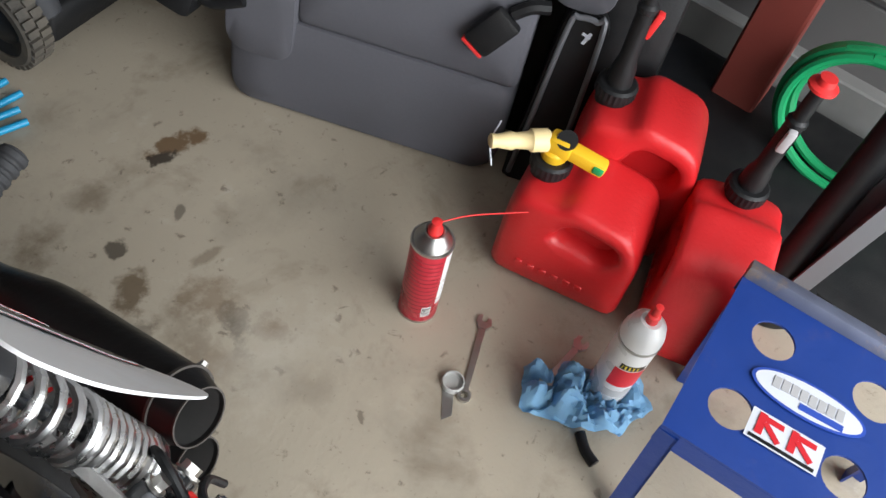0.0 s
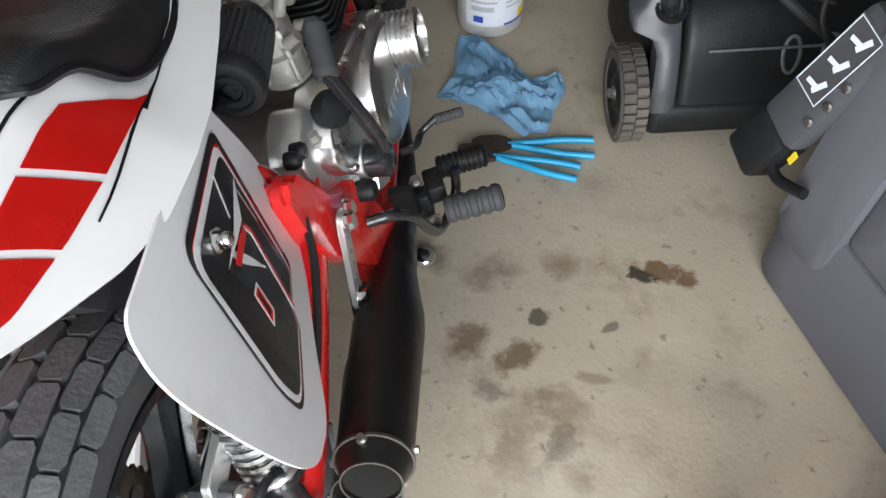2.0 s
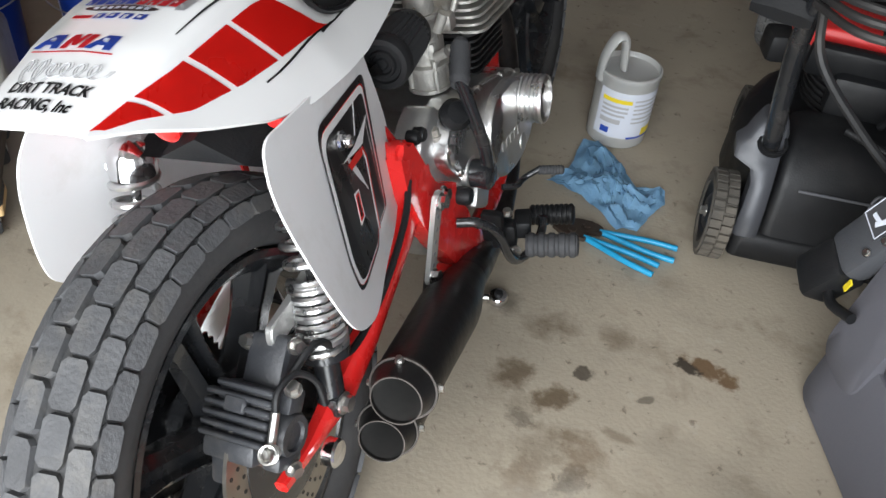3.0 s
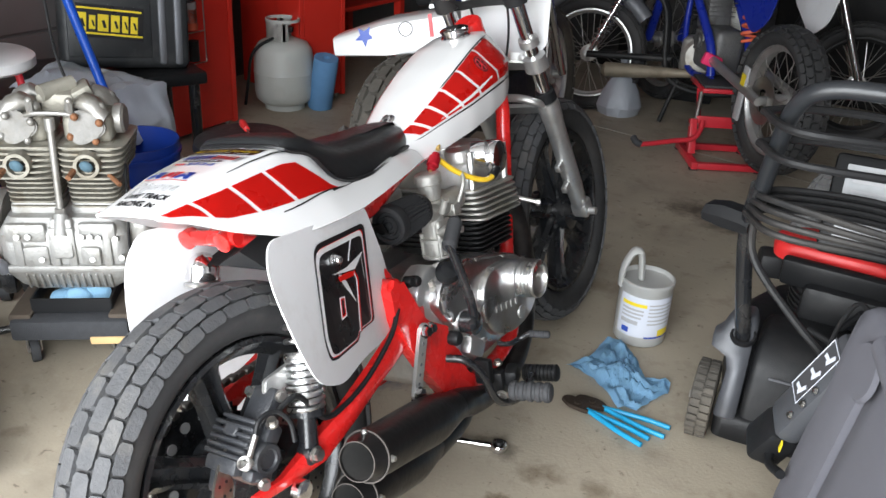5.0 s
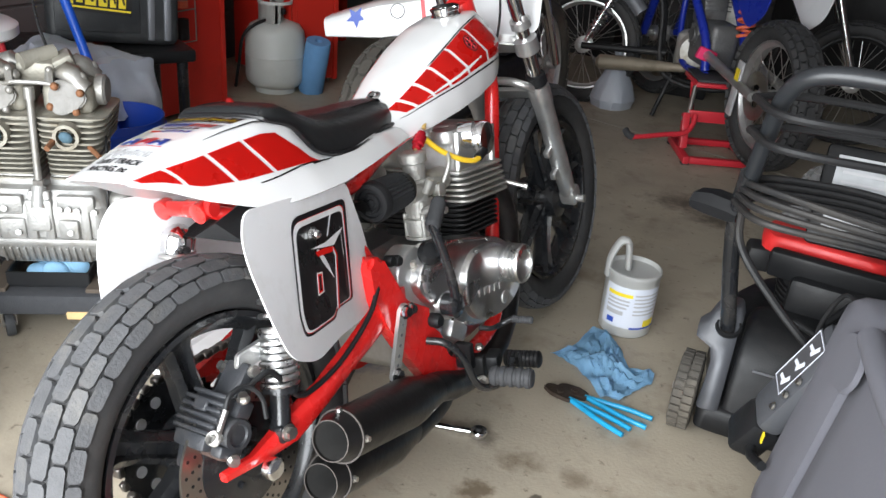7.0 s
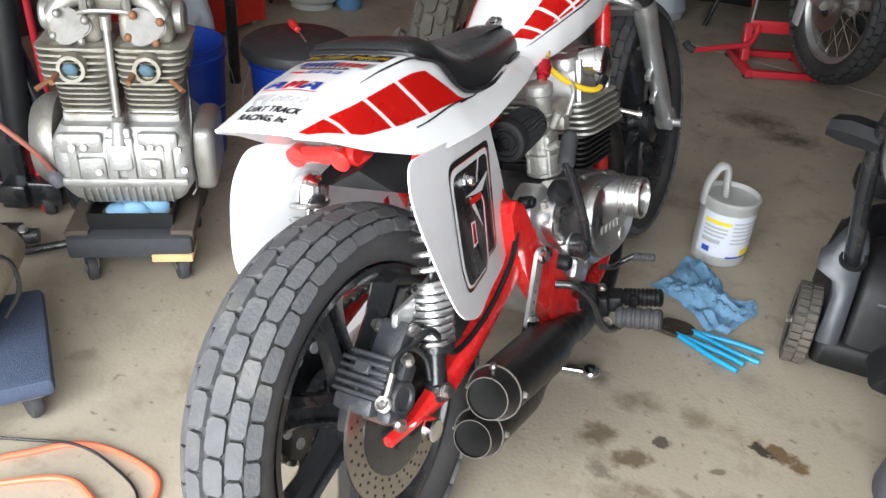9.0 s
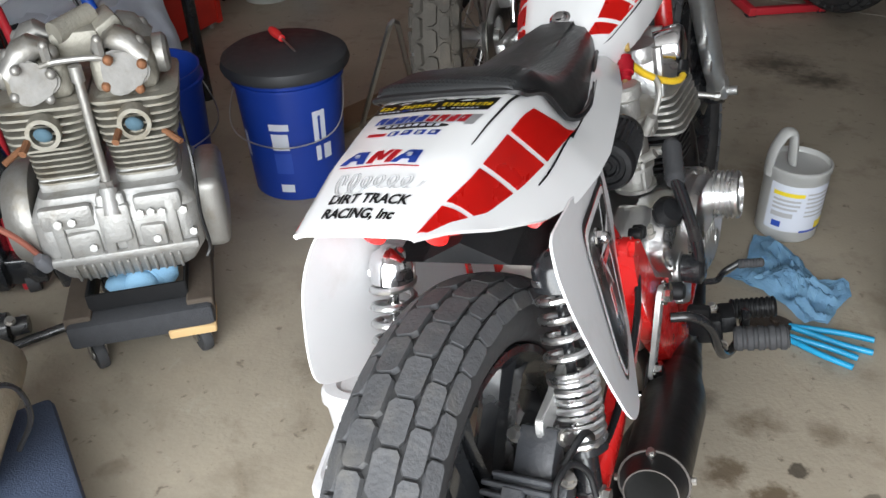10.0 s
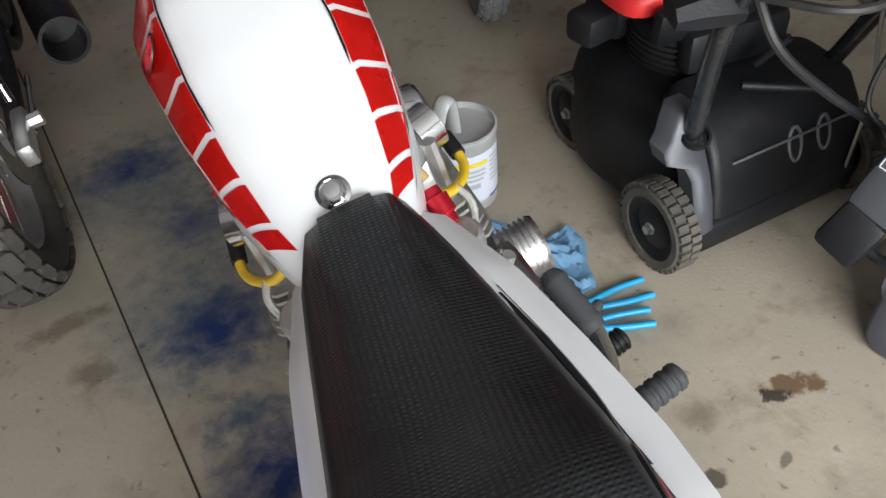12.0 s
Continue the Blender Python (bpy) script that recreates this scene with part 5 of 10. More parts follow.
for sg in (1, -1):
    bm = B()
    c = TILT @ Vector((sg * 0.100, 0.022, 0.21))
    lathe(bm, [(0.03, 0), (0.04, 0.004), (0.04, 0.03), (0.036, 0.036), (0.02, 0.04), (0.001, 0.04)], c, c + Vector((sg, 0.05, 0)), 28)
    cyl(bm, c + Vector((0, -0.06, 0.02)), c + Vector((sg * 0.03, -0.05, 0.02)), 0.03, seg=20)
    part("cam_cover", bm, CHROME, eng, "chrome cam cover")
    part("oil_hose", tube(B(), [(sg * 0.085, 0.645, 0.705), (sg * 0.105, 0.674, 0.670), (sg * 0.128, 0.71, 0.642), (sg * 0.143, 0.745, 0.628), (sg * 0.146, 0.775, 0.628)], 0.0062, 8, 10), YELLOW, eng, "yellow hose")
    bm = B()
    cyl(bm, (sg * 0.145, 0.768, 0.628), (sg * 0.142, 0.80, 0.636), 0.010, seg=12)
    part("hose_elbow", bm, BLACK_PLASTIC, eng)
    # carburettor and filter
    bm = B()
    cyl(bm, (sg * 0.085, 0.60, 0.50), (sg * 0.085, 0.60, 0.665), 0.024, seg=20)
    cyl(bm, (sg * 0.085, 0.56, 0.605), (sg * 0.085, 0.70, 0.60), 0.026, seg=20)
    cyl(bm, (sg * 0.085, 0.60, 0.50), (sg * 0.085, 0.60, 0.54), 0.030, seg=20)
    lathe(bm, [(0.026, 0), (0.029, 0.003), (0.029, 0.02), (0.025, 0.024), (0.001, 0.025)], (sg * 0.085, 0.60, 0.66), (sg * 0.085, 0.60, 0.8), 22)
    for a, b in (((0.03, -0.01, 0), (0.045, -0.01, 0.03)), ((0.025, 0.03, -0.05), (0.05, 0.03, -0.05)), ((0.025, -0.02, -0.04), (0.045, -0.02, -0.03))):
        cyl(bm, (sg * (0.085 + a[0]), 0.60 + a[1], 0.60 + a[2]), (sg * (0.085 + b[0]), 0.60 + b[1], 0.60 + b[2]), 0.008, seg=10)
    for dz, rr in ((-0.10, 0.036), (-0.062, 0.036), (0.022, 0.030)):
        lathe(bm, [(0.01, 0), (rr, 0), (rr, 0.006), (0.01, 0.006)], (sg * 0.085, 0.60, 0.60 + dz), (sg * 0.085, 0.60, 1), 18, closed=True)
    for a in range(4):
        th = math.pi / 4 + a * math.pi / 2
        cyl(bm, (sg * 0.085 + 0.031 * math.cos(th), 0.60 + 0.031 * math.sin(th), 0.50), (sg * 0.085 + 0.031 * math.cos(th), 0.60 + 0.031 * math.sin(th), 0.555), 0.005, seg=8)
    box(bm, (0.05, 0.05, 0.045), (sg * 0.085, 0.605, 0.56), (0, 0, 0), 0.008)
    box(bm, (0.06, 0.030, 0.030), (sg * 0.090, 0.650, 0.59), (0, 0, 0), 0.006)
    tube(bm, [(sg * 0.115, 0.66, 0.60), (sg * 0.125, 0.675, 0.64), (sg * 0.115, 0.69, 0.66)], 0.005, 4, 8)
    part("carburettor", bm, ALU_DIRTY, eng, "slide carburettor")
    bm = lathe(B(), [(0.001, -0.002), (0.007, -0.002), (0.009, 0.001), (0.014, 0.001), (0.016, -0.003), (0.019, -0.003), (0.021, 0.001), (0.027, 0.001), (0.029, -0.003), (0.037, -0.002), (0.041, 0.004), (0.041, 0.016), (0.037, 0.017)], (sg * 0.098, 0.422, 0.628), (sg * 0.090, 0.56, 0.622), 32)
    fl_ = part("air_filter", bm, BLACK_PLASTIC, eng, "black pleated pod air filter")
    bm = B()
    m, l = span((sg * 0.098, 0.422, 0.628), (sg * 0.090, 0.56, 0.622))
    rings = []
    for h, r in ((0.016, 0.0375), (0.108, 0.033)):
        rings.append([m @ Vector(((r + (0.0035 if i % 2 else -0.0025)) * math.cos(2 * math.pi * i / 56), (r + (0.0035 if i % 2 else -0.0025)) * math.sin(2 * math.pi * i / 56), h)) for i in range(56)])
    loft(bm, rings)
    part("pleats", bm, GRIP, fl_, "", 15)
    lathe_b = lathe(B(), [(0.022, 0.106), (0.035, 0.106), (0.035, 0.118), (0.026, 0.130), (0.022, 0.14)], (sg * 0.098, 0.422, 0.628), (sg * 0.090, 0.56, 0.622), 28)
    part("filter_collar", lathe_b, BLACK_PLASTIC, fl_)
bm = B()
lathe(bm, [(0.006, 0), (0.010, 0.003), (0.010, 0.012), (0.0135, 0.014), (0.0135, 0.034), (0.010, 0.036), (0.009, 0.045), (0.001, 0.045)], (0.088, 0.612, 0.685), (0.083, 0.66, 0.722), 18)
part("fuel_filter", bm, mat("red_anodised", (0.50, 0.015, 0.03), 0.25, 0.6, 0.05, 10), bike, "red anodised fuel filter")
part("fuel_line", tube(B(), [(0.085, 0.655, 0.72), (0.07, 0.70, 0.755)], 0.005), mat("amber_line", (0.45, 0.30, 0.10), 0.3), bike)
part("fuel_line", tube(B(), [(0.088, 0.613, 0.686), (0.088, 0.595, 0.67), (0.087, 0.58, 0.64)], 0.005), mat("brown_line", (0.25, 0.16, 0.07), 0.3), bike)
bm = B()
cyl(bm, (0.075, 0.905, 0.545), (0.173, 0.94, 0.512), 0.006, seg=12)
cyl(bm, (0.165, 0.937, 0.514), (0.173, 0.94, 0.512), 0.009, seg=8)
part("stay_rod", bm, STEEL, bike)
bm = B()
for y in (0.50, 0.535):
    cyl(bm, (0.135, y, 0.42), (0.13, y - 0.01, 0.475), 0.010, seg=14)
    cyl(bm, (0.13, y - 0.01, 0.475), (0.13, y - 0.012, 0.487), 0.0075, seg=6)
each("case_stud", bm, ALU_DIRTY, eng)

# kick lever, pedals and pegs
bm = B()
lathe(bm, [(0.001, -0.02), (0.024, -0.02), (0.026, 0.01), (0.018, 0.016), (0.001, 0.016)], (0.185, 0.538, 0.376), (1, 0.538, 0.376), 20)
tube(bm, [(0.192, 0.538, 0.385), (0.192, 0.530, 0.44), (0.180, 0.515, 0.53), (0.174, 0.508, 0.566)], 0.0105, 5, 12)
kk = part("kick_starter", bm, BLACK_GLOSS, bike, "black kick-start lever")
bm = B()
lathe(bm, [(0.001, -0.002), (0.013, -0.002)] + [(0.0165 if i % 2 else 0.0145, 0.004 + 0.0055 * i) for i in range(13)] + [(0.010, 0.078), (0.001, 0.08)], (0.175, 0.506, 0.556), (0.155, 0.590, 0.606), 18)
part("pedal_rubber", bm, GRIP, kk)


def ribbed(p0, p1, r, n, mt, name, label=""):
    l = (Vector(p1) - Vector(p0)).length
    prof = [(0.001, 0), (r * 0.85, 0)]
    for i in range(n):
        h = l * (i + 0.15) / n
        prof += [(r * 0.88, h), (r, h + l / n * 0.15), (r, h + l / n * 0.6), (r * 0.88, h + l / n * 0.75)]
    prof += [(r * 0.9, l * 0.995), (r * 0.7, l + 0.002), (0.001, l + 0.003)]
    return part(name, lathe(B(), prof, p0, p1, 20), mt, bike, label)


ribbed((0.228, 0.588, 0.194), (0.318, 0.606, 0.192), 0.0225, 5, GRIP, "foot_peg", "grey rubber foot peg")
ribbed((0.205, 0.700, 0.176), (0.286, 0.712, 0.180), 0.0200, 9, BLACK_PLASTIC, "foot_peg", "black ribbed rubber peg")
part("brake_lever", tube(B(), [(0.150, 0.475, 0.318), (0.185, 0.488, 0.312), (0.205, 0.515, 0.27), (0.212, 0.555, 0.185), (0.222, 0.610, 0.155), (0.235, 0.655, 0.165), (0.24, 0.67, 0.20)], 0.0085, 6, 10), BLACK_GLOSS, bike, "bent black brake lever")
bm = B()
box(bm, (0.045, 0.03, 0.05), (0.185, 0.60, 0.205), (0, 0, 10), 0.006)
box(bm, (0.03, 0.05, 0.035), (0.21, 0.635, 0.205), (0, 0, 15), 0.005)
box(bm, (0.04, 0.02, 0.06), (0.175, 0.575, 0.24), (0, 0, 0), 0.005)
part("peg_bracket", bm, BLACK_PLASTIC, bike)
bm = B()
bolt(bm, (0.205, 0.585, 0.178), (0.6, -1, 0), 0.010, 0.012)
bolt(bm, (0.19, 0.613, 0.24), (0, 0, 1), 0.008, 0.01)
each("peg_bolt", bm, STEEL, bike)
part("shift_lever", tube(B(), [(0.17, 0.655, 0.268), (0.192, 0.672, 0.262), (0.198, 0.705, 0.258), (0.225, 0.718, 0.272)], 0.006, 5, 10), BLACK_GLOSS, bike)
ribbed((0.222, 0.716, 0.270), (0.265, 0.730, 0.266), 0.009, 8, GRIP, "shift_rubber")
bm = B()
tube(bm, [(-0.13, 0.56, 0.17), (-0.17, 0.53, 0.10), (-0.245, 0.50, 0.062)], 0.011, 4, 10)
box(bm, (0.06, 0.045, 0.008), (-0.25, 0.497, 0.062), (0, LEAN, 0), 0.003)
part("side_stand", bm, BLACK_GLOSS, bike)
ribbed((-0.215, 0.60, 0.193), (-0.308, 0.622, 0.188), 0.0185, 14, GRIP, "foot_peg", "grey rubber foot peg")
rings = []
for f, x in ((1.0, -0.12), (1.0, -0.15), (0.93, -0.165), (0.5, -0.17), (0.02, -0.17)):
    rings.append([Vector((x, cy0 + (y - cy0) * f, cz0 + (z - cz0) * f)) for y, z in cov])
part("alternator_cover", loft(B(), rings), ALU, eng, "", 50)

# front end
def fork(z, dx=0.0, back=0.0): return Vector((dx, 1.067 + (0.998 - z) * 0.447 - back, z))


for sg in (1, -1):
    x = sg * 0.098
    bm = B()
    cyl(bm, fork(1.03, x), fork(0.68, x), 0.0185, seg=24)
    fk = part("fork_leg", bm, CHROME, bike, "chrome fork tube")
    part("fork_slider", lathe(B(), [(0.019, 0), (0.028, 0.002), (0.030, 0.02), (0.0285, 0.06), (0.0265, 0.07), (0.0255, 0.30), (0.022, 0.37), (0.012, 0.385), (0.001, 0.386)], fork(0.712, x), fork(0.34, x), 26), ALU, fk, "dull alloy fork slider")
    part("dust_seal", lathe(B(), [(0.019, 0), (0.026, 0.003), (0.028, 0.03), (0.024, 0.034), (0.019, 0.034)], fork(0.742, x), fork(0.34, x), 24, closed=True), BLACK_PLASTIC, fk)
    bm = B()
    lathe(bm, [(0.0185, 0), (0.026, 0), (0.026, 0.02), (0.0185, 0.02)], fork(0.885, x), fork(0.34, x), 20, closed=True)
    bolt(bm, fork(0.887, x) + Vector((sg * 0.02, -0.015, 0)), (sg, -0.5, 0), 0.006, 0.01)
    part("fork_clamp", bm, ALU, fk)
    bm = B()
    c = fork(0.372, x)
    box(bm, (0.05, 0.05, 0.05), c + Vector((0, 0.012, -0.01)), (24, 0, 0), 0.010)
    cyl(bm, c + Vector((sg * 0.02, 0.010, -0.02)), c + Vector((sg * 0.045, 0.010, -0.02)), 0.011, seg=14)
    for zz in (0.46, 0.53):
        box(bm, (0.018, 0.045, 0.022), fork(zz, x) + Vector((-sg * 0.004, -0.03, -0.01)), (24, 0, 0), 0.005)
    each("axle_clamp", bm, ALU, fk)
bm = B()
tube(bm, [fork(0.69, 0.098), fork(0.695, 0.085) + Vector((0, -0.05, 0.02)), fork(0.70, 0.04) + Vector((0, -0.06, 0.03)), fork(0.70, -0.04) + Vector((0, -0.06, 0.03)), fork(0.695, -0.085) + Vector((0, -0.05, 0.02)), fork(0.69, -0.098)], 0.011, 5, 10)
plate(bm, rounded([(-0.12, -0.03), (0.12, -0.03), (0.12, 0.02), (0.06, 0.05), (-0.06, 0.05), (-0.12, 0.02)], 0.02, 4), 0.01, Matrix.Translation(fork(0.685)) @ pose(0, 0, 0, -24, 0, 0), 0.002)
part("fork_brace", bm, ALU, bike, "cast alloy fork brace")
for z, mt, nm in ((0.985, FIN_BLACK, "top_clamp"), (0.81, ALU, "lower_clamp")):
    bm = B()
    plate(bm, rounded([(-0.125, 0.02), (-0.06, -0.05), (0.06, -0.05), (0.125, 0.02), (0.10, 0.05), (0.03, 0.03), (-0.03, 0.03), (-0.10, 0.05)], 0.025, 4), 0.026, Matrix.Translation(fork(z)) @ pose(0, 0, 0, -24, 0, 0), 0.005)
    for sg in (1, -1):
        lathe(bm, [(0.02, -0.005), (0.031, -0.003), (0.031, 0.035), (0.02, 0.037)], fork(z - 0.004, sg * 0.098), fork(z + 0.3, sg * 0.098), 22)
    cl = part(nm, bm, mt, bike)
bm = B()
for sg in (1, -1):
    bolt(bm, fork(1.025, sg * 0.098), (0, -0.4, 1), 0.014, 0.012)
    bolt(bm, fork(0.99, sg * 0.13), (sg, -0.6, 0), 0.008, 0.014)
    lathe(bm, [(0.018, 0), (0.024, 0.002), (0.022, 0.012), (0.016, 0.016), (0.016, 0.03)], fork(1.012, sg * 0.045, 0.045), fork(1.3, sg * 0.045, 0.045), 18)
lathe(bm, [(0.02, 0), (0.03, 0), (0.03, 0.01), (0.018, 0.02), (0.001, 0.022)], fork(1.01, 0, 0.05), fork(1.3, 0, 0.05), 8)
each("clamp_bolt", bm, CHROME, bike)
bm = B()
for sg in (1, -1):
    cyl(bm, fork(1.03, sg * 0.045, 0.045), fork(1.08, sg * 0.045, 0.045), 0.014, seg=16)
tube(bm, [(-0.40, 0.83, 1.15), (-0.30, 0.88, 1.155), (-0.16, 0.95, 1.13), (-0.10, 0.985, 1.085), (0.10, 0.985, 1.085), (0.16, 0.95, 1.13), (0.30, 0.88, 1.155), (0.40, 0.83, 1.15)], 0.011, 6, 12)
part("handlebar", bm, FIN_BLACK, bike, "black handlebar")
for sg in (1, -1):
    ribbed((sg * 0.29, 0.886, 1.155), (sg * 0.41, 0.826, 1.15), 0.016, 12, GRIP, "handlebar_grip")
bm = B()
m = Matrix.Translation((0, 1.205, 0.96)) @ pose(0, 0, 0, 68, 0, 0)
plate(bm, rounded([(-0.128, -0.125), (0.128, -0.125), (0.135, 0.13), (-0.135, 0.13)], 0.03, 5), 0.003, m, 0.001)
part("front_number_plate", bm, WHITE_MATT, bike, "blank white front number plate")
part("control_cable", tube(B(), [(0.05, 1.03, 1.10), (0.055, 1.10, 1.02), (0.05, 1.11, 0.90), (0.05, 1.03, 0.78), (0.06, 0.92, 0.74)], 0.0035, 6, 6), BLACK_VINYL, bike)
part("control_cable", tube(B(), [(-0.05, 1.03, 1.10), (-0.055, 1.10, 1.02), (-0.05, 1.12, 0.90), (-0.05, 1.05, 0.78), (-0.06, 0.92, 0.74)], 0.0035, 6, 6), BLACK_VINYL, bike)


# ---- floor joint ----
bm = B()
jp = [Vector((-0.72, 2.45)), Vector((-0.596, 1.662)), Vector((-0.519, 1.171)), Vector((-0.472, 0.876)), Vector((-0.40, 0.40)), Vector((-0.28, -0.40)), Vector((-0.06, -1.85))]
for a, b in zip(jp, jp[1:]):
    mid, d = (a + b) / 2, b - a
    box(bm, (d.length, 0.0045, 0.004), (mid.x, mid.y, 0.0), (0, 0, math.degrees(math.atan2(d.y, d.x))))
structure("trim_floor_joint", bm, mat("joint_grime", (0.05, 0.038, 0.026), 0.9, 0, 0.3, 40), "narrow dirty control joint in the concrete")
bm = B()
box(bm, (3.4, 0.004, 0.004), (-0.6, 3.32, 0.0), (0, 0, -9))
structure("trim_floor_joint_back", bm, mat("joint_pale", (0.34, 0.32, 0.28), 0.9, 0, 0.3, 40), "pale joint across the concrete")


# ---- small things on the floor ----
def spray_can(name, label, m, body_mat, r, h, bands, cap_mat, nozzle):
    t = thing(name, label, "spray can", m)
    part("can_body", lathe(B(), [(0.001, 0), (r * 0.93, 0), (r, 0.004), (r, h), (r * 0.97, h + 0.003)], seg=32), body_mat, t)
    part("can_seam", lathe(B(), [(r * 0.9, h), (r * 1.04, h), (r * 1.04, h + 0.005), (r * 0.9, h + 0.005)], seg=32, closed=True), STEEL, t)
    part("foot_seam", lathe(B(), [(r * 0.9, -0.0005), (r * 1.03, -0.0005), (r * 1.03, 0.005), (r * 0.9, 0.005)], seg=32, closed=True), STEEL, t)
    part("dome", lathe(B(), [(r * 0.96, h + 0.003), (r * 0.80, h + 0.016), (r * 0.55, h + 0.024), (r * 0.50, h + 0.028), (r * 0.42, h + 0.028), (r * 0.3, h + 0.022)], seg=28), cap_mat, t)
    part("nozzle", lathe(B(), [(r * 0.36, h + 0.022), (r * 0.36, h + 0.034), (r * 0.26, h + 0.04), (r * 0.25, h + 0.05), (0.001, h + 0.052)], seg=18), RED_CAP, t)
    for (a0, a1, z0, z1, mt) in bands:
        bm = B()
        n = max(2, int((a1 - a0) / 8))
        rows = [[bm.verts.new(((r + 0.0006) * math.cos(radians(a)), (r + 0.0006) * math.sin(radians(a)), z)) for a in np.linspace(a0, a1, n)] for z in (z0, z1)]
        for i in range(n - 1):
            bm.faces.new((rows[0][i], rows[0][i + 1], rows[1][i + 1], rows[1][i]))
        part("print", bm, mt, t)
    return t


lines = [(130, 236, 0.03 + 0.011 * k, 0.032 + 0.011 * k, mat("dark_red_print", (0.22, 0.01, 0.02), 0.4)) for k in range(14)]
can1 = spray_can("spray_can", "red brake cleaner can with red straw on concrete", pose(0.590, 0.100, 0, 0, 0, 15), CAN_RED, 0.033, 0.190, lines + [(243, 300, 0.05, 0.185, CAN_WHITE), (205, 232, 0.020, 0.048, CAN_WHITE)] + [(207 + 4 * k, 209 + 4 * k, 0.022, 0.046, BLACK_VINYL) for k in range(6)], STEEL, True)
part("straw", tube(B(), [(0.004, -0.004, 0.236), (0.05, -0.04, 0.222), (0.125, -0.115, 0.190)], 0.0012, 4, 6), RED_CAP, can1)
can2 = spray_can("spray_can", "white starting-fluid can with red nozzle beside the rag", pose(0.672, -0.232, 0, 0, 0, 0), CAN_WHITE, 0.033, 0.175, [(170, 260, 0.075, 0.125, PRINT_RED), (180, 250, 0.128, 0.142, BLACK_VINYL), (185, 240, 0.13, 0.139, PRINT_YELLOW), (175, 255, 0.04, 0.06, PRINT_GREY)], CAN_WHITE, True)
part("shoulder", lathe(B(), [(0.033, 0.175), (0.0325, 0.195), (0.028, 0.213), (0.018, 0.222), (0.016, 0.226), (0.001, 0.226)], seg=28), CAN_WHITE, can2)
part("nozzle_tip", lathe(B(), [(0.010, 0.224), (0.010, 0.24), (0.006, 0.242), (0.006, 0.262), (0.001, 0.263)], seg=14), RED_CAP, can2)


def wrench(p0, p1, z=0.004, label="combination wrench of worn chrome steel on the floor"):
    p0, p1 = Vector(p0), Vector(p1)
    d = p1 - p0
    l = d.length
    bm = B()
    plate(bm, [(0.008, -0.0045), (l - 0.012, -0.006), (l - 0.012, 0.006), (0.008, 0.0045)], 0.005, None, 0.0015)
    lathe(bm, [(0.006, -0.001), (0.0115, -0.001), (0.0115, 0.007), (0.006, 0.007)], (0, 0, 0), (0, 0, 1), 20, closed=True)
    plate(bm, [(l - 0.016, -0.007), (l - 0.006, -0.0135), (l + 0.006, -0.0125), (l + 0.010, -0.006), (l - 0.002, -0.006), (l - 0.004, 0.0), (l + 0.001, 0.006), (l + 0.012, 0.004), (l + 0.009, 0.0115), (l - 0.004, 0.0135), (l - 0.016, 0.007)], 0.006, None, 0.001)
    return single("wrench", bm, STEEL, label, "wrench", pose(p0.x, p0.y, z, 0, 0, math.degrees(math.atan2(d.y, d.x))))


wrench((0.505, -0.060), (0.640, -0.006), 0.001)
wrench((0.605, -0.150), (0.705, -0.158), 0.020, "old brown wrench wrapped in the blue rag")
bm = B()
lathe(bm, [(0.001, 0), (0.019, 0), (0.0195, 0.004), (0.018, 0.012), (0.016, 0.012), (0.016, 0.003), (0.001, 0.003)], seg=24)
single("bottle_cap", bm, CLEAR, "small clear plastic cap lying on the floor", "cap", pose(0.512, -0.033, 0))
bm = B()
plate(bm, [(0, 0), (0.055, 0.0), (0.046, 0.016), (0, 0.019)], 0.0008)
single("utility_blade", bm, STEEL, "loose grey utility knife blade on concrete", "blade", pose(0.495, -0.025, 0.0005, 0, 0, 215))


def cloth(name, label, outline, n, height, seed, freq=22.0, fold=0.4, mt=None):
    """A crumpled cloth: a grid clipped to an outline, with sharp noise folds."""
    bm = B()
    xs = [p[0] for p in outline]
    ys = [p[1] for p in outline]
    cx, cy = sum(xs) / len(xs), sum(ys) / len(ys)
    m = len(outline)
    rings = []
    for k in range(n + 1):
        f = 1 - k / n
        ring = []
        for i in range(m * 6):
            a, b = Vector(outline[i // 6]), Vector(outline[(i // 6 + 1) % m])
            p = a.lerp(b, (i % 6) / 6)
            q = Vector((cx, cy)) + (p - Vector((cx, cy))) * max(f, 0.01)
            v = Vector((q.x * freq, q.y * freq, seed))
            h = abs(noise.noise(v)) + 0.5 * abs(noise.noise(v * 2.3)) + 0.25 * abs(noise.noise(v * 5.1))
            jit = noise.noise_vector(v * 1.3) * 0.012 * fold
            z = 0.003 + height * h * (0.35 + 0.65 * min(1, 2.2 * (1 - f) + 0.15))
            ring.append(Vector((q.x + jit.x, q.y + jit.y, z)))
        rings.append(ring)
    loft(bm, rings, cap=False)
    bmesh.ops.solidify(bm, geom=bm.faces[:], thickness=0.0012)
    return single(name, bm, mt or TOWEL, label, "shop towel", smooth=28)


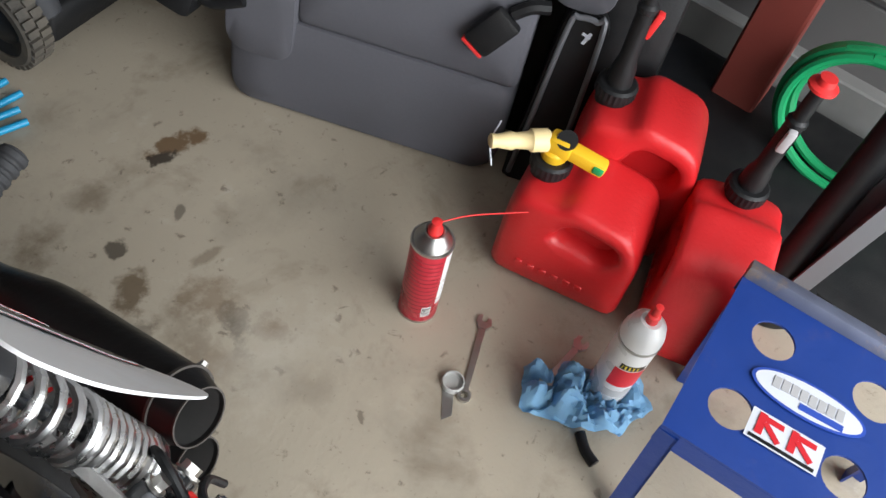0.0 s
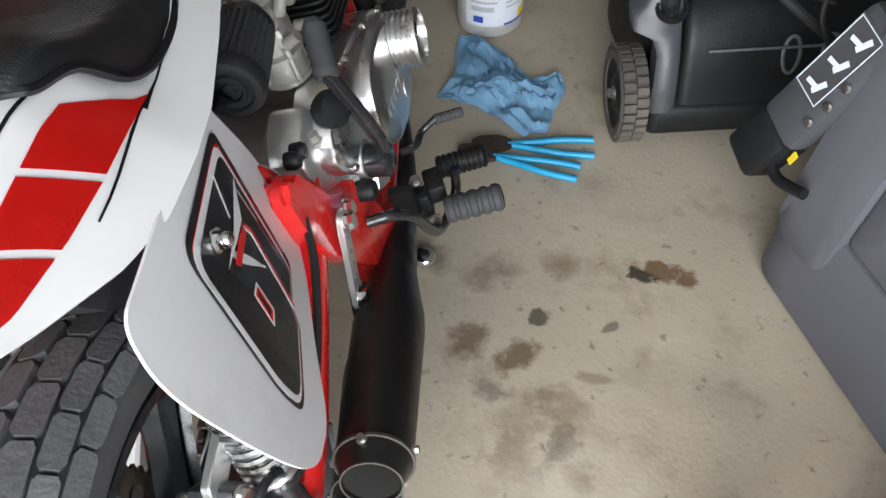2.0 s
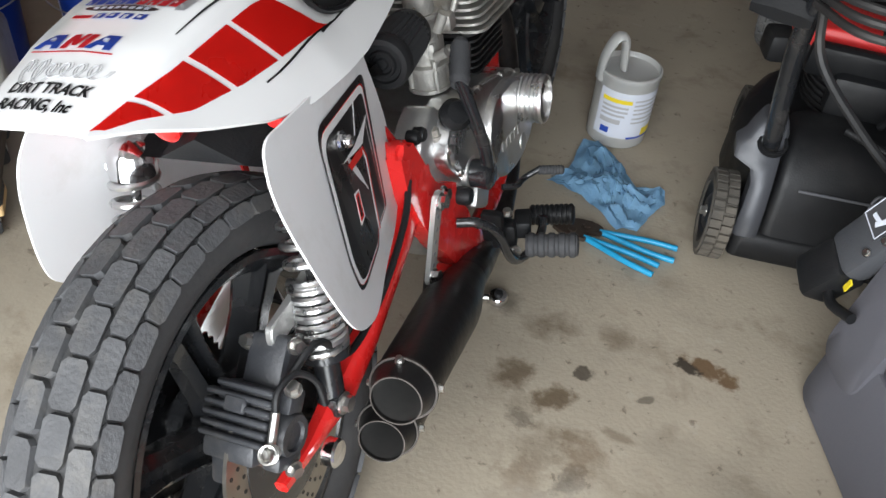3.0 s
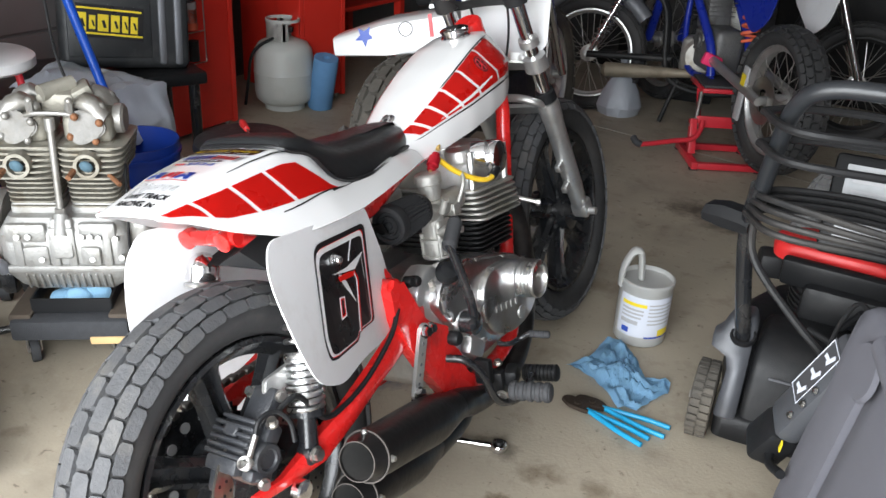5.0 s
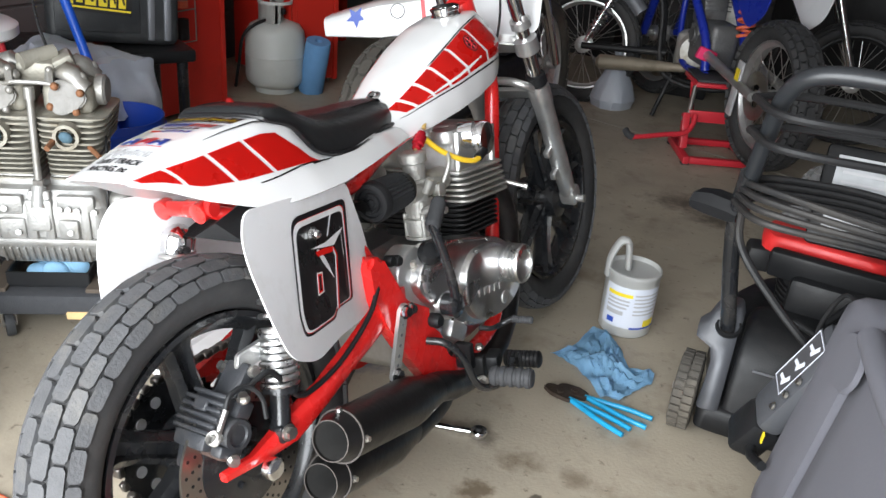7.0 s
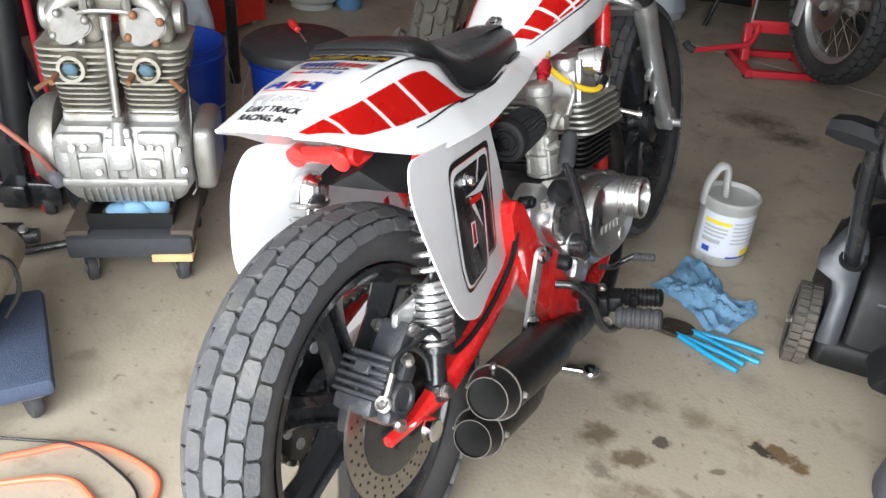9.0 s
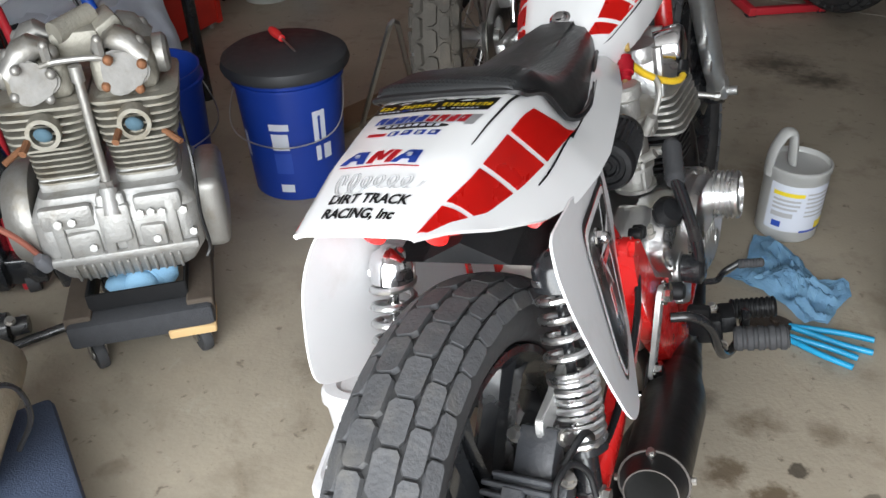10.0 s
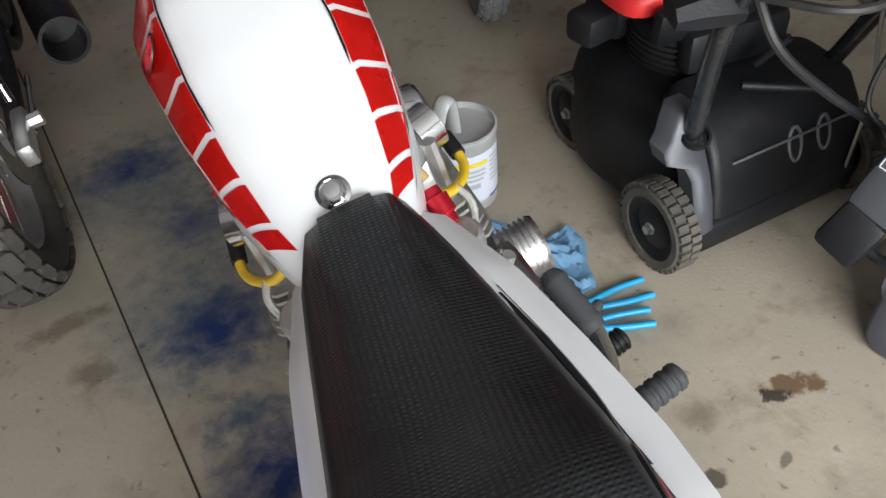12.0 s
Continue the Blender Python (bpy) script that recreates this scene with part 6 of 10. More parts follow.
cloth("shop_towel", "crumpled blue paper shop towel on the floor", [(0.118, 1.098), (0.16, 1.16), (0.165, 1.30), (0.20, 1.315), (0.27, 1.24), (0.33, 1.165), (0.40, 1.175), (0.405, 1.125), (0.375, 1.06), (0.36, 0.995), (0.315, 0.99), (0.27, 1.03), (0.20, 1.08)], 16, 0.05, 2.2, 13)
cloth("shop_rag", "crumpled light blue paper rag around a wrench", [(0.545, -0.140), (0.585, -0.118), (0.605, -0.105), (0.625, -0.135), (0.66, -0.165), (0.70, -0.235), (0.72, -0.27), (0.68, -0.315), (0.645, -0.30), (0.61, -0.29), (0.585, -0.255), (0.555, -0.20)], 16, 0.085, 7.7, 24, 0.8)
bm = B()
tube(bm, [(0.575, -0.24, 0.006), (0.555, -0.262, 0.006), (0.545, -0.285, 0.006)], 0.009, 5, 10)
single("screwdriver", bm, BLACK_PLASTIC, "black-handled tool sticking out under the rag", "tool")


JAW = mat("oily_brown_steel", (0.060, 0.044, 0.034), 0.5, 0.5, 0.4, 50, bump=0.4, bscale=200)


def pliers(label, m, spread):
    t = thing("pliers", label, "pliers", m)
    for sg in (1, -1):
        bm = B()
        tube(bm, [(0.075, 0, 0.008), (0.13, sg * spread * 0.5, 0.008), (0.19, sg * spread, 0.008), (0.25, sg * spread * 1.1, 0.008)], 0.0068, 6, 10)
        part("grip", bm, BLUE_GRIP, t, "blue dipped grip")
    bm = B()
    plate(bm, rounded([(0, -0.012), (0.03, -0.020), (0.07, -0.014), (0.085, -0.008), (0.085, 0.008), (0.06, 0.022), (0.02, 0.018), (0, 0.008)], 0.006, 3), 0.011, Matrix.Translation((0, 0, 0.003)), 0.002)
    lathe(bm, [(0.001, 0.011), (0.009, 0.011), (0.009, 0.018), (0.001, 0.019)], (0.045, 0, 0), (0.045, 0, 1), 14)
    part("jaw", bm, JAW, t, "dark oily brown jaws")
    return t


pliers("blue-handled slip-joint pliers with rusty jaws on concrete", pose(0.205, 0.965, 0, 0, 0, -2), 0.020)
pliers("blue-handled slip-joint pliers with rusty jaws on concrete", pose(0.178, 0.945, 0.002, 0, 0, -14), 0.016)
rt = thing("ratchet", "chrome ratchet wrench lying under the exhaust", "ratchet", pose(0.128, 0.665, 0.010, 0, 0, 200))
part("head", lathe(B(), [(0.001, -0.009), (0.019, -0.009), (0.021, -0.004), (0.021, 0.006), (0.018, 0.010), (0.008, 0.011), (0.008, 0.016), (0.001, 0.016)], seg=24), CHROME, rt)
part("handle", tube(B(), [(0.018, 0, 0), (0.06, 0, 0), (0.10, 0, 0), (0.15, 0, 0)], 0.0075, 4, 12), CHROME, rt)
part("selector", lathe(B(), [(0.006, 0.01), (0.010, 0.01), (0.008, 0.017), (0.001, 0.018)], seg=14), FIN_BLACK, rt)

# plastic jug
jg = thing("plastic_jug", "translucent white plastic jug with printed label and loop handle", "jug", pose(0.234, 1.385, 0, 0, 0, -62) @ Matrix.Diagonal((0.95, 0.95, 1.0, 1)))
part("jug_body", lathe(B(), [(0.001, 0.0), (0.074, 0.0), (0.080, 0.006), (0.081, 0.10), (0.0815, 0.185), (0.084, 0.188), (0.084, 0.200), (0.079, 0.202), (0.079, 0.192), (0.076, 0.188), (0.001, 0.186)], seg=40), CLEAR, jg)
for a0, a1, z0, z1, mt in ((-70, 70, 0.035, 0.165, LABEL), (-62, -5, 0.135, 0.146, PRINT_YELLOW), (28, 62, 0.040, 0.062, PRINT_YELLOW), (-2, 66, 0.034, 0.040, LABEL_BLUE), (-55, -38, 0.045, 0.062, LABEL_BLUE), (-60, -10, 0.120, 0.126, PRINT_GREY), (-60, -10, 0.108, 0.114, PRINT_GREY), (-60, -14, 0.096, 0.102, PRINT_GREY), (0, 62, 0.142, 0.147, PRINT_GREY), (0, 60, 0.130, 0.135, PRINT_GREY), (0, 62, 0.118, 0.123, PRINT_GREY), (0, 55, 0.106, 0.111, PRINT_GREY), (0, 62, 0.092, 0.097, PRINT_GREY), (0, 58, 0.080, 0.085, PRINT_GREY), (-60, -20, 0.075, 0.088, PRINT_GREY)):
    bm = B()
    o = 0.0818 if mt is LABEL else 0.0824
    n = max(3, int((a1 - a0) / 8))
    rows = [[bm.verts.new((o * math.cos(radians(a)), o * math.sin(radians(a)), z)) for a in np.linspace(a0, a1, n)] for z in (z0, z1)]
    for i in range(n - 1):
        bm.faces.new((rows[0][i], rows[0][i + 1], rows[1][i + 1], rows[1][i]))
    part("jug_label" if mt is LABEL else "label_print", bm, mt, jg)
bm = B()
hp = smooth_path([(0.0, -0.080, 0.17), (0.0, -0.078, 0.225), (0.0, -0.060, 0.272), (0.0, -0.043, 0.282), (0.0, -0.030, 0.268), (0.0, -0.020, 0.195)], 6)
rings = []
for i, p in enumerate(hp):
    d = (hp[min(i + 1, len(hp) - 1)] - hp[max(0, i - 1)]).normalized()
    s = Vector((1, 0, 0))
    u = d.cross(s)
    rings.append([p + s * 0.021 * math.cos(a) + u * 0.010 * math.sin(a) for a in np.linspace(0, 2 * math.pi, 10, endpoint=False)])
part("jug_handle", loft(bm, rings), CLEAR, jg)


# ---- fuel cans ----
def jerry(label, m, L, W, H, taper=0.0):
    """Fuel can > body, handle, cap; x along its length."""
    t = thing("fuel_can", label, "fuel can", m, "red fuel cans")
    sil = rounded([(-L * 0.50, 0.0), (L * 0.50, 0.0), (L * 0.49, H * 0.60), (L * 0.40, H * 0.87), (-L * 0.06, H * 0.94), (-L * 0.16, H * 0.875), (-L * 0.44, H * 0.86), (-L * 0.49, H * 0.66)], [0.022, 0.022, 0.03, 0.04, 0.02, 0.012, 0.02, 0.03], 6)
    grip_hole = rounded([(-L * 0.16, H * 0.56), (L * 0.24, H * 0.50), (L * 0.36, H * 0.64), (L * 0.29, H * 0.76), (-L * 0.02, H * 0.80)], 0.022, 5)
    cc0 = Vector((L * 0.10, H * 0.65))

    def reach(poly, a):
        """How far an outline lies from the grip's middle in direction a."""
        d, best = Vector((math.cos(a), math.sin(a))), 0.0
        for i, p in enumerate(poly):
            p, q = Vector(p) - cc0, Vector(poly[(i + 1) % len(poly)]) - cc0
            e = q - p
            den = d.x * e.y - d.y * e.x
            if abs(den) > 1e-9:
                k, u = (p.x * e.y - p.y * e.x) / den, (p.x * d.y - p.y * d.x) / den
                if k > best and -0.001 <= u <= 1.001:
                    best = k
        return best
    aa = np.linspace(0, 2 * math.pi, 72, endpoint=False)
    rs_, rd_ = [reach(sil, a) for a in aa], [reach(grip_hole, a) for a in aa]
    def can_ring(w, k, y): return [Vector((cc0.x + math.cos(a) * (rd_[i] * (1 - w) + rs_[i] * w) * k, y, cc0.y + math.sin(a) * (rd_[i] * (1 - w) + rs_[i] * w) * k)) for i, a in enumerate(aa)]
    half = [(0.0, 0.03, W / 2 - 0.040), (0.0, 0.86, W / 2 - 0.038), (0.0, 0.97, W / 2 - 0.014), (0.06, 1.0, W / 2 - 0.004), (0.14, 1.0, W / 2 - 0.0005), (0.50, 1.0, W / 2), (0.84, 1.0, W / 2 - 0.003), (0.93, 1.0, W / 2 - 0.011), (0.98, 1.0, W / 2 - 0.024), (1.0, 1.0, W / 2 - 0.042)]
    part("can_body", loft(B(), [can_ring(w, k, -y) for w, k, y in half] + [can_ring(w, k, y) for w, k, y in half[::-1]]), JERRY, t, "", 60)
    for sg in (1, -1):
        for k in range(6):
            bm = B()
            box(bm, (L * 0.055, 0.004, H * 0.045), (-L * 0.27 + k * L * 0.09, sg * (W / 2 + 0.0005), H * 0.24), (0, 0, 0), 0.0015, 1)
            part("embossed_mark", bm, JERRY, t)
    m, _ = span((-L * 0.33, 0, H * 0.87), (-L * 0.33, 0, H * 2))
    rings = []
    for r, h in ((0.028, -0.01), (0.030, 0.008), (0.034, 0.010), (0.034, 0.028), (0.030, 0.032), (0.002, 0.033)):
        rings.append([m @ Vector(((r + (0.0012 if i % 2 and r > 0.031 else 0.0)) * math.cos(2 * math.pi * i / 48), (r + (0.0012 if i % 2 and r > 0.031 else 0.0)) * math.sin(2 * math.pi * i / 48), h)) for i in range(48)])
    part("cap_ring", loft(B(), rings), BLACK_PLASTIC, t, "", 20)
    return t


A = jerry("red plastic fuel can with yellow and cream spout", pose(0.835, -0.040, 0, 0, 0, 282), 0.245, 0.155, 0.248)
c = Vector((-0.245 * 0.33, 0, 0.248 * 0.89 + 0.026))
bm = B()
lathe(bm, [(0.02, 0), (0.022, 0.004), (0.022, 0.018), (0.018, 0.022), (0.001, 0.022)], c, c + Vector((0, 0, 1)), 20)
box(bm, (0.10, 0.026, 0.026), c + Vector((0.035, 0.0, 0.026)), (0, 8, 0), 0.006)
box(bm, (0.042, 0.034, 0.036), c + Vector((0.005, 0.0, 0.030)), (0, 0, 0), 0.008)
sp = part("spout_valve", bm, YELLOW_P, A, "yellow spout valve")
part("spout_tip", lathe(B(), [(0.016, 0), (0.019, 0.004), (0.019, 0.03), (0.015, 0.034), (0.013, 0.055), (0.015, 0.062), (0.011, 0.085), (0.012, 0.095), (0.008, 0.098), (0.001, 0.098)], c + Vector((-0.015, 0, 0.030)), c + Vector((-0.105, -0.060, 0.030)), 22), CREAM, A, "cream spout tip")
part("valve_button", box(B(), (0.018, 0.020, 0.014), c + Vector((0.074, -0.006, 0.022)), (0, 8, 0), 0.003), mat("green_button", (0.01, 0.32, 0.10), 0.4), A)
bm = B()
lathe(bm, [(0.001, 0), (0.017, 0), (0.017, 0.002), (0.001, 0.002)], c + Vector((0.012, -0.004, 0.048)), c + Vector((0.012, -0.02, 0.08)), 20)
part("warning_disc", bm, BLACK_VINYL, A)
part("tether", tube(B(), [c + Vector((-0.095, -0.012, 0.038)), c + Vector((-0.10, -0.025, 0.0)), c + Vector((-0.085, -0.04, -0.035))], 0.0014, 5, 6), LABEL, A)


def black_spout(can, L, H, tip):
    c = Vector((-L * 0.33, 0, H * 0.89 + 0.024))
    part("spout", lathe(B(), [(0.022, 0), (0.020, 0.03), (0.015, 0.05), (0.0145, 0.14), (0.0165, 0.142), (0.0165, 0.15), (0.012, 0.155), (0.011, 0.215), (0.001, 0.216)], c, c + Vector(tip), 20), BLACK_PLASTIC, can, "black pouring spout")
    e = c + Vector(tip).normalized() * 0.212
    part("spout_cap", lathe(B(), [(0.001, 0), (0.014, 0.0), (0.022, 0.003), (0.022, 0.008), (0.014, 0.012), (0.013, 0.022), (0.001, 0.023)], e, e + Vector(tip), 20), RED_CAP, can, "red spout cap")
    f = c + Vector(tip).normalized() * 0.12
    part("spout_lever", box(B(), (0.012, 0.014, 0.05), f + Vector((0.018, 0, 0)), (0, 12, 0), 0.003), RED_CAP if H > 0.3 else PRINT_GREY, can)


Bc = jerry("tall red plastic fuel can with black spout", pose(0.985, -0.045, 0, 0, 0, 288), 0.225, 0.15, 0.335)
black_spout(Bc, 0.225, 0.335, (-0.02, 0.02, 1))
Cc = jerry("red plastic fuel can with black spout and red cap", pose(0.900, -0.255, 0, 0, 0, 195), 0.24, 0.15, 0.275)
black_spout(Cc, 0.24, 0.275, (0.0, 0.03, 1))

# ---- blue work stand ----
st = thing("work_stand", "chipped blue steel motorcycle work stand with round holes and stickers", "stand", pose(0.655, -0.488, 0, 0, 0, 3))
TOPZ, SW, SL = 0.290, 0.298, 0.36
holes = [(0.062, 0.105, 0.031), (-0.073, 0.116, 0.030), (-0.070, -0.040, 0.030), (0.062, -0.043, 0.031), (0.0, -0.13, 0.03)]
bm = B()
outer = [(-SW / 2, -SL / 2), (SW / 2, -SL / 2), (SW / 2, SL / 2), (-SW / 2, SL / 2)]
lo_v = [bm.verts.new((x, y, TOPZ)) for x, y in outer]
es = [bm.edges.new((lo_v[i], lo_v[(i + 1) % 4])) for i in range(4)]
for hx, hy, hr in holes:
    ring = [bm.verts.new((hx + hr * math.cos(a), hy + hr * math.sin(a), TOPZ)) for a in np.linspace(0, 2 * math.pi, 24, endpoint=False)]
    es += [bm.edges.new((ring[i], ring[(i + 1) % 24])) for i in range(24)]
bmesh.ops.triangle_fill(bm, use_beauty=True, edges=es)
bmesh.ops.solidify(bm, geom=bm.faces[:], thickness=0.004)
part("top_plate", bm, BLUE_PAINT, st, "blue steel top with round holes", 0)
bm = B()
box(bm, (0.03, SL, 0.022), (SW / 2 + 0.002, 0, TOPZ + 0.004), (0, 20, 0), 0.004)
part("rim", bm, mat("worn_blue_edge", (0.16, 0.18, 0.26), 0.5, 0.3, 0.3, 20, dirt=(0.45, 0.30, 0.15), dirt_amount=0.8, dirt_scale=14), st, "edge worn to bare rusty metal")
for sx in (1, -1):
    bm = B()
    box(bm, (0.004, SL, 0.04), (sx * (SW / 2 - 0.002), 0, TOPZ - 0.024), (0, 0, 0), 0.001, 1)
    part("side_flange", bm, BLUE_PAINT, st)
    for sy in (1, -1):
        bm = B()
        a, b2 = Vector((sx * (SW / 2 - 0.012), sy * (SL / 2 - 0.015), TOPZ - 0.01)), Vector((sx * (SW / 2 - 0.01), sy * (SL / 2 - 0.03), 0.0))
        m, l = span(b2, a)
        box(bm, (0.028, 0.004, l), (0, 0.012, l / 2))
        box(bm, (0.004, 0.028, l), (0.012, 0, l / 2))
        bm.transform(m)
        part("leg", bm, BLUE_PAINT, st)
for (cx, cy, rx, ry, rot, mt, lift) in ((0.0, 0.034, 0.079, 0.029, -86, LABEL_BLUE, 0.001), (0.0, 0.034, 0.074, 0.025, -86, LABEL, 0.0016)):
    bm = B()
    plate(bm, [(rx * math.cos(a), ry * math.sin(a)) for a in np.linspace(0, 2 * math.pi, 32, endpoint=False)], 0.0005, pose(cx, cy, TOPZ + 0.002 + lift, 0, 0, rot))
    part("sticker", bm, mt, st, "oval sponsor sticker")
bm = B()
for k in range(8):
    box(bm, (0.010, 0.018, 0.0006), (-0.045 + 0.0125 * k, 0.001 * math.sin(k) + 0.003, 0), (0, 0, 0))
bm.transform(pose(0.0, 0.034, TOPZ + 0.0048, 0, 0, -86))
each("sticker_print", bm, PRINT_GREY, st)
bm = B()
box(bm, (0.06, 0.010, 0.0006), (0.02, -0.014, 0))
bm.transform(pose(0.0, 0.034, TOPZ + 0.0046, 0, 0, -86))
part("sticker_print", bm, LABEL_BLUE, st)
bm = B()
box(bm, (0.098, 0.046, 0.0005), (0, 0, 0))
bm.transform(pose(-0.073, 0.042, TOPZ + 0.0032, 0, 0, -88))
part("sticker", bm, LABEL, st, "white sticker with red letters shape")
bm = B()
for k in (-1, 1):
    box(bm, (0.034, 0.008, 0.0006), (k * 0.022, 0.014, 0))
    box(bm, (0.010, 0.032, 0.0006), (k * 0.022 - 0.012, 0.004, 0.0003))
    box(bm, (0.030, 0.008, 0.0006), (k * 0.022 + 0.004, -0.002, 0.0006), (0, 0, -40))
bm.transform(pose(-0.073, 0.042, TOPZ + 0.0042, 0, 0, -88))
part("sticker_print", bm, PRINT_RED, st)
bm = B()
box(bm, (0.088, 0.005, 0.0006), (0, -0.0185, 0))
bm.transform(pose(-0.073, 0.042, TOPZ + 0.0042, 0, 0, -88))
part("sticker_print", bm, BLACK_VINYL, st)

# ---- removed car seat leaning on its lower edge ----
cs = thing("car_seat", "grey cloth car rear seat back standing on the floor", "car seat", pose(0.725, 0.685, 0, 0, 0, -69.3) @ pose(0, 0, 0, -8, 0, 0))


def cushion(name, x0, x1, z0, z1, y0, y1, r, mt, label=""):
    """A padded block in seat coordinates: x along, z up, y depth, front at y0."""
    bm = B()
    rings = []
    for y, f in ((y1, 1.0), (y0 + r, 1.0), (y0 + r * 0.35, 0.985), (y0, 0.94), (y0 - 0.004, 0.7), (y0 - 0.006, 0.3), (y0 - 0.006, 0.02)):
        cx, cz = (x0 + x1) / 2, (z0 + z1) / 2
        ol = rounded([(x0, z0), (x1, z0), (x1, z1), (x0, z1)], r, 5)
        rings.append([Vector((cx + (x - cx) * f, y, cz + (z - cz) * f)) for x, z in ol])
    loft(bm, rings)
    return part(name, bm, mt, cs, label, 60)


cushion("lower_cushion", 0.0, 0.545, 0.0, 0.206, 0.0, 0.13, 0.045, SEAT_CLOTH, "grey cloth lower cushion")
cushion("side_bolster", 0.0, 0.137, 0.10, 0.63, -0.010, 0.13, 0.05, SEAT_CLOTH, "padded grey side bolster")
cushion("back_cushion", 0.130, 0.545, 0.198, 0.63, 0.000, 0.13, 0.018, SEAT_CLOTH)
cushion("centre_cushion", 0.552, 0.66, 0.37, 0.66, 0.012, 0.13, 0.04, SEAT_CLOTH)
bm = B()
plate(bm, rounded([(0.562, 0.0), (0.668, 0.0), (0.664, 0.36), (0.645, 0.385), (0.60, 0.385), (0.588, 0.36), (0.575, 0.16)], 0.015, 4), 0.10, Matrix(((1, 0, 0, 0), (0, 0, 1, 0.012), (0, 1, 0, 0), (0, 0, 0, 1))), 0.004)
tp = part("trim_panel", bm, BLACK_PLASTIC, cs, "black moulded side trim with a white mark")
bm = B()
tube(bm, [(0.575, 0.006, 0.02), (0.585, 0.004, 0.16), (0.597, 0.004, 0.352), (0.610, 0.004, 0.372), (0.640, 0.004, 0.372), (0.654, 0.004, 0.35), (0.657, 0.004, 0.02)], 0.005, 4, 8)
part("raised_rim", bm, GREY_PART, tp)
bm = B()
box(bm, (0.006, 0.001, 0.024), (0.632, 0.0105, 0.335), (0, 20, 0))
box(bm, (0.016, 0.001, 0.005), (0.630, 0.0100, 0.340), (0, 20, 0))
part("white_mark", bm, LABEL, tp)
part("clip", box(B(), (0.02, 0.02, 0.06), (0.622, 0.004, 0.11), (0, 5, 0), 0.005), BLACK_PLASTIC, tp)
bm = B()
box(bm, (0.68, 0.03, 0.62), (0.34, 0.145, 0.325), (0, 0, 0), 0.01)
box(bm, (0.14, 0.11, 0.50), (0.70, 0.09, 0.28), (0, 0, 0), 0.02)
part("back_shell", bm, BLACK_PLASTIC, cs, "black plastic seat shell")
bm = B()
box(bm, (0.055, 0.022, 0.085), (0.480, -0.022, 0.315), (0, 35, 0), 0.008)
bk = part("belt_buckle", bm, BLACK_PLASTIC, cs, "black belt buckle with red button")
part("button", box(B(), (0.046, 0.012, 0.006), (0.453, -0.024, 0.278), (0, 35, 0), 0.001), RED_CAP, bk)
bm = B()
tube(bm, [(0.505, -0.012, 0.352), (0.53, -0.008, 0.37), (0.56, 0.0, 0.375)], 0.012, 4, 8)
part("belt_webbing", bm, BLACK_PLASTIC, cs)
bm = B()
tube(bm, [(0.16, -0.02, 0.61), (0.30, -0.03, 0.60), (0.45, -0.028, 0.585), (0.50, -0.022, 0.58)], 0.022, 5, 12)
part("fold_strap", bm, SEAT_CLOTH, cs)
bm = B()
lathe(bm, [(0.001, 0), (0.05, 0), (0.055, 0.004), (0.05, 0.012), (0.001, 0.012)], (0.135, -0.014, 0.545), (0.135, -1, 0.55), 24)
part("headrest_socket", bm, SEAT_CLOTH, cs)
# hinge cover with instruction label
HM = pose(-0.028, -0.022, 0.40, -12, 12, 0)


def hinge_box(size, at, rot=(0, 0, 0), bevel=0.0, bm=None):
    b2 = B()
    box(b2, size, at, rot, bevel)
    b2.transform(HM)
    return b2


hg = part("hinge_cover", hinge_box((0.095, 0.055, 0.25), (0, 0.02, 0), (0, 0, 0), 0.018), mat("slate_plastic", (0.060, 0.063, 0.070), 0.5, 0, 0.12, 12, bump=0.15, bscale=220), cs, "dark grey hinge cover with pictogram label")
part("label_plate", hinge_box((0.062, 0.0015, 0.145), (-0.008, -0.0085, 0.030)), mat("dark_label", (0.06, 0.06, 0.065), 0.4), hg)
for dx in (-0.028, 0.028):
    part("label_line", hinge_box((0.0015, 0.001, 0.138), (-0.008 + dx, -0.0100, 0.030)), LABEL, hg)
for dz in (-0.068, 0.068):
    part("label_line", hinge_box((0.0575, 0.001, 0.0015), (-0.008, -0.0100, 0.030 + dz)), LABEL, hg)
for k in range(3):
    part("pictogram", hinge_box((0.009, 0.001, 0.028), (0.002, -0.0100, -0.015 + 0.045 * k), (0, 20, 0)), LABEL, hg)
    part("pictogram", hinge_box((0.026, 0.001, 0.008), (-0.010, -0.0104, -0.020 + 0.045 * k), (0, -10, 0)), LABEL, hg)
part("latch", hinge_box((0.085, 0.07, 0.10), (-0.005, 0.025, -0.165), (0, 6, 0), 0.015), BLACK_PLASTIC, cs, "black seat latch")
part("latch_arm", tube(B(), [(-0.055, 0.0, 0.28), (-0.05, -0.03, 0.235), (-0.01, -0.04, 0.215), (0.05, -0.035, 0.235)], 0.010, 5, 10), BLACK_PLASTIC, cs)
part("hinge_cap", hinge_box((0.06, 0.06, 0.07), (0.05, 0.02, 0.15), (0, -30, 0), 0.02), BLACK_PLASTIC, cs)
part("latch_rod", tube(B(), [(-0.02, -0.012, 0.34), (-0.045, -0.03, 0.24)], 0.012, smooth=False), FIN_BLACK, cs)
for x, z in ((0.034, 0.02), (0.036, -0.02), (0.034, -0.06)):
    bm = B()
    bolt(bm, (x, -0.008, z), (0, -1, 0), 0.006, 0.006)
    bm.transform(HM)
    part("hinge_bolt", bm, STEEL, cs)
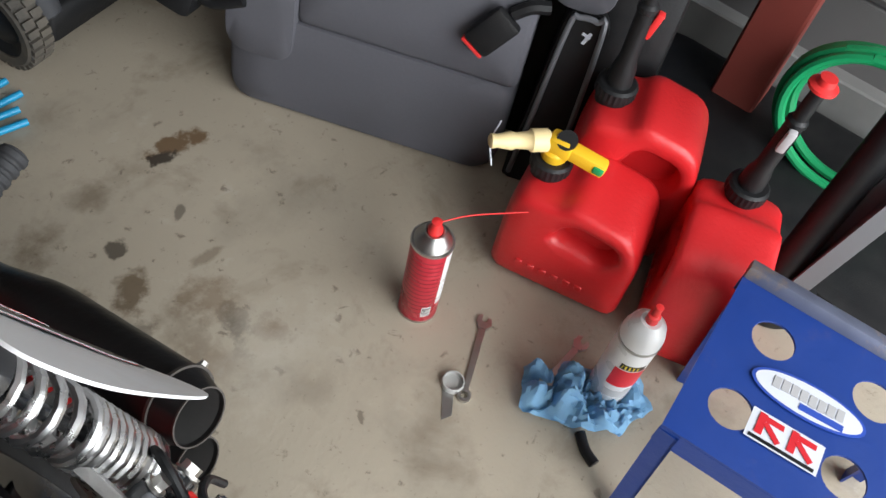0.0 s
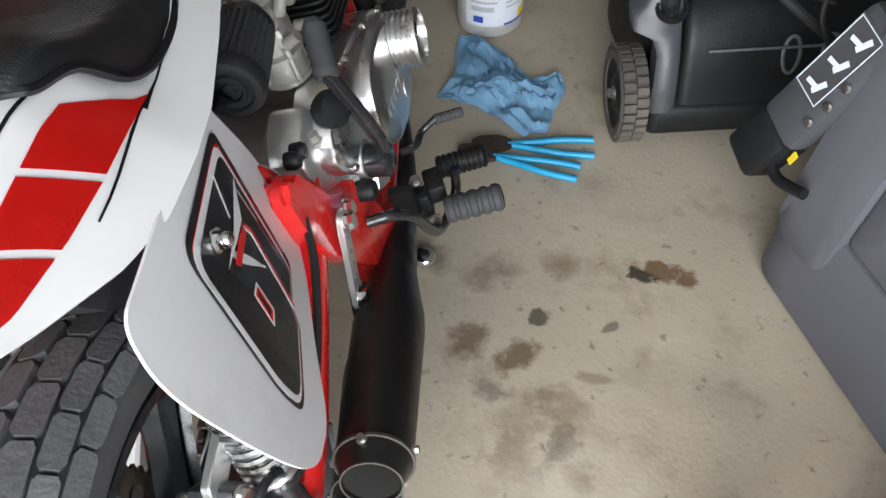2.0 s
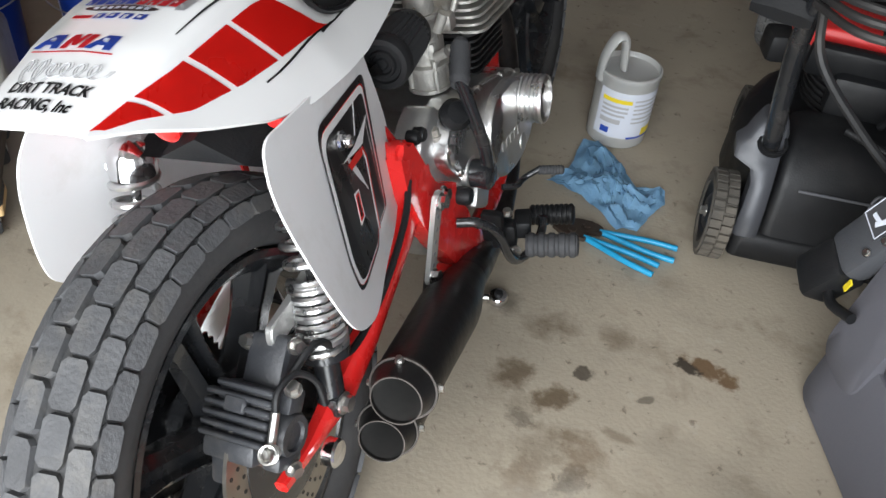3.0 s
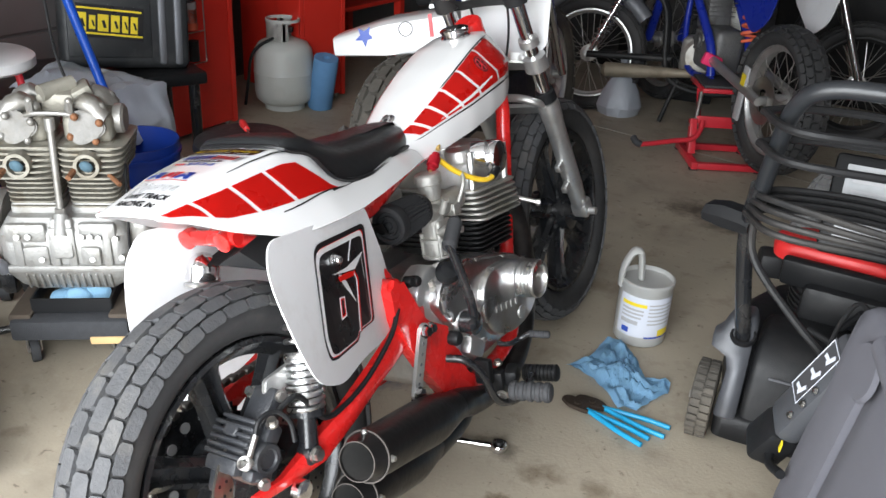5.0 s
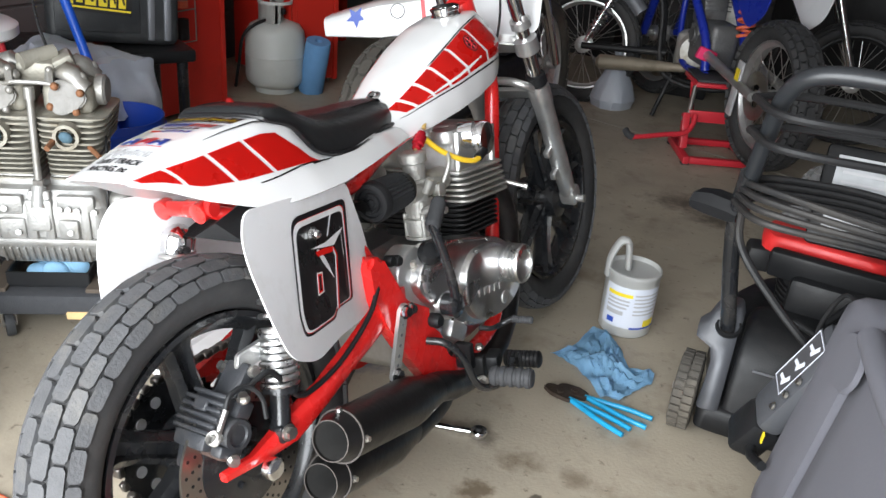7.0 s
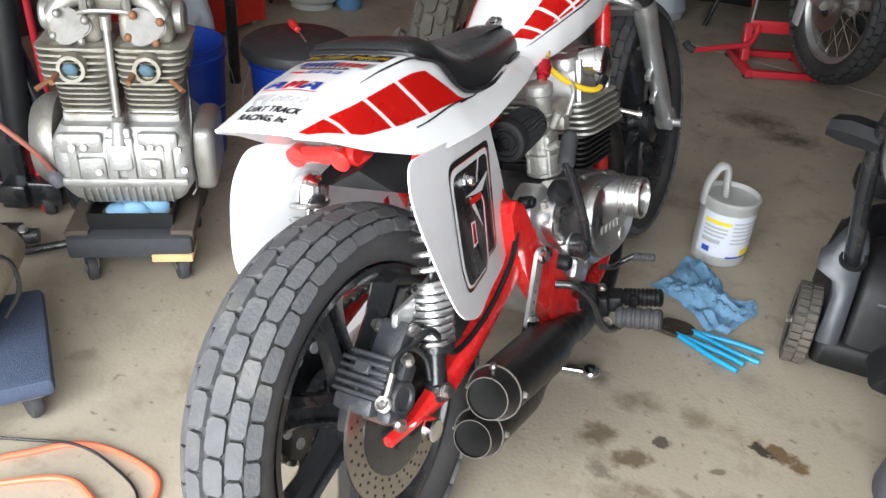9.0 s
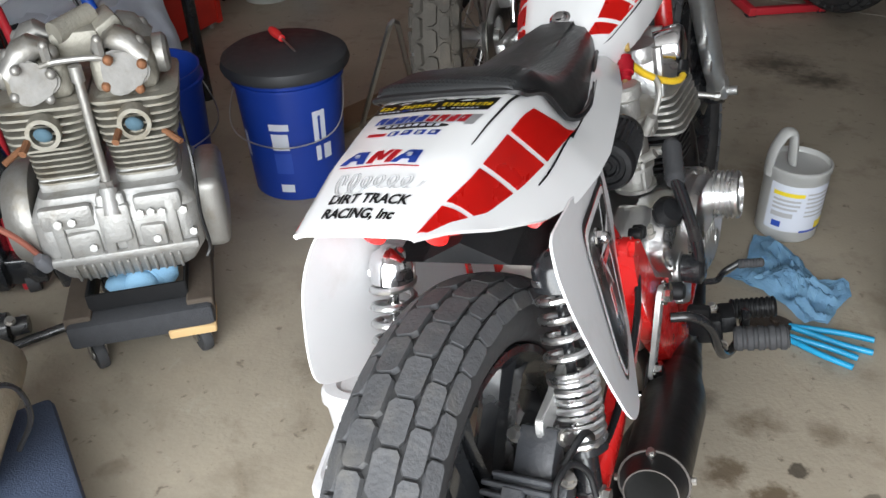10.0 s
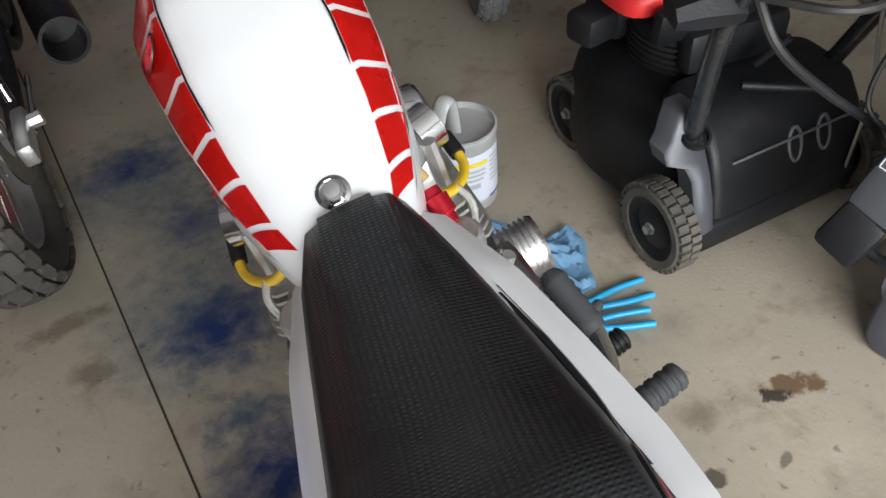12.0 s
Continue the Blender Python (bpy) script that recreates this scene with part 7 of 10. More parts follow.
part("tag", box(B(), (0.010, 0.003, 0.028), (-0.005, -0.035, 0.262), (10, 20, 0)), PRINT_YELLOW, cs, "yellow paper tag")
part("hinge_wire", tube(B(), [(-0.05, 0.06, 0.55), (-0.13, 0.04, 0.55), (-0.15, 0.03, 0.48), (-0.14, 0.03, 0.42), (-0.08, 0.03, 0.39)], 0.0045, 6, 8), FIN_BLACK, cs)

# ---- lawn mower ----
mw = thing("lawn_mower", "black push mower with red engine cover and folded handle", "lawn mower", pose(0.735, 1.235, 0, 0, 0, 6))
bm = B()
rings = []
for z, f in ((0.045, 0.98), (0.06, 1.0), (0.15, 0.99), (0.22, 0.94), (0.255, 0.82), (0.27, 0.6)):
    ol = rounded([(-0.19, -0.20), (0.235, -0.20), (0.25, 0.12), (0.16, 0.32), (-0.14, 0.32), (-0.235, 0.12)], 0.08, 5)
    rings.append([Vector((x * f, y * f, z)) for x, y in ol])
loft(bm, rings)
part("deck", bm, BLACK_PLASTIC, mw, "black mower deck", 50)
bm = B()
rings = []
for z, y0, g in ((0.10, -0.242, 0.0), (0.17, -0.228, 0.0), (0.23, -0.204, 0.002), (0.275, -0.172, 0.006), (0.292, -0.140, 0.016), (0.298, -0.11, 0.03)):
    rings.append([Vector((x, y, z)) for x, y in rounded([(-0.156 + g, y0), (0.235 - g, y0), (0.235 - g, -0.03), (-0.156 + g, -0.03)], 0.022, 4)])
loft(bm, rings)
part("rear_chute", bm, BLACK_PLASTIC, mw, "black plastic discharge flap", 50)
bm = B()
rings = []
for z, g in ((0.032, 0.012), (0.040, 0.002), (0.096, 0.0), (0.106, 0.010)):
    rings.append([Vector((x, y, z)) for x, y in rounded([(-0.212 + g, -0.250 + g), (0.240 - g, -0.250 + g), (0.240 - g, 0.0), (-0.212 + g, 0.0)], 0.025, 4)])
loft(bm, rings)
part("rear_skirt", bm, BLACK_PLASTIC, mw, "", 50)
for k in range(2):
    bm = B()
    cv = Vector((0.05 + 0.075 * k, -0.2165, 0.198))
    tube(bm, [cv + Vector((0.016 * math.cos(a), 0.012 * math.sin(a), 0.034 * math.sin(a))) for a in np.linspace(0, 2 * math.pi, 20)], 0.004, 2, 8)
    part("vent", bm, GREY_PART, mw)
bm = B()
tube(bm, [(-0.11, -0.215, 0.215), (0.02, -0.215, 0.215), (0.225, -0.215, 0.215)], 0.003, smooth=False, seg=6)
part("flap_rod", bm, GREY_PART, mw)
bm = B()
rings = []
for z, y0, x0, x1 in ((0.098, -0.250, -0.214, -0.162), (0.104, -0.254, -0.213, -0.162), (0.16, -0.240, -0.208, -0.162), (0.21, -0.220, -0.206, -0.162), (0.236, -0.205, -0.215, -0.162), (0.252, -0.196, -0.252, -0.162), (0.276, -0.184, -0.254, -0.162), (0.292, -0.176, -0.236, -0.158), (0.312, -0.170, -0.228, -0.158), (0.334, -0.164, -0.216, -0.165), (0.340, -0.158, -0.208, -0.172)):
    rings.append([Vector(p) for p in ((x0, y0 + 0.05, z), (x0, y0 + 0.008, z), (x0 + 0.008, y0, z), ((x0 + x1) / 2, y0 - 0.004, z), (x1 - 0.008, y0, z), (x1, y0 + 0.008, z), (x1, y0 + 0.05, z))])
loft(bm, rings)
part("handle_bracket", bm, mat("graphite_plastic", (0.070, 0.073, 0.082), 0.42, 0.2, 0.12, 14, bump=0.1, bscale=200, dirt=(0.08, 0.08, 0.08), dirt_amount=0.5, dirt_scale=12), mw, "graphite grey moulded handle bracket", 45)
bm = B()
lathe(bm, [(0.024, 0.0), (0.029, 0.0), (0.031, 0.006), (0.029, 0.014), (0.024, 0.014)], (-0.186, -0.178, 0.286), (-0.19, -0.25, 0.45), 22, closed=True)
part("bracket_collar", bm, BLACK_PLASTIC, mw)
for x, y, r in ((-0.245, -0.185, 0.098), (0.245, -0.185, 0.098), (-0.165, 0.23, 0.09), (0.165, 0.23, 0.09)):
    wl = part("wheel", lathe(B(), [(0.001, -0.02), (0.03, -0.024), (0.05, -0.012), (0.07, -0.022), (0.074, -0.026), (0.074, 0.026), (0.07, 0.022), (0.05, 0.012), (0.03, 0.022), (0.001, 0.02)], (0, 0, 0), (1, 0, 0), 28), BLACK_PLASTIC, mw)
    wl.matrix_basis = pose(x, y, r)
    bm = B()
    lathe(bm, [(0.070, -0.026), (r - 0.012, -0.027), (r - 0.006, -0.022), (r - 0.006, 0.022), (r - 0.012, 0.027), (0.070, 0.026)], (0, 0, 0), (1, 0, 0), 36, closed=True)
    lug = B()
    for k in range(30):
        th = 2 * math.pi * k / 30
        for sx in (-1, 1):
            tt = th + (0.10 if sx > 0 else 0)
            box(lug, (0.022, 0.013, 0.010), (sx * 0.0125, (r - 0.004) * math.cos(tt), (r - 0.004) * math.sin(tt)), (math.degrees(tt) + 90, 0, 0))
    part("tyre", bm, RUBBER_BROWN, wl, "worn dusty tread", 25)
    each("tread_lug", lug, RUBBER_BROWN, wl)
    part("hub_bolt", bolt(B(), (-0.02 if x < 0 else 0.02, 0, 0), (-1 if x < 0 else 1, 0, 0), 0.010, 0.014), STEEL, wl)
bm = B()
lathe(bm, [(0.115, 0), (0.12, 0.02), (0.118, 0.08), (0.10, 0.105), (0.001, 0.11)], (0.02, 0.10, 0.26), (0.02, 0.10, 1), 30)
for k in range(5):
    lathe(bm, [(0.10, 0.012 + 0.014 * k), (0.128, 0.012 + 0.014 * k), (0.128, 0.017 + 0.014 * k), (0.10, 0.017 + 0.014 * k)], (0.02, 0.10, 0.26), (0.02, 0.10, 1), 24, closed=True)
box(bm, (0.18, 0.12, 0.10), (-0.03, 0.23, 0.33), (0, 0, 0), 0.02)
part("engine_block", bm, FIN_BLACK, mw, "black mower engine")
bm = B()
rings = []
for z, f in ((0.405, 0.98), (0.43, 1.0), (0.447, 0.92), (0.452, 0.6)):
    ol = rounded([(-0.17, 0.02), (0.13, -0.02), (0.15, 0.14), (0.02, 0.21), (-0.17, 0.16)], 0.05, 4)
    rings.append([Vector((x * f, y * f + 0.04, z)) for x, y in ol])
loft(bm, rings)
part("engine_cover", bm, RED_CAP, mw, "red plastic engine cover", 50)
bm = B()
box(bm, (0.32, 0.035, 0.075), (0.02, 0.005, 0.398), (8, 0, -6), 0.012)
box(bm, (0.24, 0.06, 0.10), (0.04, -0.01, 0.335), (0, 0, -6), 0.02)
part("rear_shroud", bm, BLACK_PLASTIC, mw, "black plastic engine shroud")
bm = B()
box(bm, (0.09, 0.08, 0.07), (-0.155, 0.20, 0.33), (0, 0, 10), 0.015)
part("air_box", bm, FIN_BLACK, mw)
bm = B()
for p, q in (((-0.05, -0.14, 0.33), (0.09, -0.23, 0.32)), ((0.02, -0.1, 0.33), (0.05, -0.14, 0.40))):
    tube(bm, [p, q], 0.009, smooth=False)
part("lever_arm", bm, BLACK_PLASTIC, mw)
bm = B()
tube(bm, [(-0.184, -0.168, 0.262), (-0.226, -0.237, 0.55), (-0.222, -0.30, 0.71)], 0.0185, 4, 14)
part("lower_handle", bm, BLACK_GLOSS, mw, "black steel lower handle")
part("lower_handle", tube(B(), [(0.205, -0.120, 0.27), (0.226, -0.237, 0.55), (0.222, -0.30, 0.71)], 0.0185, 4, 14), BLACK_GLOSS, mw)
bm = B()
tube(bm, [(-0.224, -0.26, 0.62), (-0.205, -0.34, 0.80), (-0.185, -0.40, 0.91), (-0.13, -0.43, 0.955), (0.0, -0.44, 0.962), (0.13, -0.43, 0.955), (0.19, -0.40, 0.91), (0.205, -0.34, 0.80), (0.224, -0.26, 0.62)], 0.0175, 6, 14)
part("upper_handle", bm, mat("grey_black_bar", (0.022, 0.024, 0.027), 0.34, 0.1, 0.1, 10), mw, "grey-black upper handle")
bm = B()
rings = []
for y, h in ((-0.02, 0.020), (0.0, 0.030), (0.05, 0.032), (0.09, 0.022)):
    rings.append([Vector((x * 0.035, y, z * h)) for x, z in ((1, 0.3), (0.6, 1), (-0.6, 1), (-1, 0.3), (-0.8, -0.5), (0.8, -0.5))])
loft(bm, rings)
bm.transform(pose(-0.235, -0.245, 0.60, 0, 0, 70))
part("cam_lever", bm, BLACK_PLASTIC, mw, "black folding cam lever")
for k, (z, r, dx) in enumerate(((0.69, 0.19, 0.03), (0.675, 0.20, 0.02), (0.66, 0.19, 0.035), (0.645, 0.21, 0.01), (0.80, 0.20, 0.04), (0.865, 0.19, 0.05))):
    bm = B()
    tube(bm, [(-0.225 - 0.004 * k, -0.30, z), (-0.17, -0.36 - 0.02 * k, z + 0.012), (0.0 + dx, -0.40, z), (0.18, -0.36, z - 0.02), (0.24, -0.27, z - 0.03), (0.15, -0.22, z - 0.02), (0.0, -0.215, z), (-0.17, -0.25, z + 0.004), (-0.225 - 0.004 * k, -0.30, z)], 0.0075 if k < 4 else 0.0085, 6, 8)
    part("cable_loop", bm, FIN_BLACK, mw, "black rubber cable coiled on the handle")
part("cable_tail", tube(B(), [(-0.22, -0.28, 0.64), (-0.20, -0.33, 0.56), (-0.10, -0.36, 0.46), (0.02, -0.38, 0.36), (0.08, -0.37, 0.28)], 0.0085, 6, 8), FIN_BLACK, mw)
bm = B()
box(bm, (0.34, 0.012, 0.22), (0.085, -0.16, 0.655), (-28, 0, 0), 0.01)
ch = part("chart_board", bm, BLACK_PLASTIC, mw, "black flap with a worn silver instruction sheet")
bm = B()
box(bm, (0.30, 0.002, 0.17), (0.09, -0.1705, 0.662), (-28, 0, 0))
part("instruction_sheet", bm, mat("silver_sheet", (0.40, 0.41, 0.42), 0.35, 0.3, 0.35, 30), ch)
for k in range(7):
    bm = B()
    box(bm, (0.27, 0.001, 0.006), (0.09, -0.1845 + 0.0105 * k - 0.019, 0.610 + 0.0195 * k), (-28, 0, 0))
    part("sheet_line", bm, PRINT_YELLOW if k in (3,) else PRINT_GREY, ch)
part("rear_rod", tube(B(), [(0.19, -0.245, 0.09), (0.185, -0.25, 0.28), (0.18, -0.23, 0.40), (0.17, -0.21, 0.55)], 0.004, 4, 8), STEEL, mw)


# ---- along the right-hand wall ----
bm = B()
box(bm, (0.10, 0.10, H - 0.004), (1.46, -0.10, H / 2), (0, 0, 0), 0.006, 1)
single("steel_post", bm, RED_POST, "red-brown primed steel post standing by the wall", "post")
for k in range(5):
    bm = B()
    pts = [(1.40 - 0.012 * k + 0.02 * math.cos(a), -0.34 + (0.165 - 0.012 * (k % 3)) * math.cos(a + k * 0.3), 0.175 + (0.150 - 0.010 * (k % 3)) * math.sin(a + k * 0.3) * 0.98 + 0.003 * k) for a in np.linspace(0, 2 * math.pi, 22)]
    tube(bm, pts, 0.010, 2, 8)
    if k == 0:
        hs = thing("garden_hose", "coiled green garden hose leaning on the wall", "hose")
    part("hose_loop", bm, GREEN, hs)
part("hose_end", tube(B(), [(1.36, -0.30, 0.03), (1.28, -0.36, 0.011), (1.20, -0.42, 0.011), (1.18, -0.52, 0.011)], 0.010, 5, 8), GREEN, hs)
jk = thing("trailer_jack", "black trailer jack with a grey steel channel", "jack", pose(1.06, -0.42, 0, 0, 0, 20))
part("channel", box(box(box(B(), (0.060, 0.005, 0.34), (0, 0, 0.20), (8, 0, 0), 0.001, 1), (0.005, 0.035, 0.34), (-0.03, 0.016, 0.20), (8, 0, 0)), (0.005, 0.035, 0.34), (0.03, 0.016, 0.20), (8, 0, 0)), GREY_PART, jk, "grey steel channel")
part("jack_post", tube(B(), [(0.0, 0.06, 0.06), (0.03, 0.05, 0.30), (0.06, 0.04, 0.62)], 0.028, 4, 16), BLACK_PLASTIC, jk)
part("jack_foot", lathe(B(), [(0.001, 0), (0.07, 0.0), (0.075, 0.01), (0.07, 0.05), (0.03, 0.07), (0.001, 0.07)], (0, 0.05, 0), (0, 0.05, 1), 24), BLACK_PLASTIC, jk)
sb = thing("seat_bracket", "black plastic seat trim with thin bright rod against the wall", "trim", pose(1.22, 0.10, 0, 0, 0, 0))
part("trim_panel", tube(B(), [(0.0, 0.03, 0.0), (0.03, 0.02, 0.25), (0.06, 0.0, 0.45), (0.09, -0.03, 0.70)], 0.045, 5, 8), BLACK_PLASTIC, sb)
part("rod", tube(B(), [(-0.10, -0.10, 0.05), (0.02, 0.0, 0.50)], 0.004, smooth=False), STEEL, sb)
bm = B()
box(bm, (0.10, 0.22, 0.50), (1.30, 0.34, 0.25), (0, 10, 0), 0.02)
single("car_trim", bm, BLACK_PLASTIC, "black plastic car trim panel leaning behind the seat", "trim")
# added black tray that stands for the dark zone over the pale floor
bm = B()
rings = []
for z, g in ((0.0, 0.02), (0.012, 0.0), (0.040, 0.006), (0.048, 0.03)):
    rings.append([Vector((x, y, z)) for x, y in rounded([(1.06 + g, -0.62 + g), (1.30, -0.74 + g), (1.54 - g, -0.66 + g), (1.55 - g, 0.10), (1.42, 0.24 - g), (1.14 + g, 0.20 - g), (1.10 + g, -0.12)], 0.05, 5)])
loft(bm, rings)
single("car_trim", bm, BLACK_PLASTIC, "black trim tray added to darken the floor by the wall", "trim", smooth=45)
for k in range(6):
    bm = B()
    box(bm, (0.03, 0.13, 1.7), (1.50 - 0.012 * (k % 2), 2.0 + 0.16 * k, 0.85), (0, 3, 0), 0.003, 1)
    single("plank", bm, RED_POST, "red-brown stained board leaning on the wall", "board", group="leaning boards")
for k, z in enumerate((0.35, 0.75)):
    bm = B()
    box(bm, (0.03, 3.0, 0.09), (1.585, 1.2, z), (0, 0, 0), 0.004, 1)
    structure("trim_wall_rail" + ("_low" if k == 0 else "_high"), bm, mat("rail_white_%d" % k, (0.26, 0.26, 0.26), 0.6), "pale rail along the wall")

# ---- donor engine on a dolly ----
dl = thing("furniture_dolly", "carpeted wooden dolly on four swivel casters", "dolly", pose(-1.075, 0.462, 0, 0, 0, 36.9))
for y in (-0.125, 0.125):
    part("carpet_rail", box(B(), (0.30, 0.085, 0.060), (0, y, 0.112), (0, 0, 0), 0.012, 2), CARPET, dl, "charcoal carpet wrapped rail")
for x in (-0.125, 0.125):
    part("side_rail", box(B(), (0.055, 0.30, 0.035), (x, 0, 0.135), (0, 0, 0), 0.003, 1), mat("stained_rail", (0.085, 0.066, 0.05), 0.8, 0, 0.25, 20, bump=0.3, bscale=60), dl, "raw wooden rail")
part("corner_block", box(B(), (0.10, 0.088, 0.022), (0.10, -0.128, 0.085), (0, 0, 0), 0.003, 1), mat("bright_plywood", (0.62, 0.42, 0.20), 0.7, 0, 0.15, 20), dl, "bare plywood corner")
for x in (-0.11, 0.11):
    for y in (-0.125, 0.125):
        cw = part("caster", lathe(B(), [(0.001, -0.011), (0.034, -0.011), (0.036, -0.006), (0.036, 0.006), (0.034, 0.011), (0.001, 0.011)], (0, 0, 0), (1, 0, 0), 24), GRIP, dl, "scuffed caster wheel")
        cw.matrix_basis = pose(x, y, 0.036, 0, 0, 25)
        part("caster_fork", box(box(box(B(), (0.004, 0.030, 0.05), (-0.016, 0.004, 0.02), (0, 0, 0), 0.001, 1), (0.004, 0.030, 0.05), (0.016, 0.004, 0.02), (0, 0, 0), 0.001, 1), (0.042, 0.045, 0.006), (0, 0.004, 0.045), (0, 0, 0), 0.001, 1), STEEL, cw)
        part("caster_hub", lathe(B(), [(0.001, -0.018), (0.009, -0.018), (0.009, 0.018), (0.001, 0.018)], (0, 0, 0), (1, 0, 0), 12), STEEL, cw)
part("drip_tray", box(box(box(box(B(), (0.20, 0.005, 0.04), (0, -0.12, 0.165)), (0.20, 0.005, 0.04), (0, 0.12, 0.165)), (0.005, 0.24, 0.04), (-0.1, 0, 0.165)), (0.005, 0.24, 0.04), (0.1, 0, 0.165)), BLACK_PLASTIC, dl, "black drip tray with blue rag")
bm = B()
for i in range(5):
    bmesh.ops.create_icosphere(bm, subdivisions=2, radius=0.035, matrix=pose(-0.04 + 0.022 * i, -0.05 + 0.02 * math.sin(i * 2.2), 0.158, 20 * i, 10 * i, 0) @ Matrix.Diagonal((1, 1, 0.4, 1)))
part("rag_in_tray", bm, TOWEL, dl)

en = thing("motorcycle_engine", "bare oxidised twin-cylinder motorcycle engine on a dolly", "engine", pose(-1.092, 0.480, 0.148, 0, 0, 36.9) @ Matrix.Diagonal((1.04, 1.04, 1.07, 1)))
bm = B()
rings = []
for z, hx, hy in ((0.035, 0.11, 0.08), (0.055, 0.13, 0.10), (0.10, 0.155, 0.12), (0.20, 0.155, 0.125), (0.235, 0.135, 0.10)):
    rings.append([Vector((x, y, z)) for x, y in rounded([(-hx, -hy), (hx, -hy), (hx, hy), (-hx, hy)], 0.03, 4)])
loft(bm, rings)
CASE_SILVER = mat("bead_blasted_case", (0.40, 0.395, 0.38), 0.50, 0.5, 0.2, 22, bump=0.35, bscale=160, dirt=(0.20, 0.175, 0.13), dirt_amount=0.6, dirt_scale=16)
part("crankcase", bm, CASE_SILVER, en, "dull silver alloy crankcase", 40)
bm = B()
for x in (-0.105, -0.02, 0.02, 0.105):
    box(bm, (0.022, 0.02, 0.11), (x, -0.122, 0.165), (0, 0, 0), 0.006)
box(bm, (0.29, 0.016, 0.018), (0, -0.126, 0.112), (0, 0, 0), 0.005)
box(bm, (0.055, 0.03, 0.10), (0.0, -0.118, 0.19), (-12, 0, 0), 0.01)
box(bm, (0.10, 0.022, 0.05), (-0.085, -0.120, 0.205), (0, 0, 0), 0.010)
box(bm, (0.09, 0.022, 0.045), (0.085, -0.120, 0.210), (0, 0, 0), 0.010)
box(bm, (0.06, 0.018, 0.055), (-0.065, -0.124, 0.145), (0, 0, 6), 0.008)
box(bm, (0.05, 0.018, 0.050), (0.065, -0.124, 0.145), (0, 0, -6), 0.008)
box(bm, (0.12, 0.10, 0.05), (-0.072, -0.02, 0.238), (0, 0, 0), 0.014)
box(bm, (0.12, 0.10, 0.05), (0.072, -0.02, 0.238), (0, 0, 0), 0.014)
cyl(bm, (0, -0.128, 0.20), (0, -0.105, 0.245), 0.017, seg=14)
each("case_web", bm, CASE_SILVER, en)
for k in range(13):
    bm = B()
    box(bm, (0.006, 0.060, 0.050), (-0.10 + 0.0167 * k, -0.086, 0.080), (24, 0, 0), 0.002, 1)
    part("sump_rib", bm, CASE_SILVER, en)
bm = B()
for x, z in ((-0.075, 0.195), (-0.10, 0.195), (0.05, 0.195), (0.07, 0.195), (0.09, 0.192), (0.13, 0.19), (-0.05, 0.135), (0.07, 0.135), (0.14, 0.14)):
    cyl(bm, (x, -0.122, z), (x, -0.140, z + 0.006), 0.008, seg=6)
each("case_stud", bm, CASE_SILVER, en)
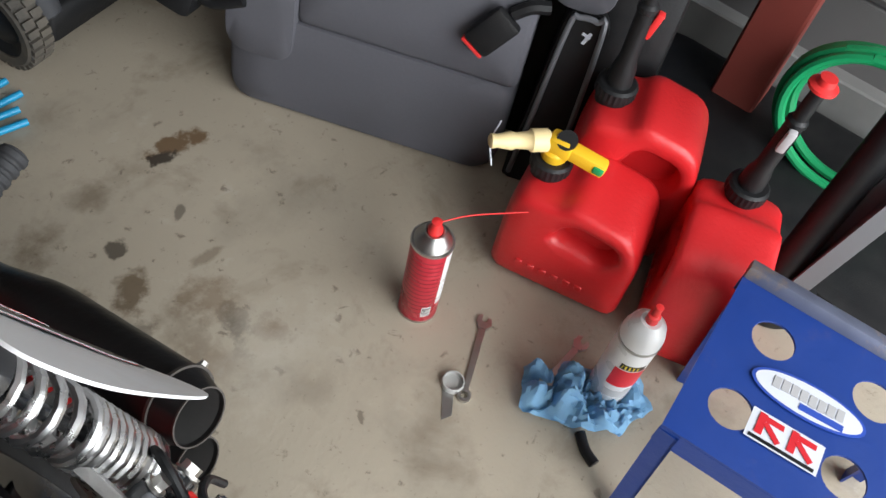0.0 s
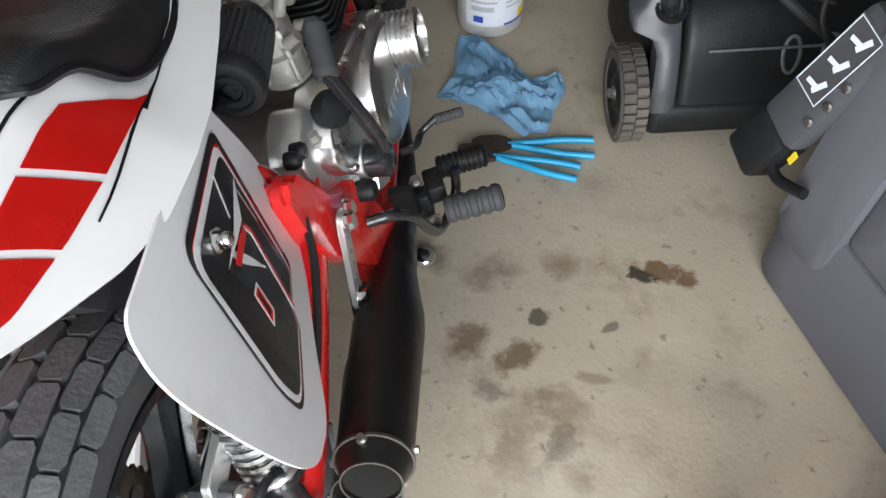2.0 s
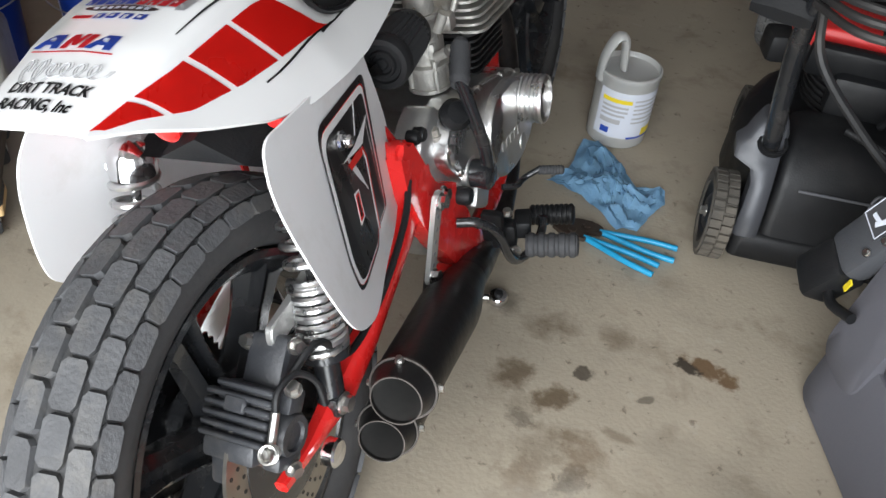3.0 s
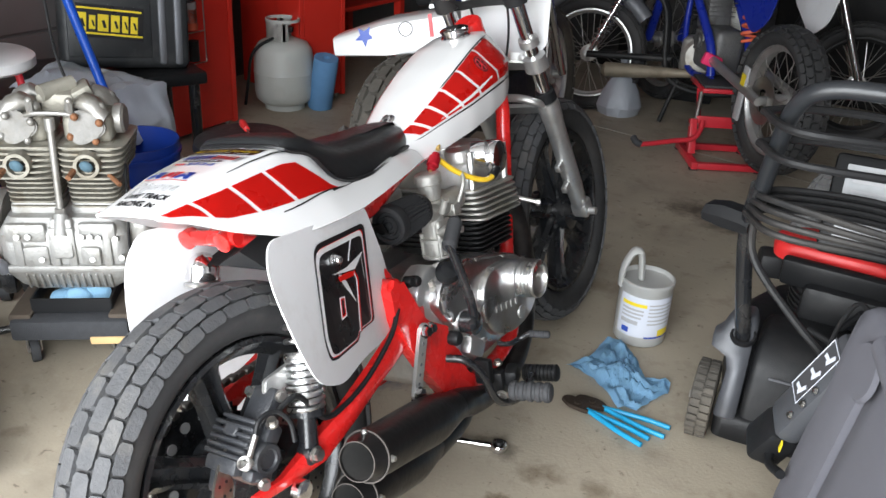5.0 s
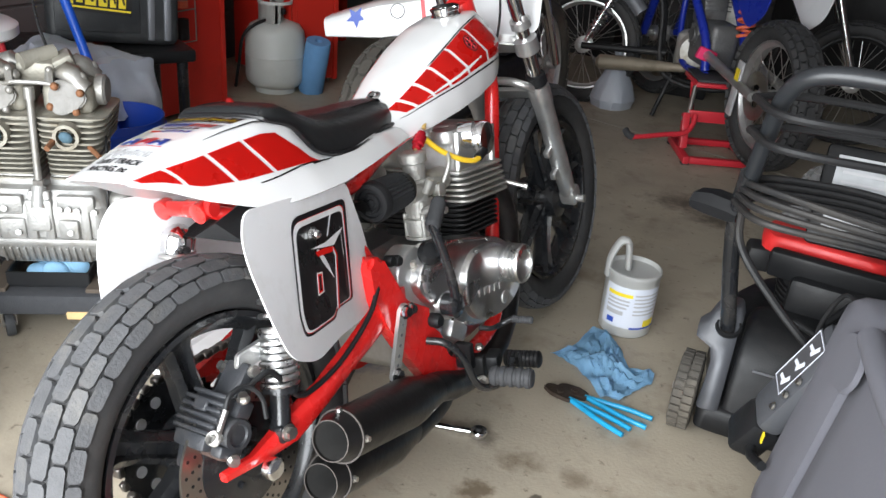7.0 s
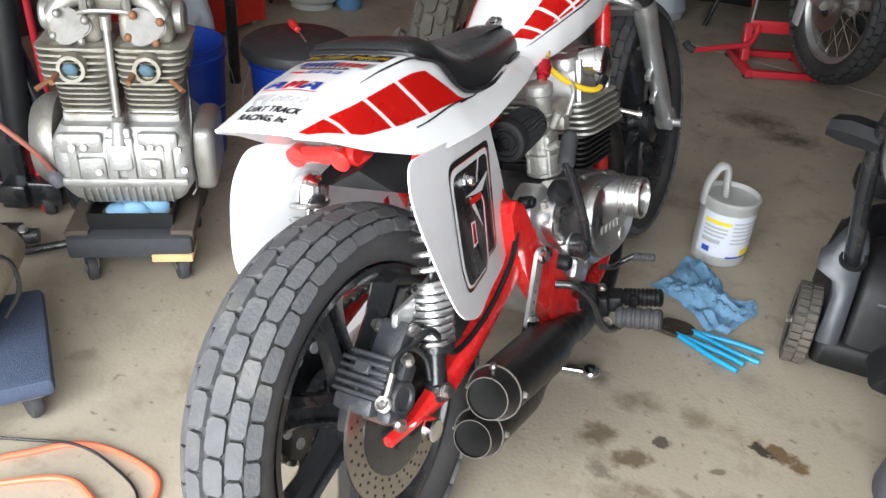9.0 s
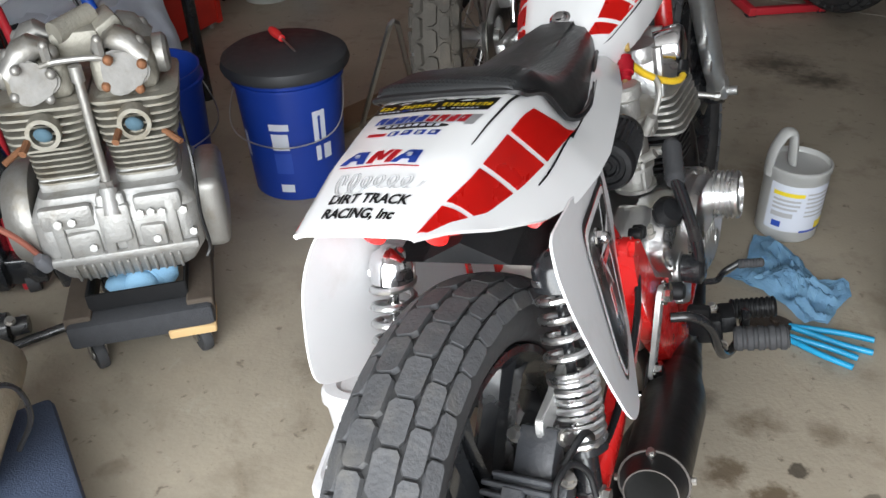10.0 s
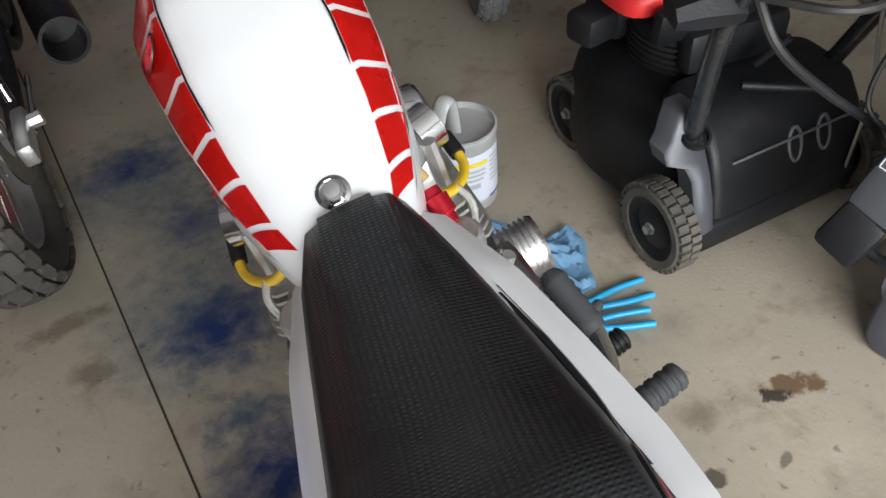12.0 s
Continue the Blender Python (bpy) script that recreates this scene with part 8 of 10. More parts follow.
# alternator side and clutch side covers
part("left_cover", lathe(B(), [(0.105, 0), (0.108, 0.01), (0.105, 0.035), (0.09, 0.055), (0.06, 0.062), (0.001, 0.064)], (-0.15, -0.01, 0.165), (-1, -0.01, 0.165), 36), AGED_SMOOTH, en, "dull round side cover")
bm = B()
box(bm, (0.055, 0.18, 0.155), (0.18, -0.01, 0.15), (0, 0, 0), 0.02, 3)
part("right_cover", bm, AGED_SMOOTH, en)
for sx in (-1, 1):
    cx = sx * 0.072
    for k in range(7):
        bm = B()
        fin(bm, 0.252 + k * 0.0122, 0.059 + 0.0008 * k, -0.078, 0.080, 0.0040, 0.030, Matrix.Translation((cx, 0, 0)))
        part("fin", bm, AGED, en)
    part("barrel", cyl(B(), (cx, 0, 0.23), (cx, 0, 0.34), 0.055, seg=24), AGED, en)
    for k in range(6):
        bm = B()
        fin(bm, 0.337 + k * 0.0135, 0.070 + 0.0025 * k, -0.112 + 0.004 * k, 0.10, 0.0046, 0.035, Matrix.Translation((cx * 1.12, 0, 0)))
        part("fin", bm, AGED, en)
    bm = B()
    box(bm, (0.125, 0.15, 0.075), (cx, 0, 0.375), (0, 0, 0), 0.012)
    box(bm, (0.115, 0.13, 0.07), (cx * 1.05, 0.0, 0.445), (0, 0, 0), 0.018, 3)
    part("cylinder_head", bm, AGED, en)
    part("exhaust_port", lathe(B(), [(0.022, -0.025), (0.022, 0.0), (0.030, 0.0), (0.031, -0.03)], (cx * 1.1, -0.120, 0.372), (cx * 1.2, -1, 0.372), 24, caps=False), AGED, en)
    bm = B()
    bmesh.ops.create_icosphere(bm, subdivisions=2, radius=0.017, matrix=pose(cx * 1.1, -0.118, 0.372, 30, 20, 0) @ Matrix.Diagonal((1, 0.6, 1, 1)))
    part("port_rag", bm, mat("oily_rag", (0.07, 0.13, 0.17), 0.95, 0, 0.3, 60), en, "blue rag stuffed in the port")
    bm = B()
    ol = [(0.042 * math.cos(a) * (1 + 0.12 * math.cos(3 * a)), 0.038 * math.sin(a) * (1 + 0.12 * math.cos(3 * a))) for a in np.linspace(0, 2 * math.pi, 24, endpoint=False)]
    plate(bm, ol, 0.012, pose(cx * 1.08, -0.072, 0.452, 72, 0, 0), 0.004)
    part("rocker_cover", bm, mat("dull_cover_alloy", (0.22, 0.213, 0.20), 0.62, 0.3, 0.25, 30, bump=0.3, bscale=150, dirt=(0.13, 0.11, 0.08), dirt_amount=0.6, dirt_scale=20), en, "dull rocker cover")
    bm = B()
    for a in (0.5, 2.1, 3.7, 5.3):
        c = Vector((cx * 1.08 + 0.040 * math.cos(a), -0.086, 0.452 + 0.034 * math.sin(a)))
        bmesh.ops.create_uvsphere(bm, u_segments=10, v_segments=6, radius=0.0095, matrix=Matrix.Translation(c))
    each("acorn_nut", bm, RUST if sx > 0 else AGED_SMOOTH, en)
    part("end_cover", lathe(B(), [(0.036, 0), (0.036, 0.018), (0.03, 0.024), (0.001, 0.025)], (sx * 0.13, 0, 0.455), (sx * 1, 0, 0.455), 22), AGED_SMOOTH, en)
    bm = B()
    for y in (-0.05, 0.05):
        bmesh.ops.create_uvsphere(bm, u_segments=10, v_segments=6, radius=0.013, matrix=pose(cx * 0.55, y, 0.492) @ Matrix.Diagonal((1, 1, 1.3, 1)))
        bmesh.ops.create_uvsphere(bm, u_segments=10, v_segments=6, radius=0.013, matrix=pose(cx * 1.55, y, 0.492) @ Matrix.Diagonal((1, 1, 1.3, 1)))
    each("head_nut", bm, AGED_SMOOTH, en)
    bm = B()
    cyl(bm, (sx * 0.125, -0.10, 0.345), (sx * 0.155, -0.13, 0.332), 0.006, seg=8)
    cyl(bm, (cx * 1.1 - 0.03, -0.118, 0.362), (cx * 1.1 - 0.035, -0.150, 0.355), 0.007, seg=8)
    each("stud", bm, RUST, en)
bm = B()
cyl(bm, (0, -0.105, 0.245), (0, -0.085, 0.47), 0.0085, seg=14)
cyl(bm, (0, -0.107, 0.240), (0, -0.105, 0.262), 0.013, seg=6)
cyl(bm, (0, -0.087, 0.45), (0, -0.085, 0.478), 0.012, seg=12)
part("oil_pipe", bm, AGED_SMOOTH, en, "oil feed pipe between the cylinders")
bm = B()
box(bm, (0.09, 0.10, 0.05), (0, 0.02, 0.495), (0, 0, 0), 0.012)
cyl(bm, (-0.03, -0.03, 0.52), (0.03, 0.03, 0.53), 0.02)
box(bm, (0.05, 0.08, 0.03), (0.05, 0.02, 0.515), (0, -25, 20), 0.008)
part("breather", bm, AGED, en)
for sx in (-1, 1):
    for y, w in ((-0.045, 0.034), (0.045, 0.034)):
        bm = B()
        rings = []
        for f, h, r in ((0.0, 0.462, 0.030), (0.35, 0.496, 0.029), (0.7, 0.508, 0.026), (1.0, 0.498, 0.020)):
            c = Vector((sx * (0.118 - 0.075 * f), y * (1.15 - 0.4 * f), h))
            rings.append([c + Vector((0.4 * r * math.sin(a) * sx, r * math.cos(a), r * 0.75 * math.sin(a))) for a in np.linspace(0, 2 * math.pi, 14, endpoint=False)])
        part("rocker_arch", loft(bm, rings), AGED_SMOOTH, en, "cast rocker arm arch")
bm = B()
for x, y in ((-0.045, -0.07), (0.045, -0.07), (-0.02, 0.06), (0.03, 0.06)):
    cyl(bm, (x, y, 0.48), (x, y, 0.512), 0.009, seg=6)
    bmesh.ops.create_uvsphere(bm, u_segments=10, v_segments=6, radius=0.009, matrix=Matrix.Translation((x, y, 0.514)))
each("top_nut", bm, AGED_SMOOTH, en)
bm = B()
tube(bm, [(-0.06, -0.072, 0.478), (-0.03, -0.078, 0.486), (0.03, -0.078, 0.486), (0.06, -0.072, 0.478)], 0.0055, 5, 8)
part("oil_crossover", bm, AGED_SMOOTH, en)
bm = B()
tube(bm, [(0.02, 0.03, 0.52), (-0.01, 0.06, 0.60), (-0.03, 0.10, 0.72)], 0.004, 5, 6)
part("loose_cable", bm, BLACK_VINYL, en)
part("loose_wire", tube(B(), [(0.155, -0.06, 0.36), (0.165, -0.12, 0.28), (0.16, -0.13, 0.18), (0.165, -0.135, 0.11), (0.155, -0.14, 0.085)], 0.0035, 6, 6), BLACK_VINYL, en)
part("red_hose", tube(B(), [(-0.155, -0.12, 0.13), (-0.18, -0.14, 0.19), (-0.24, -0.15, 0.26), (-0.34, -0.13, 0.34)], 0.006, 6, 8), mat("faded_red_hose", (0.30, 0.10, 0.07), 0.6), en, "faded red hose")
part("hose_fitting", lathe(B(), [(0.001, 0), (0.014, 0), (0.016, 0.02), (0.010, 0.035), (0.001, 0.036)], (-0.145, -0.125, 0.105), (-0.16, -0.14, 0.15), 14), GREY_PART, en)

# second old engine on a blue carpeted dolly
d2 = thing("carpet_dolly", "blue-grey carpeted dolly with casters", "dolly", pose(-0.98, -0.16, 0, 0, 0, 55))
part("carpet_deck", box(B(), (0.40, 0.34, 0.045), (0, 0, 0.095), (0, 0, 0), 0.014, 2), MAT_BLUE, d2)
for x in (-0.15, 0.15):
    for y in (-0.125, 0.125):
        part("caster", lathe(B(), [(0.001, -0.011), (0.030, -0.011), (0.033, 0), (0.030, 0.011), (0.001, 0.011)], (x, y, 0.033), (x + 1, y + 0.4, 0.033), 20), GRIP, d2)
        part("caster_plate", box(B(), (0.05, 0.05, 0.012), (x, y, 0.067)), STEEL, d2)
e2 = thing("old_gearbox", "grimy brown motorcycle gearbox casing on a carpeted dolly", "engine", pose(-1.03, -0.10, 0.118, 0, 0, 40))
bm = B()
rings = []
for y, rr in ((-0.12, 0.09), (-0.10, 0.115), (0.0, 0.125), (0.09, 0.12), (0.12, 0.10)):
    rings.append([Vector((rr * 1.15 * math.cos(a) * (1 + 0.10 * math.sin(3 * a + y * 9)), y, 0.125 + rr * math.sin(a) * (1 + 0.08 * math.cos(5 * a)))) for a in np.linspace(0, 2 * math.pi, 30, endpoint=False)])
loft(bm, rings)
part("casing", bm, ALU_BROWN, e2, "", 45)
part("cover", lathe(B(), [(0.10, 0), (0.102, 0.008), (0.085, 0.022), (0.04, 0.026), (0.035, 0.045), (0.001, 0.046)], (0.0, -0.118, 0.13), (0.02, -1, 0.13), 30), ALU_BROWN, e2)
bm = B()
for k in range(7):
    a = 2 * math.pi * k / 7
    cyl(bm, (0.105 * math.cos(a), -0.11, 0.13 + 0.10 * math.sin(a)), (0.105 * math.cos(a), -0.140, 0.13 + 0.10 * math.sin(a)), 0.011, seg=10)
each("boss", bm, ALU_BROWN, e2)
part("wiring", tube(B(), [(0.10, -0.08, 0.22), (0.16, -0.06, 0.20), (0.165, -0.05, 0.12), (0.13, -0.06, 0.06)], 0.005, 6, 6), BLACK_VINYL, e2)
part("torn_paper", box(B(), (0.10, 0.012, 0.09), (-0.10, -0.135, 0.11), (8, 10, 20), 0.005), LABEL, e2)

# black shock and rod beside the dolly, floor hoist behind
sk = thing("front_strut", "black car suspension strut lying on the floor", "strut", pose(-1.36, 0.245, 0.05, 0, 0, 40))
part("strut_body", lathe(B(), [(0.001, 0), (0.05, 0), (0.052, 0.03), (0.044, 0.035), (0.044, 0.07), (0.038, 0.075), (0.036, 0.13), (0.022, 0.135), (0.020, 0.17), (0.001, 0.171)], (-0.08, 0, 0), (1, 0, 0), 24), BLACK_GLOSS, sk)
part("strut_rod", cyl(B(), (0.05, -0.03, -0.03), (0.26, 0.02, -0.02), 0.011, seg=14), BLACK_GLOSS, sk)
bm = B()
for p in ((0.02, -0.03, 0.035), (0.06, -0.02, 0.03), (0.075, 0.02, 0.0)):
    bolt(bm, p, (0.2, -0.4, 1), 0.009, 0.012)
each("strut_bolt", bm, STEEL, sk)
ho = thing("engine_hoist", "black steel engine hoist standing folded", "hoist", pose(-1.50, 0.42, 0, 0, 0, 30))
part("mast", box(B(), (0.07, 0.07, 1.5), (0, 0, 0.78), (0, 0, 0), 0.006), BLACK_GLOSS, ho)
part("base_leg", box(B(), (0.42, 0.07, 0.07), (-0.09, 0.0, 0.075), (0, 0, 0), 0.006), BLACK_GLOSS, ho)
part("base_leg", box(B(), (0.07, 0.40, 0.07), (0.0, 0.14, 0.075), (0, 0, 0), 0.006), BLACK_GLOSS, ho)
part("brace", tube(B(), [(0.02, 0, 0.60), (0.10, 0.0, 0.30), (0.17, -0.02, 0.03)], 0.028, 3, 14, smooth=False), BLACK_GLOSS, ho)
part("ram", tube(B(), [(0.05, -0.05, 0.25), (0.10, -0.06, 0.95)], 0.035, smooth=False, seg=16), BLACK_PLASTIC, ho)
for p in ((0.07, 0, 0.04), (0, 0.30, 0.04), (-0.27, 0, 0.04)):
    part("hoist_caster", lathe(B(), [(0.001, -0.014), (0.038, -0.014), (0.04, 0), (0.038, 0.014), (0.001, 0.014)], p, (p[0] + 1, p[1] + 0.3, p[2]), 18), GRIP, ho)
bm = B()
box(bm, (0.30, 0.22, 0.17), (0, 0, 0.085), (0, 0, 0), 0.02)
single("blue_crate", bm, mat("bright_blue_mesh", (0.01, 0.08, 0.42), 0.5, 0, 0.3, 60, bump=0.6, bscale=90), "bright blue mesh crate on the floor", "crate", pose(-1.78, 0.30, 0, 0, 0, 30))
bm = B()
box(bm, (0.5, 0.4, 0.6), (0, 0, 0.3), (0, 0, 0), 0.03)
single("storage_bin", bm, BLACK_PLASTIC, "black plastic storage bin by the wall", "bin", pose(-2.2, 0.55, 0, 0, 0, 15))
stl = thing("work_stool", "white topped stool with red legs", "stool", pose(-1.60, 0.585, 0, 0, 0, 0))
part("stool_seat", lathe(B(), [(0.001, 0.655), (0.15, 0.655), (0.165, 0.665), (0.165, 0.69), (0.15, 0.70), (0.001, 0.702)], seg=30), WHITE_MATT, stl)
for k in range(4):
    a = math.pi / 4 + k * math.pi / 2
    part("stool_leg", tube(B(), [(0.11 * math.cos(a), 0.11 * math.sin(a), 0.66), (0.19 * math.cos(a), 0.19 * math.sin(a), 0.0)], 0.011, smooth=False), STAND_RED, stl)

# ---- buckets ----
def bucket(label, m, lid):
    t = thing("bucket", label, "bucket", m, "blue buckets")
    part("bucket_body", lathe(B(), [(0.001, 0.0), (0.128, 0.0), (0.132, 0.004), (0.148, 0.33), (0.155, 0.332), (0.155, 0.342), (0.149, 0.344), (0.150, 0.372), (0.146, 0.372), (0.144, 0.33), (0.128, 0.012), (0.001, 0.010)], seg=44), BLUE_BUCKET, t)
    part("bail", tube(B(), [(0.150, 0.02, 0.325), (0.155, -0.08, 0.24), (0.11, -0.135, 0.20), (0.0, -0.165, 0.185), (-0.11, -0.135, 0.20), (-0.155, -0.08, 0.24), (-0.150, 0.02, 0.325)], 0.0022, 6, 6), STEEL, t)
    if lid:
        part("lid", lathe(B(), [(0.150, 0.362), (0.172, 0.362), (0.176, 0.372), (0.170, 0.392), (0.15, 0.405), (0.001, 0.412)], seg=44), mat("black_lid_vinyl", (0.03, 0.031, 0.034), 0.55, 0, 0.15, 20, bump=0.1), t, "black padded lid")
        for a0, a1, z0, z1, mt in ((-104, -82, 0.225, 0.245, LABEL), (-103, -84, 0.165, 0.215, LABEL), (-103, -83, 0.09, 0.155, LABEL_BLUE), (-101, -85, 0.03, 0.055, LABEL), (-55, -49, 0.18, 0.27, LABEL), (-46, -40, 0.18, 0.27, LABEL), (-55, -40, 0.255, 0.27, LABEL), (-54, -48, 0.12, 0.165, LABEL), (-44, -34, 0.12, 0.165, LABEL), (-150, -142, 0.12, 0.20, LABEL)):
            bm = B()
            n = max(3, int((a1 - a0) / 4))
            rows = [[bm.verts.new(((0.1325 + 0.0475 * z) * math.cos(radians(a)), (0.1325 + 0.0475 * z) * math.sin(radians(a)), z)) for a in np.linspace(a0, a1, n)] for z in (z0, z1)]
            for i in range(n - 1):
                bm.faces.new((rows[0][i], rows[0][i + 1], rows[1][i + 1], rows[1][i]))
            part("bucket_print", bm, mt, t)
    return t


bucket("blue plastic bucket with black padded lid and white print", pose(-1.105, 1.165, 0, 0, 0, 20), True)
bucket("open blue plastic bucket behind the bare engine", pose(-1.44, 0.98, 0, 0, 0, 60), False)
sd = thing("screwdriver", "red-handled screwdriver lying on the bucket lid", "screwdriver", pose(-1.13, 1.19, 0.424, 0, 2, -35))
part("driver_handle", lathe(B(), [(0.001, 0), (0.010, 0.002), (0.013, 0.02), (0.012, 0.05), (0.008, 0.065), (0.010, 0.075), (0.001, 0.08)], (-0.06, 0, 0), (1, 0, 0), 16), RED_CAP, sd)
part("shaft", cyl(B(), (0.018, 0, 0), (0.10, 0, -0.006), 0.003, seg=10), STEEL, sd)
bm = B()
tube(bm, [(-1.09, 1.515, 0.004), (-0.915, 1.43, 0.40), (-0.905, 1.435, 0.41), (-0.90, 1.445, 0.40), (-1.03, 1.80, 0.004), (-1.05, 1.78, 0.004), (-1.085, 1.52, 0.004)], 0.009, smooth=False, seg=6)
single("metal_prop", bm, STEEL, "bent flat-bar metal prop stand on the floor", "stand")
bm = B()
box(bm, (0.12, 0.75, 0.018), (0, 0, 0.009), (0, 0, 0), 0.002, 1)
single("floor_board", bm, WOOD, "raw wooden board lying on the floor", "board", pose(-1.13, 1.62, 0, 0, 0, -20))
bm = B()
box(bm, (0.16, 0.26, 0.14), (0, 0, 0.07), (0, 0, 0), 0.002, 1)
single("cardboard_box", bm, mat("cardboard", (0.40, 0.27, 0.14), 0.85, 0, 0.12, 12), "small brown cardboard box on the floor", "box", pose(-1.30, 0.74, 0, 0, 0, 35))

# white tub beside the motorcycle
bm = B()
rings = []
for z, f in ((0.0, 0.90), (0.008, 0.92), (0.095, 1.0), (0.10, 1.0), (0.108, 0.97), (0.110, 0.90), (0.104, 0.86)):
    rings.append([Vector((x * f, y * f, z)) for x, y in rounded([(-0.10, -0.24), (0.10, -0.24), (0.10, 0.24), (-0.10, 0.24)], 0.04, 5)])
loft(bm, rings)
single("plastic_box", bm, WHITE_MATT, "low white plastic box on the floor beside the motorcycle", "box", pose(-0.385, 0.34, 0, 0, 0, 13))
# orange extension cord
ec = thing("extension_cord", "orange extension cord looped on the concrete", "cable")
part("cord", tube(B(), [(-1.05, -0.33, 0.006), (-0.80, -0.27, 0.006), (-0.72, -0.20, 0.006), (-0.655, -0.125, 0.006), (-0.57, -0.095, 0.006), (-0.46, -0.10, 0.006), (-0.42, -0.16, 0.006), (-0.47, -0.21, 0.008), (-0.58, -0.195, 0.012), (-0.68, -0.26, 0.006), (-0.80, -0.40, 0.006), (-1.0, -0.55, 0.006)], 0.006, 8, 8), ORANGE, ec)
bc = thing("black_cable", "thin black cable crossing the orange cord", "cable")
part("cord", tube(B(), [(-0.95, -0.28, 0.004), (-0.74, -0.17, 0.008), (-0.64, -0.13, 0.016), (-0.55, -0.125, 0.008), (-0.45, -0.155, 0.006), (-0.40, -0.25, 0.004)], 0.003, 8, 6), BLACK_VINYL, bc)

# ---- red cabinets and bench along the left wall ----
def cabinet(label, m, w, d, h):
    t = thing("tool_cabinet", label, "cabinet", m, "red cabinets")
    part("side_panel", box(B(), (0.03, d, h), (w / 2 - 0.015, 0, h / 2 + 0.02), (0, 0, 0), 0.004, 1), CAB_RED, t)
    part("side_panel", box(B(), (0.03, d, h), (-w / 2 + 0.015, 0, h / 2 + 0.02), (0, 0, 0), 0.004, 1), CAB_RED, t)
    part("door", box(B(), (w - 0.064, 0.025, h - 0.02), (0, -d / 2 + 0.016, h / 2 + 0.02), (0, 0, 0), 0.004, 1), CAB_RED, t, "flat red door panel")
    part("back_panel", box(B(), (w - 0.064, 0.02, h - 0.02), (0, d / 2 - 0.014, h / 2 + 0.02)), CAB_RED, t)
    for x in (-w / 2 + 0.04, w / 2 - 0.04):
        for y in (-d / 2 + 0.04, d / 2 - 0.04):
            part("foot", cyl(B(), (x, y, 0), (x, y, 0.03), 0.012, seg=12), STEEL, t)
    return t


cabinet("tall red steel tool cabinet", pose(-2.36, 1.93, 0, 0, 0, 90), 0.49, 0.52, 1.85)
cabinet("tall red steel tool cabinet", pose(-2.30, 2.84, 0, 0, 0, 75), 0.30, 0.56, 1.85)
bm = B()
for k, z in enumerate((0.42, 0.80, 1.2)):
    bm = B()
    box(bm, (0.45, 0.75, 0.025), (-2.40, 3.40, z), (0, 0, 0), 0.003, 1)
    # upper shelves of the red rack: shadow is put in as black colour
    single("cabinet_shelf", bm, CAB_RED if k == 0 else FIN_BLACK, "wall rack shelf, upper ones coloured black for shadow", "shelf", group="rack shelves")
bm = B()
box(bm, (0.05, 0.05, 1.7), (-2.20, 3.76, 0.85), (0, 0, 0), 0.003, 1)
box(bm, (0.05, 0.05, 1.7), (-2.60, 3.76, 0.85), (0, 0, 0), 0.003, 1)
single("rack_upright", bm, CAB_RED, "red upright of the wall rack", "rack")
rk = thing("wire_rack", "small wire rack with dark orange-banded tubes on the cabinet", "rack", pose(-2.082, 1.89, 0.36, 0, 0, 0))
for y in (-0.06, 0.06):
    part("wire", cyl(B(), (0.02, y, 0.0), (0.02, y, 0.42), 0.003, seg=6), STEEL, rk)
for z in (0.0, 0.14, 0.28, 0.42):
    part("wire", cyl(B(), (0.02, -0.06, z), (0.02, 0.06, z), 0.003, seg=6), STEEL, rk)
for z, mt in ((0.0, FIN_BLACK), (0.14, ORANGE), (0.17, PRINT_GREY), (0.27, FIN_BLACK), (0.36, ORANGE)):
    part("tube", cyl(B(), (0.0, 0.0, z + 0.01), (0.0, 0.0, z + 0.10), 0.028, seg=18), mt, rk)
tb = thing("folding_bench", "black plastic bench with tubular legs", "bench", pose(-1.97, 1.42, 0, 0, 0, 65))
part("bench_top", box(B(), (0.62, 0.45, 0.05), (-0.055, 0, 0.43), (0, 0, 0), 0.012), BLACK_PLASTIC, tb)
for x in (-0.32, 0.21):
    for y in (-0.18, 0.18):
        part("bench_leg", cyl(B(), (x, y, 0), (x, y, 0.41), 0.022, seg=14), BLACK_GLOSS, tb)
cse = thing("drill_case", "black plastic power tool case with yellow lettering shape", "tool case", pose(-1.915, 1.38, 0.462, -9, 4, 58))
CASE = mat("scuffed_charcoal_plastic", (0.024, 0.026, 0.028), 0.5, 0, 0.3, 12, bump=0.2, bscale=120, dirt=(0.10, 0.10, 0.098), dirt_amount=0.45, dirt_scale=9)
part("case_shell", box(box(B(), (0.47, 0.13, 0.36), (0, 0, 0.18), (0, 0, 0), 0.03, 3), (0.30, 0.012, 0.28), (-0.06, -0.064, 0.18), (0, 0, 0), 0.006, 2), CASE, cse)
for x in (-0.10, 0.05):
    part("latch", box(B(), (0.06, 0.02, 0.05), (x, -0.064, 0.335), (0, 0, 0), 0.006), CASE, cse)
for x in (0.13, 0.19):
    part("case_rib", box(B(), (0.03, 0.145, 0.33), (x, 0, 0.18), (0, 0, 0), 0.01), GREY_PART, cse)
part("brand_field", box(B(), (0.24, 0.003, 0.12), (-0.06, -0.0715, 0.17), (0, 4, 0)), BLACK_VINYL, cse)
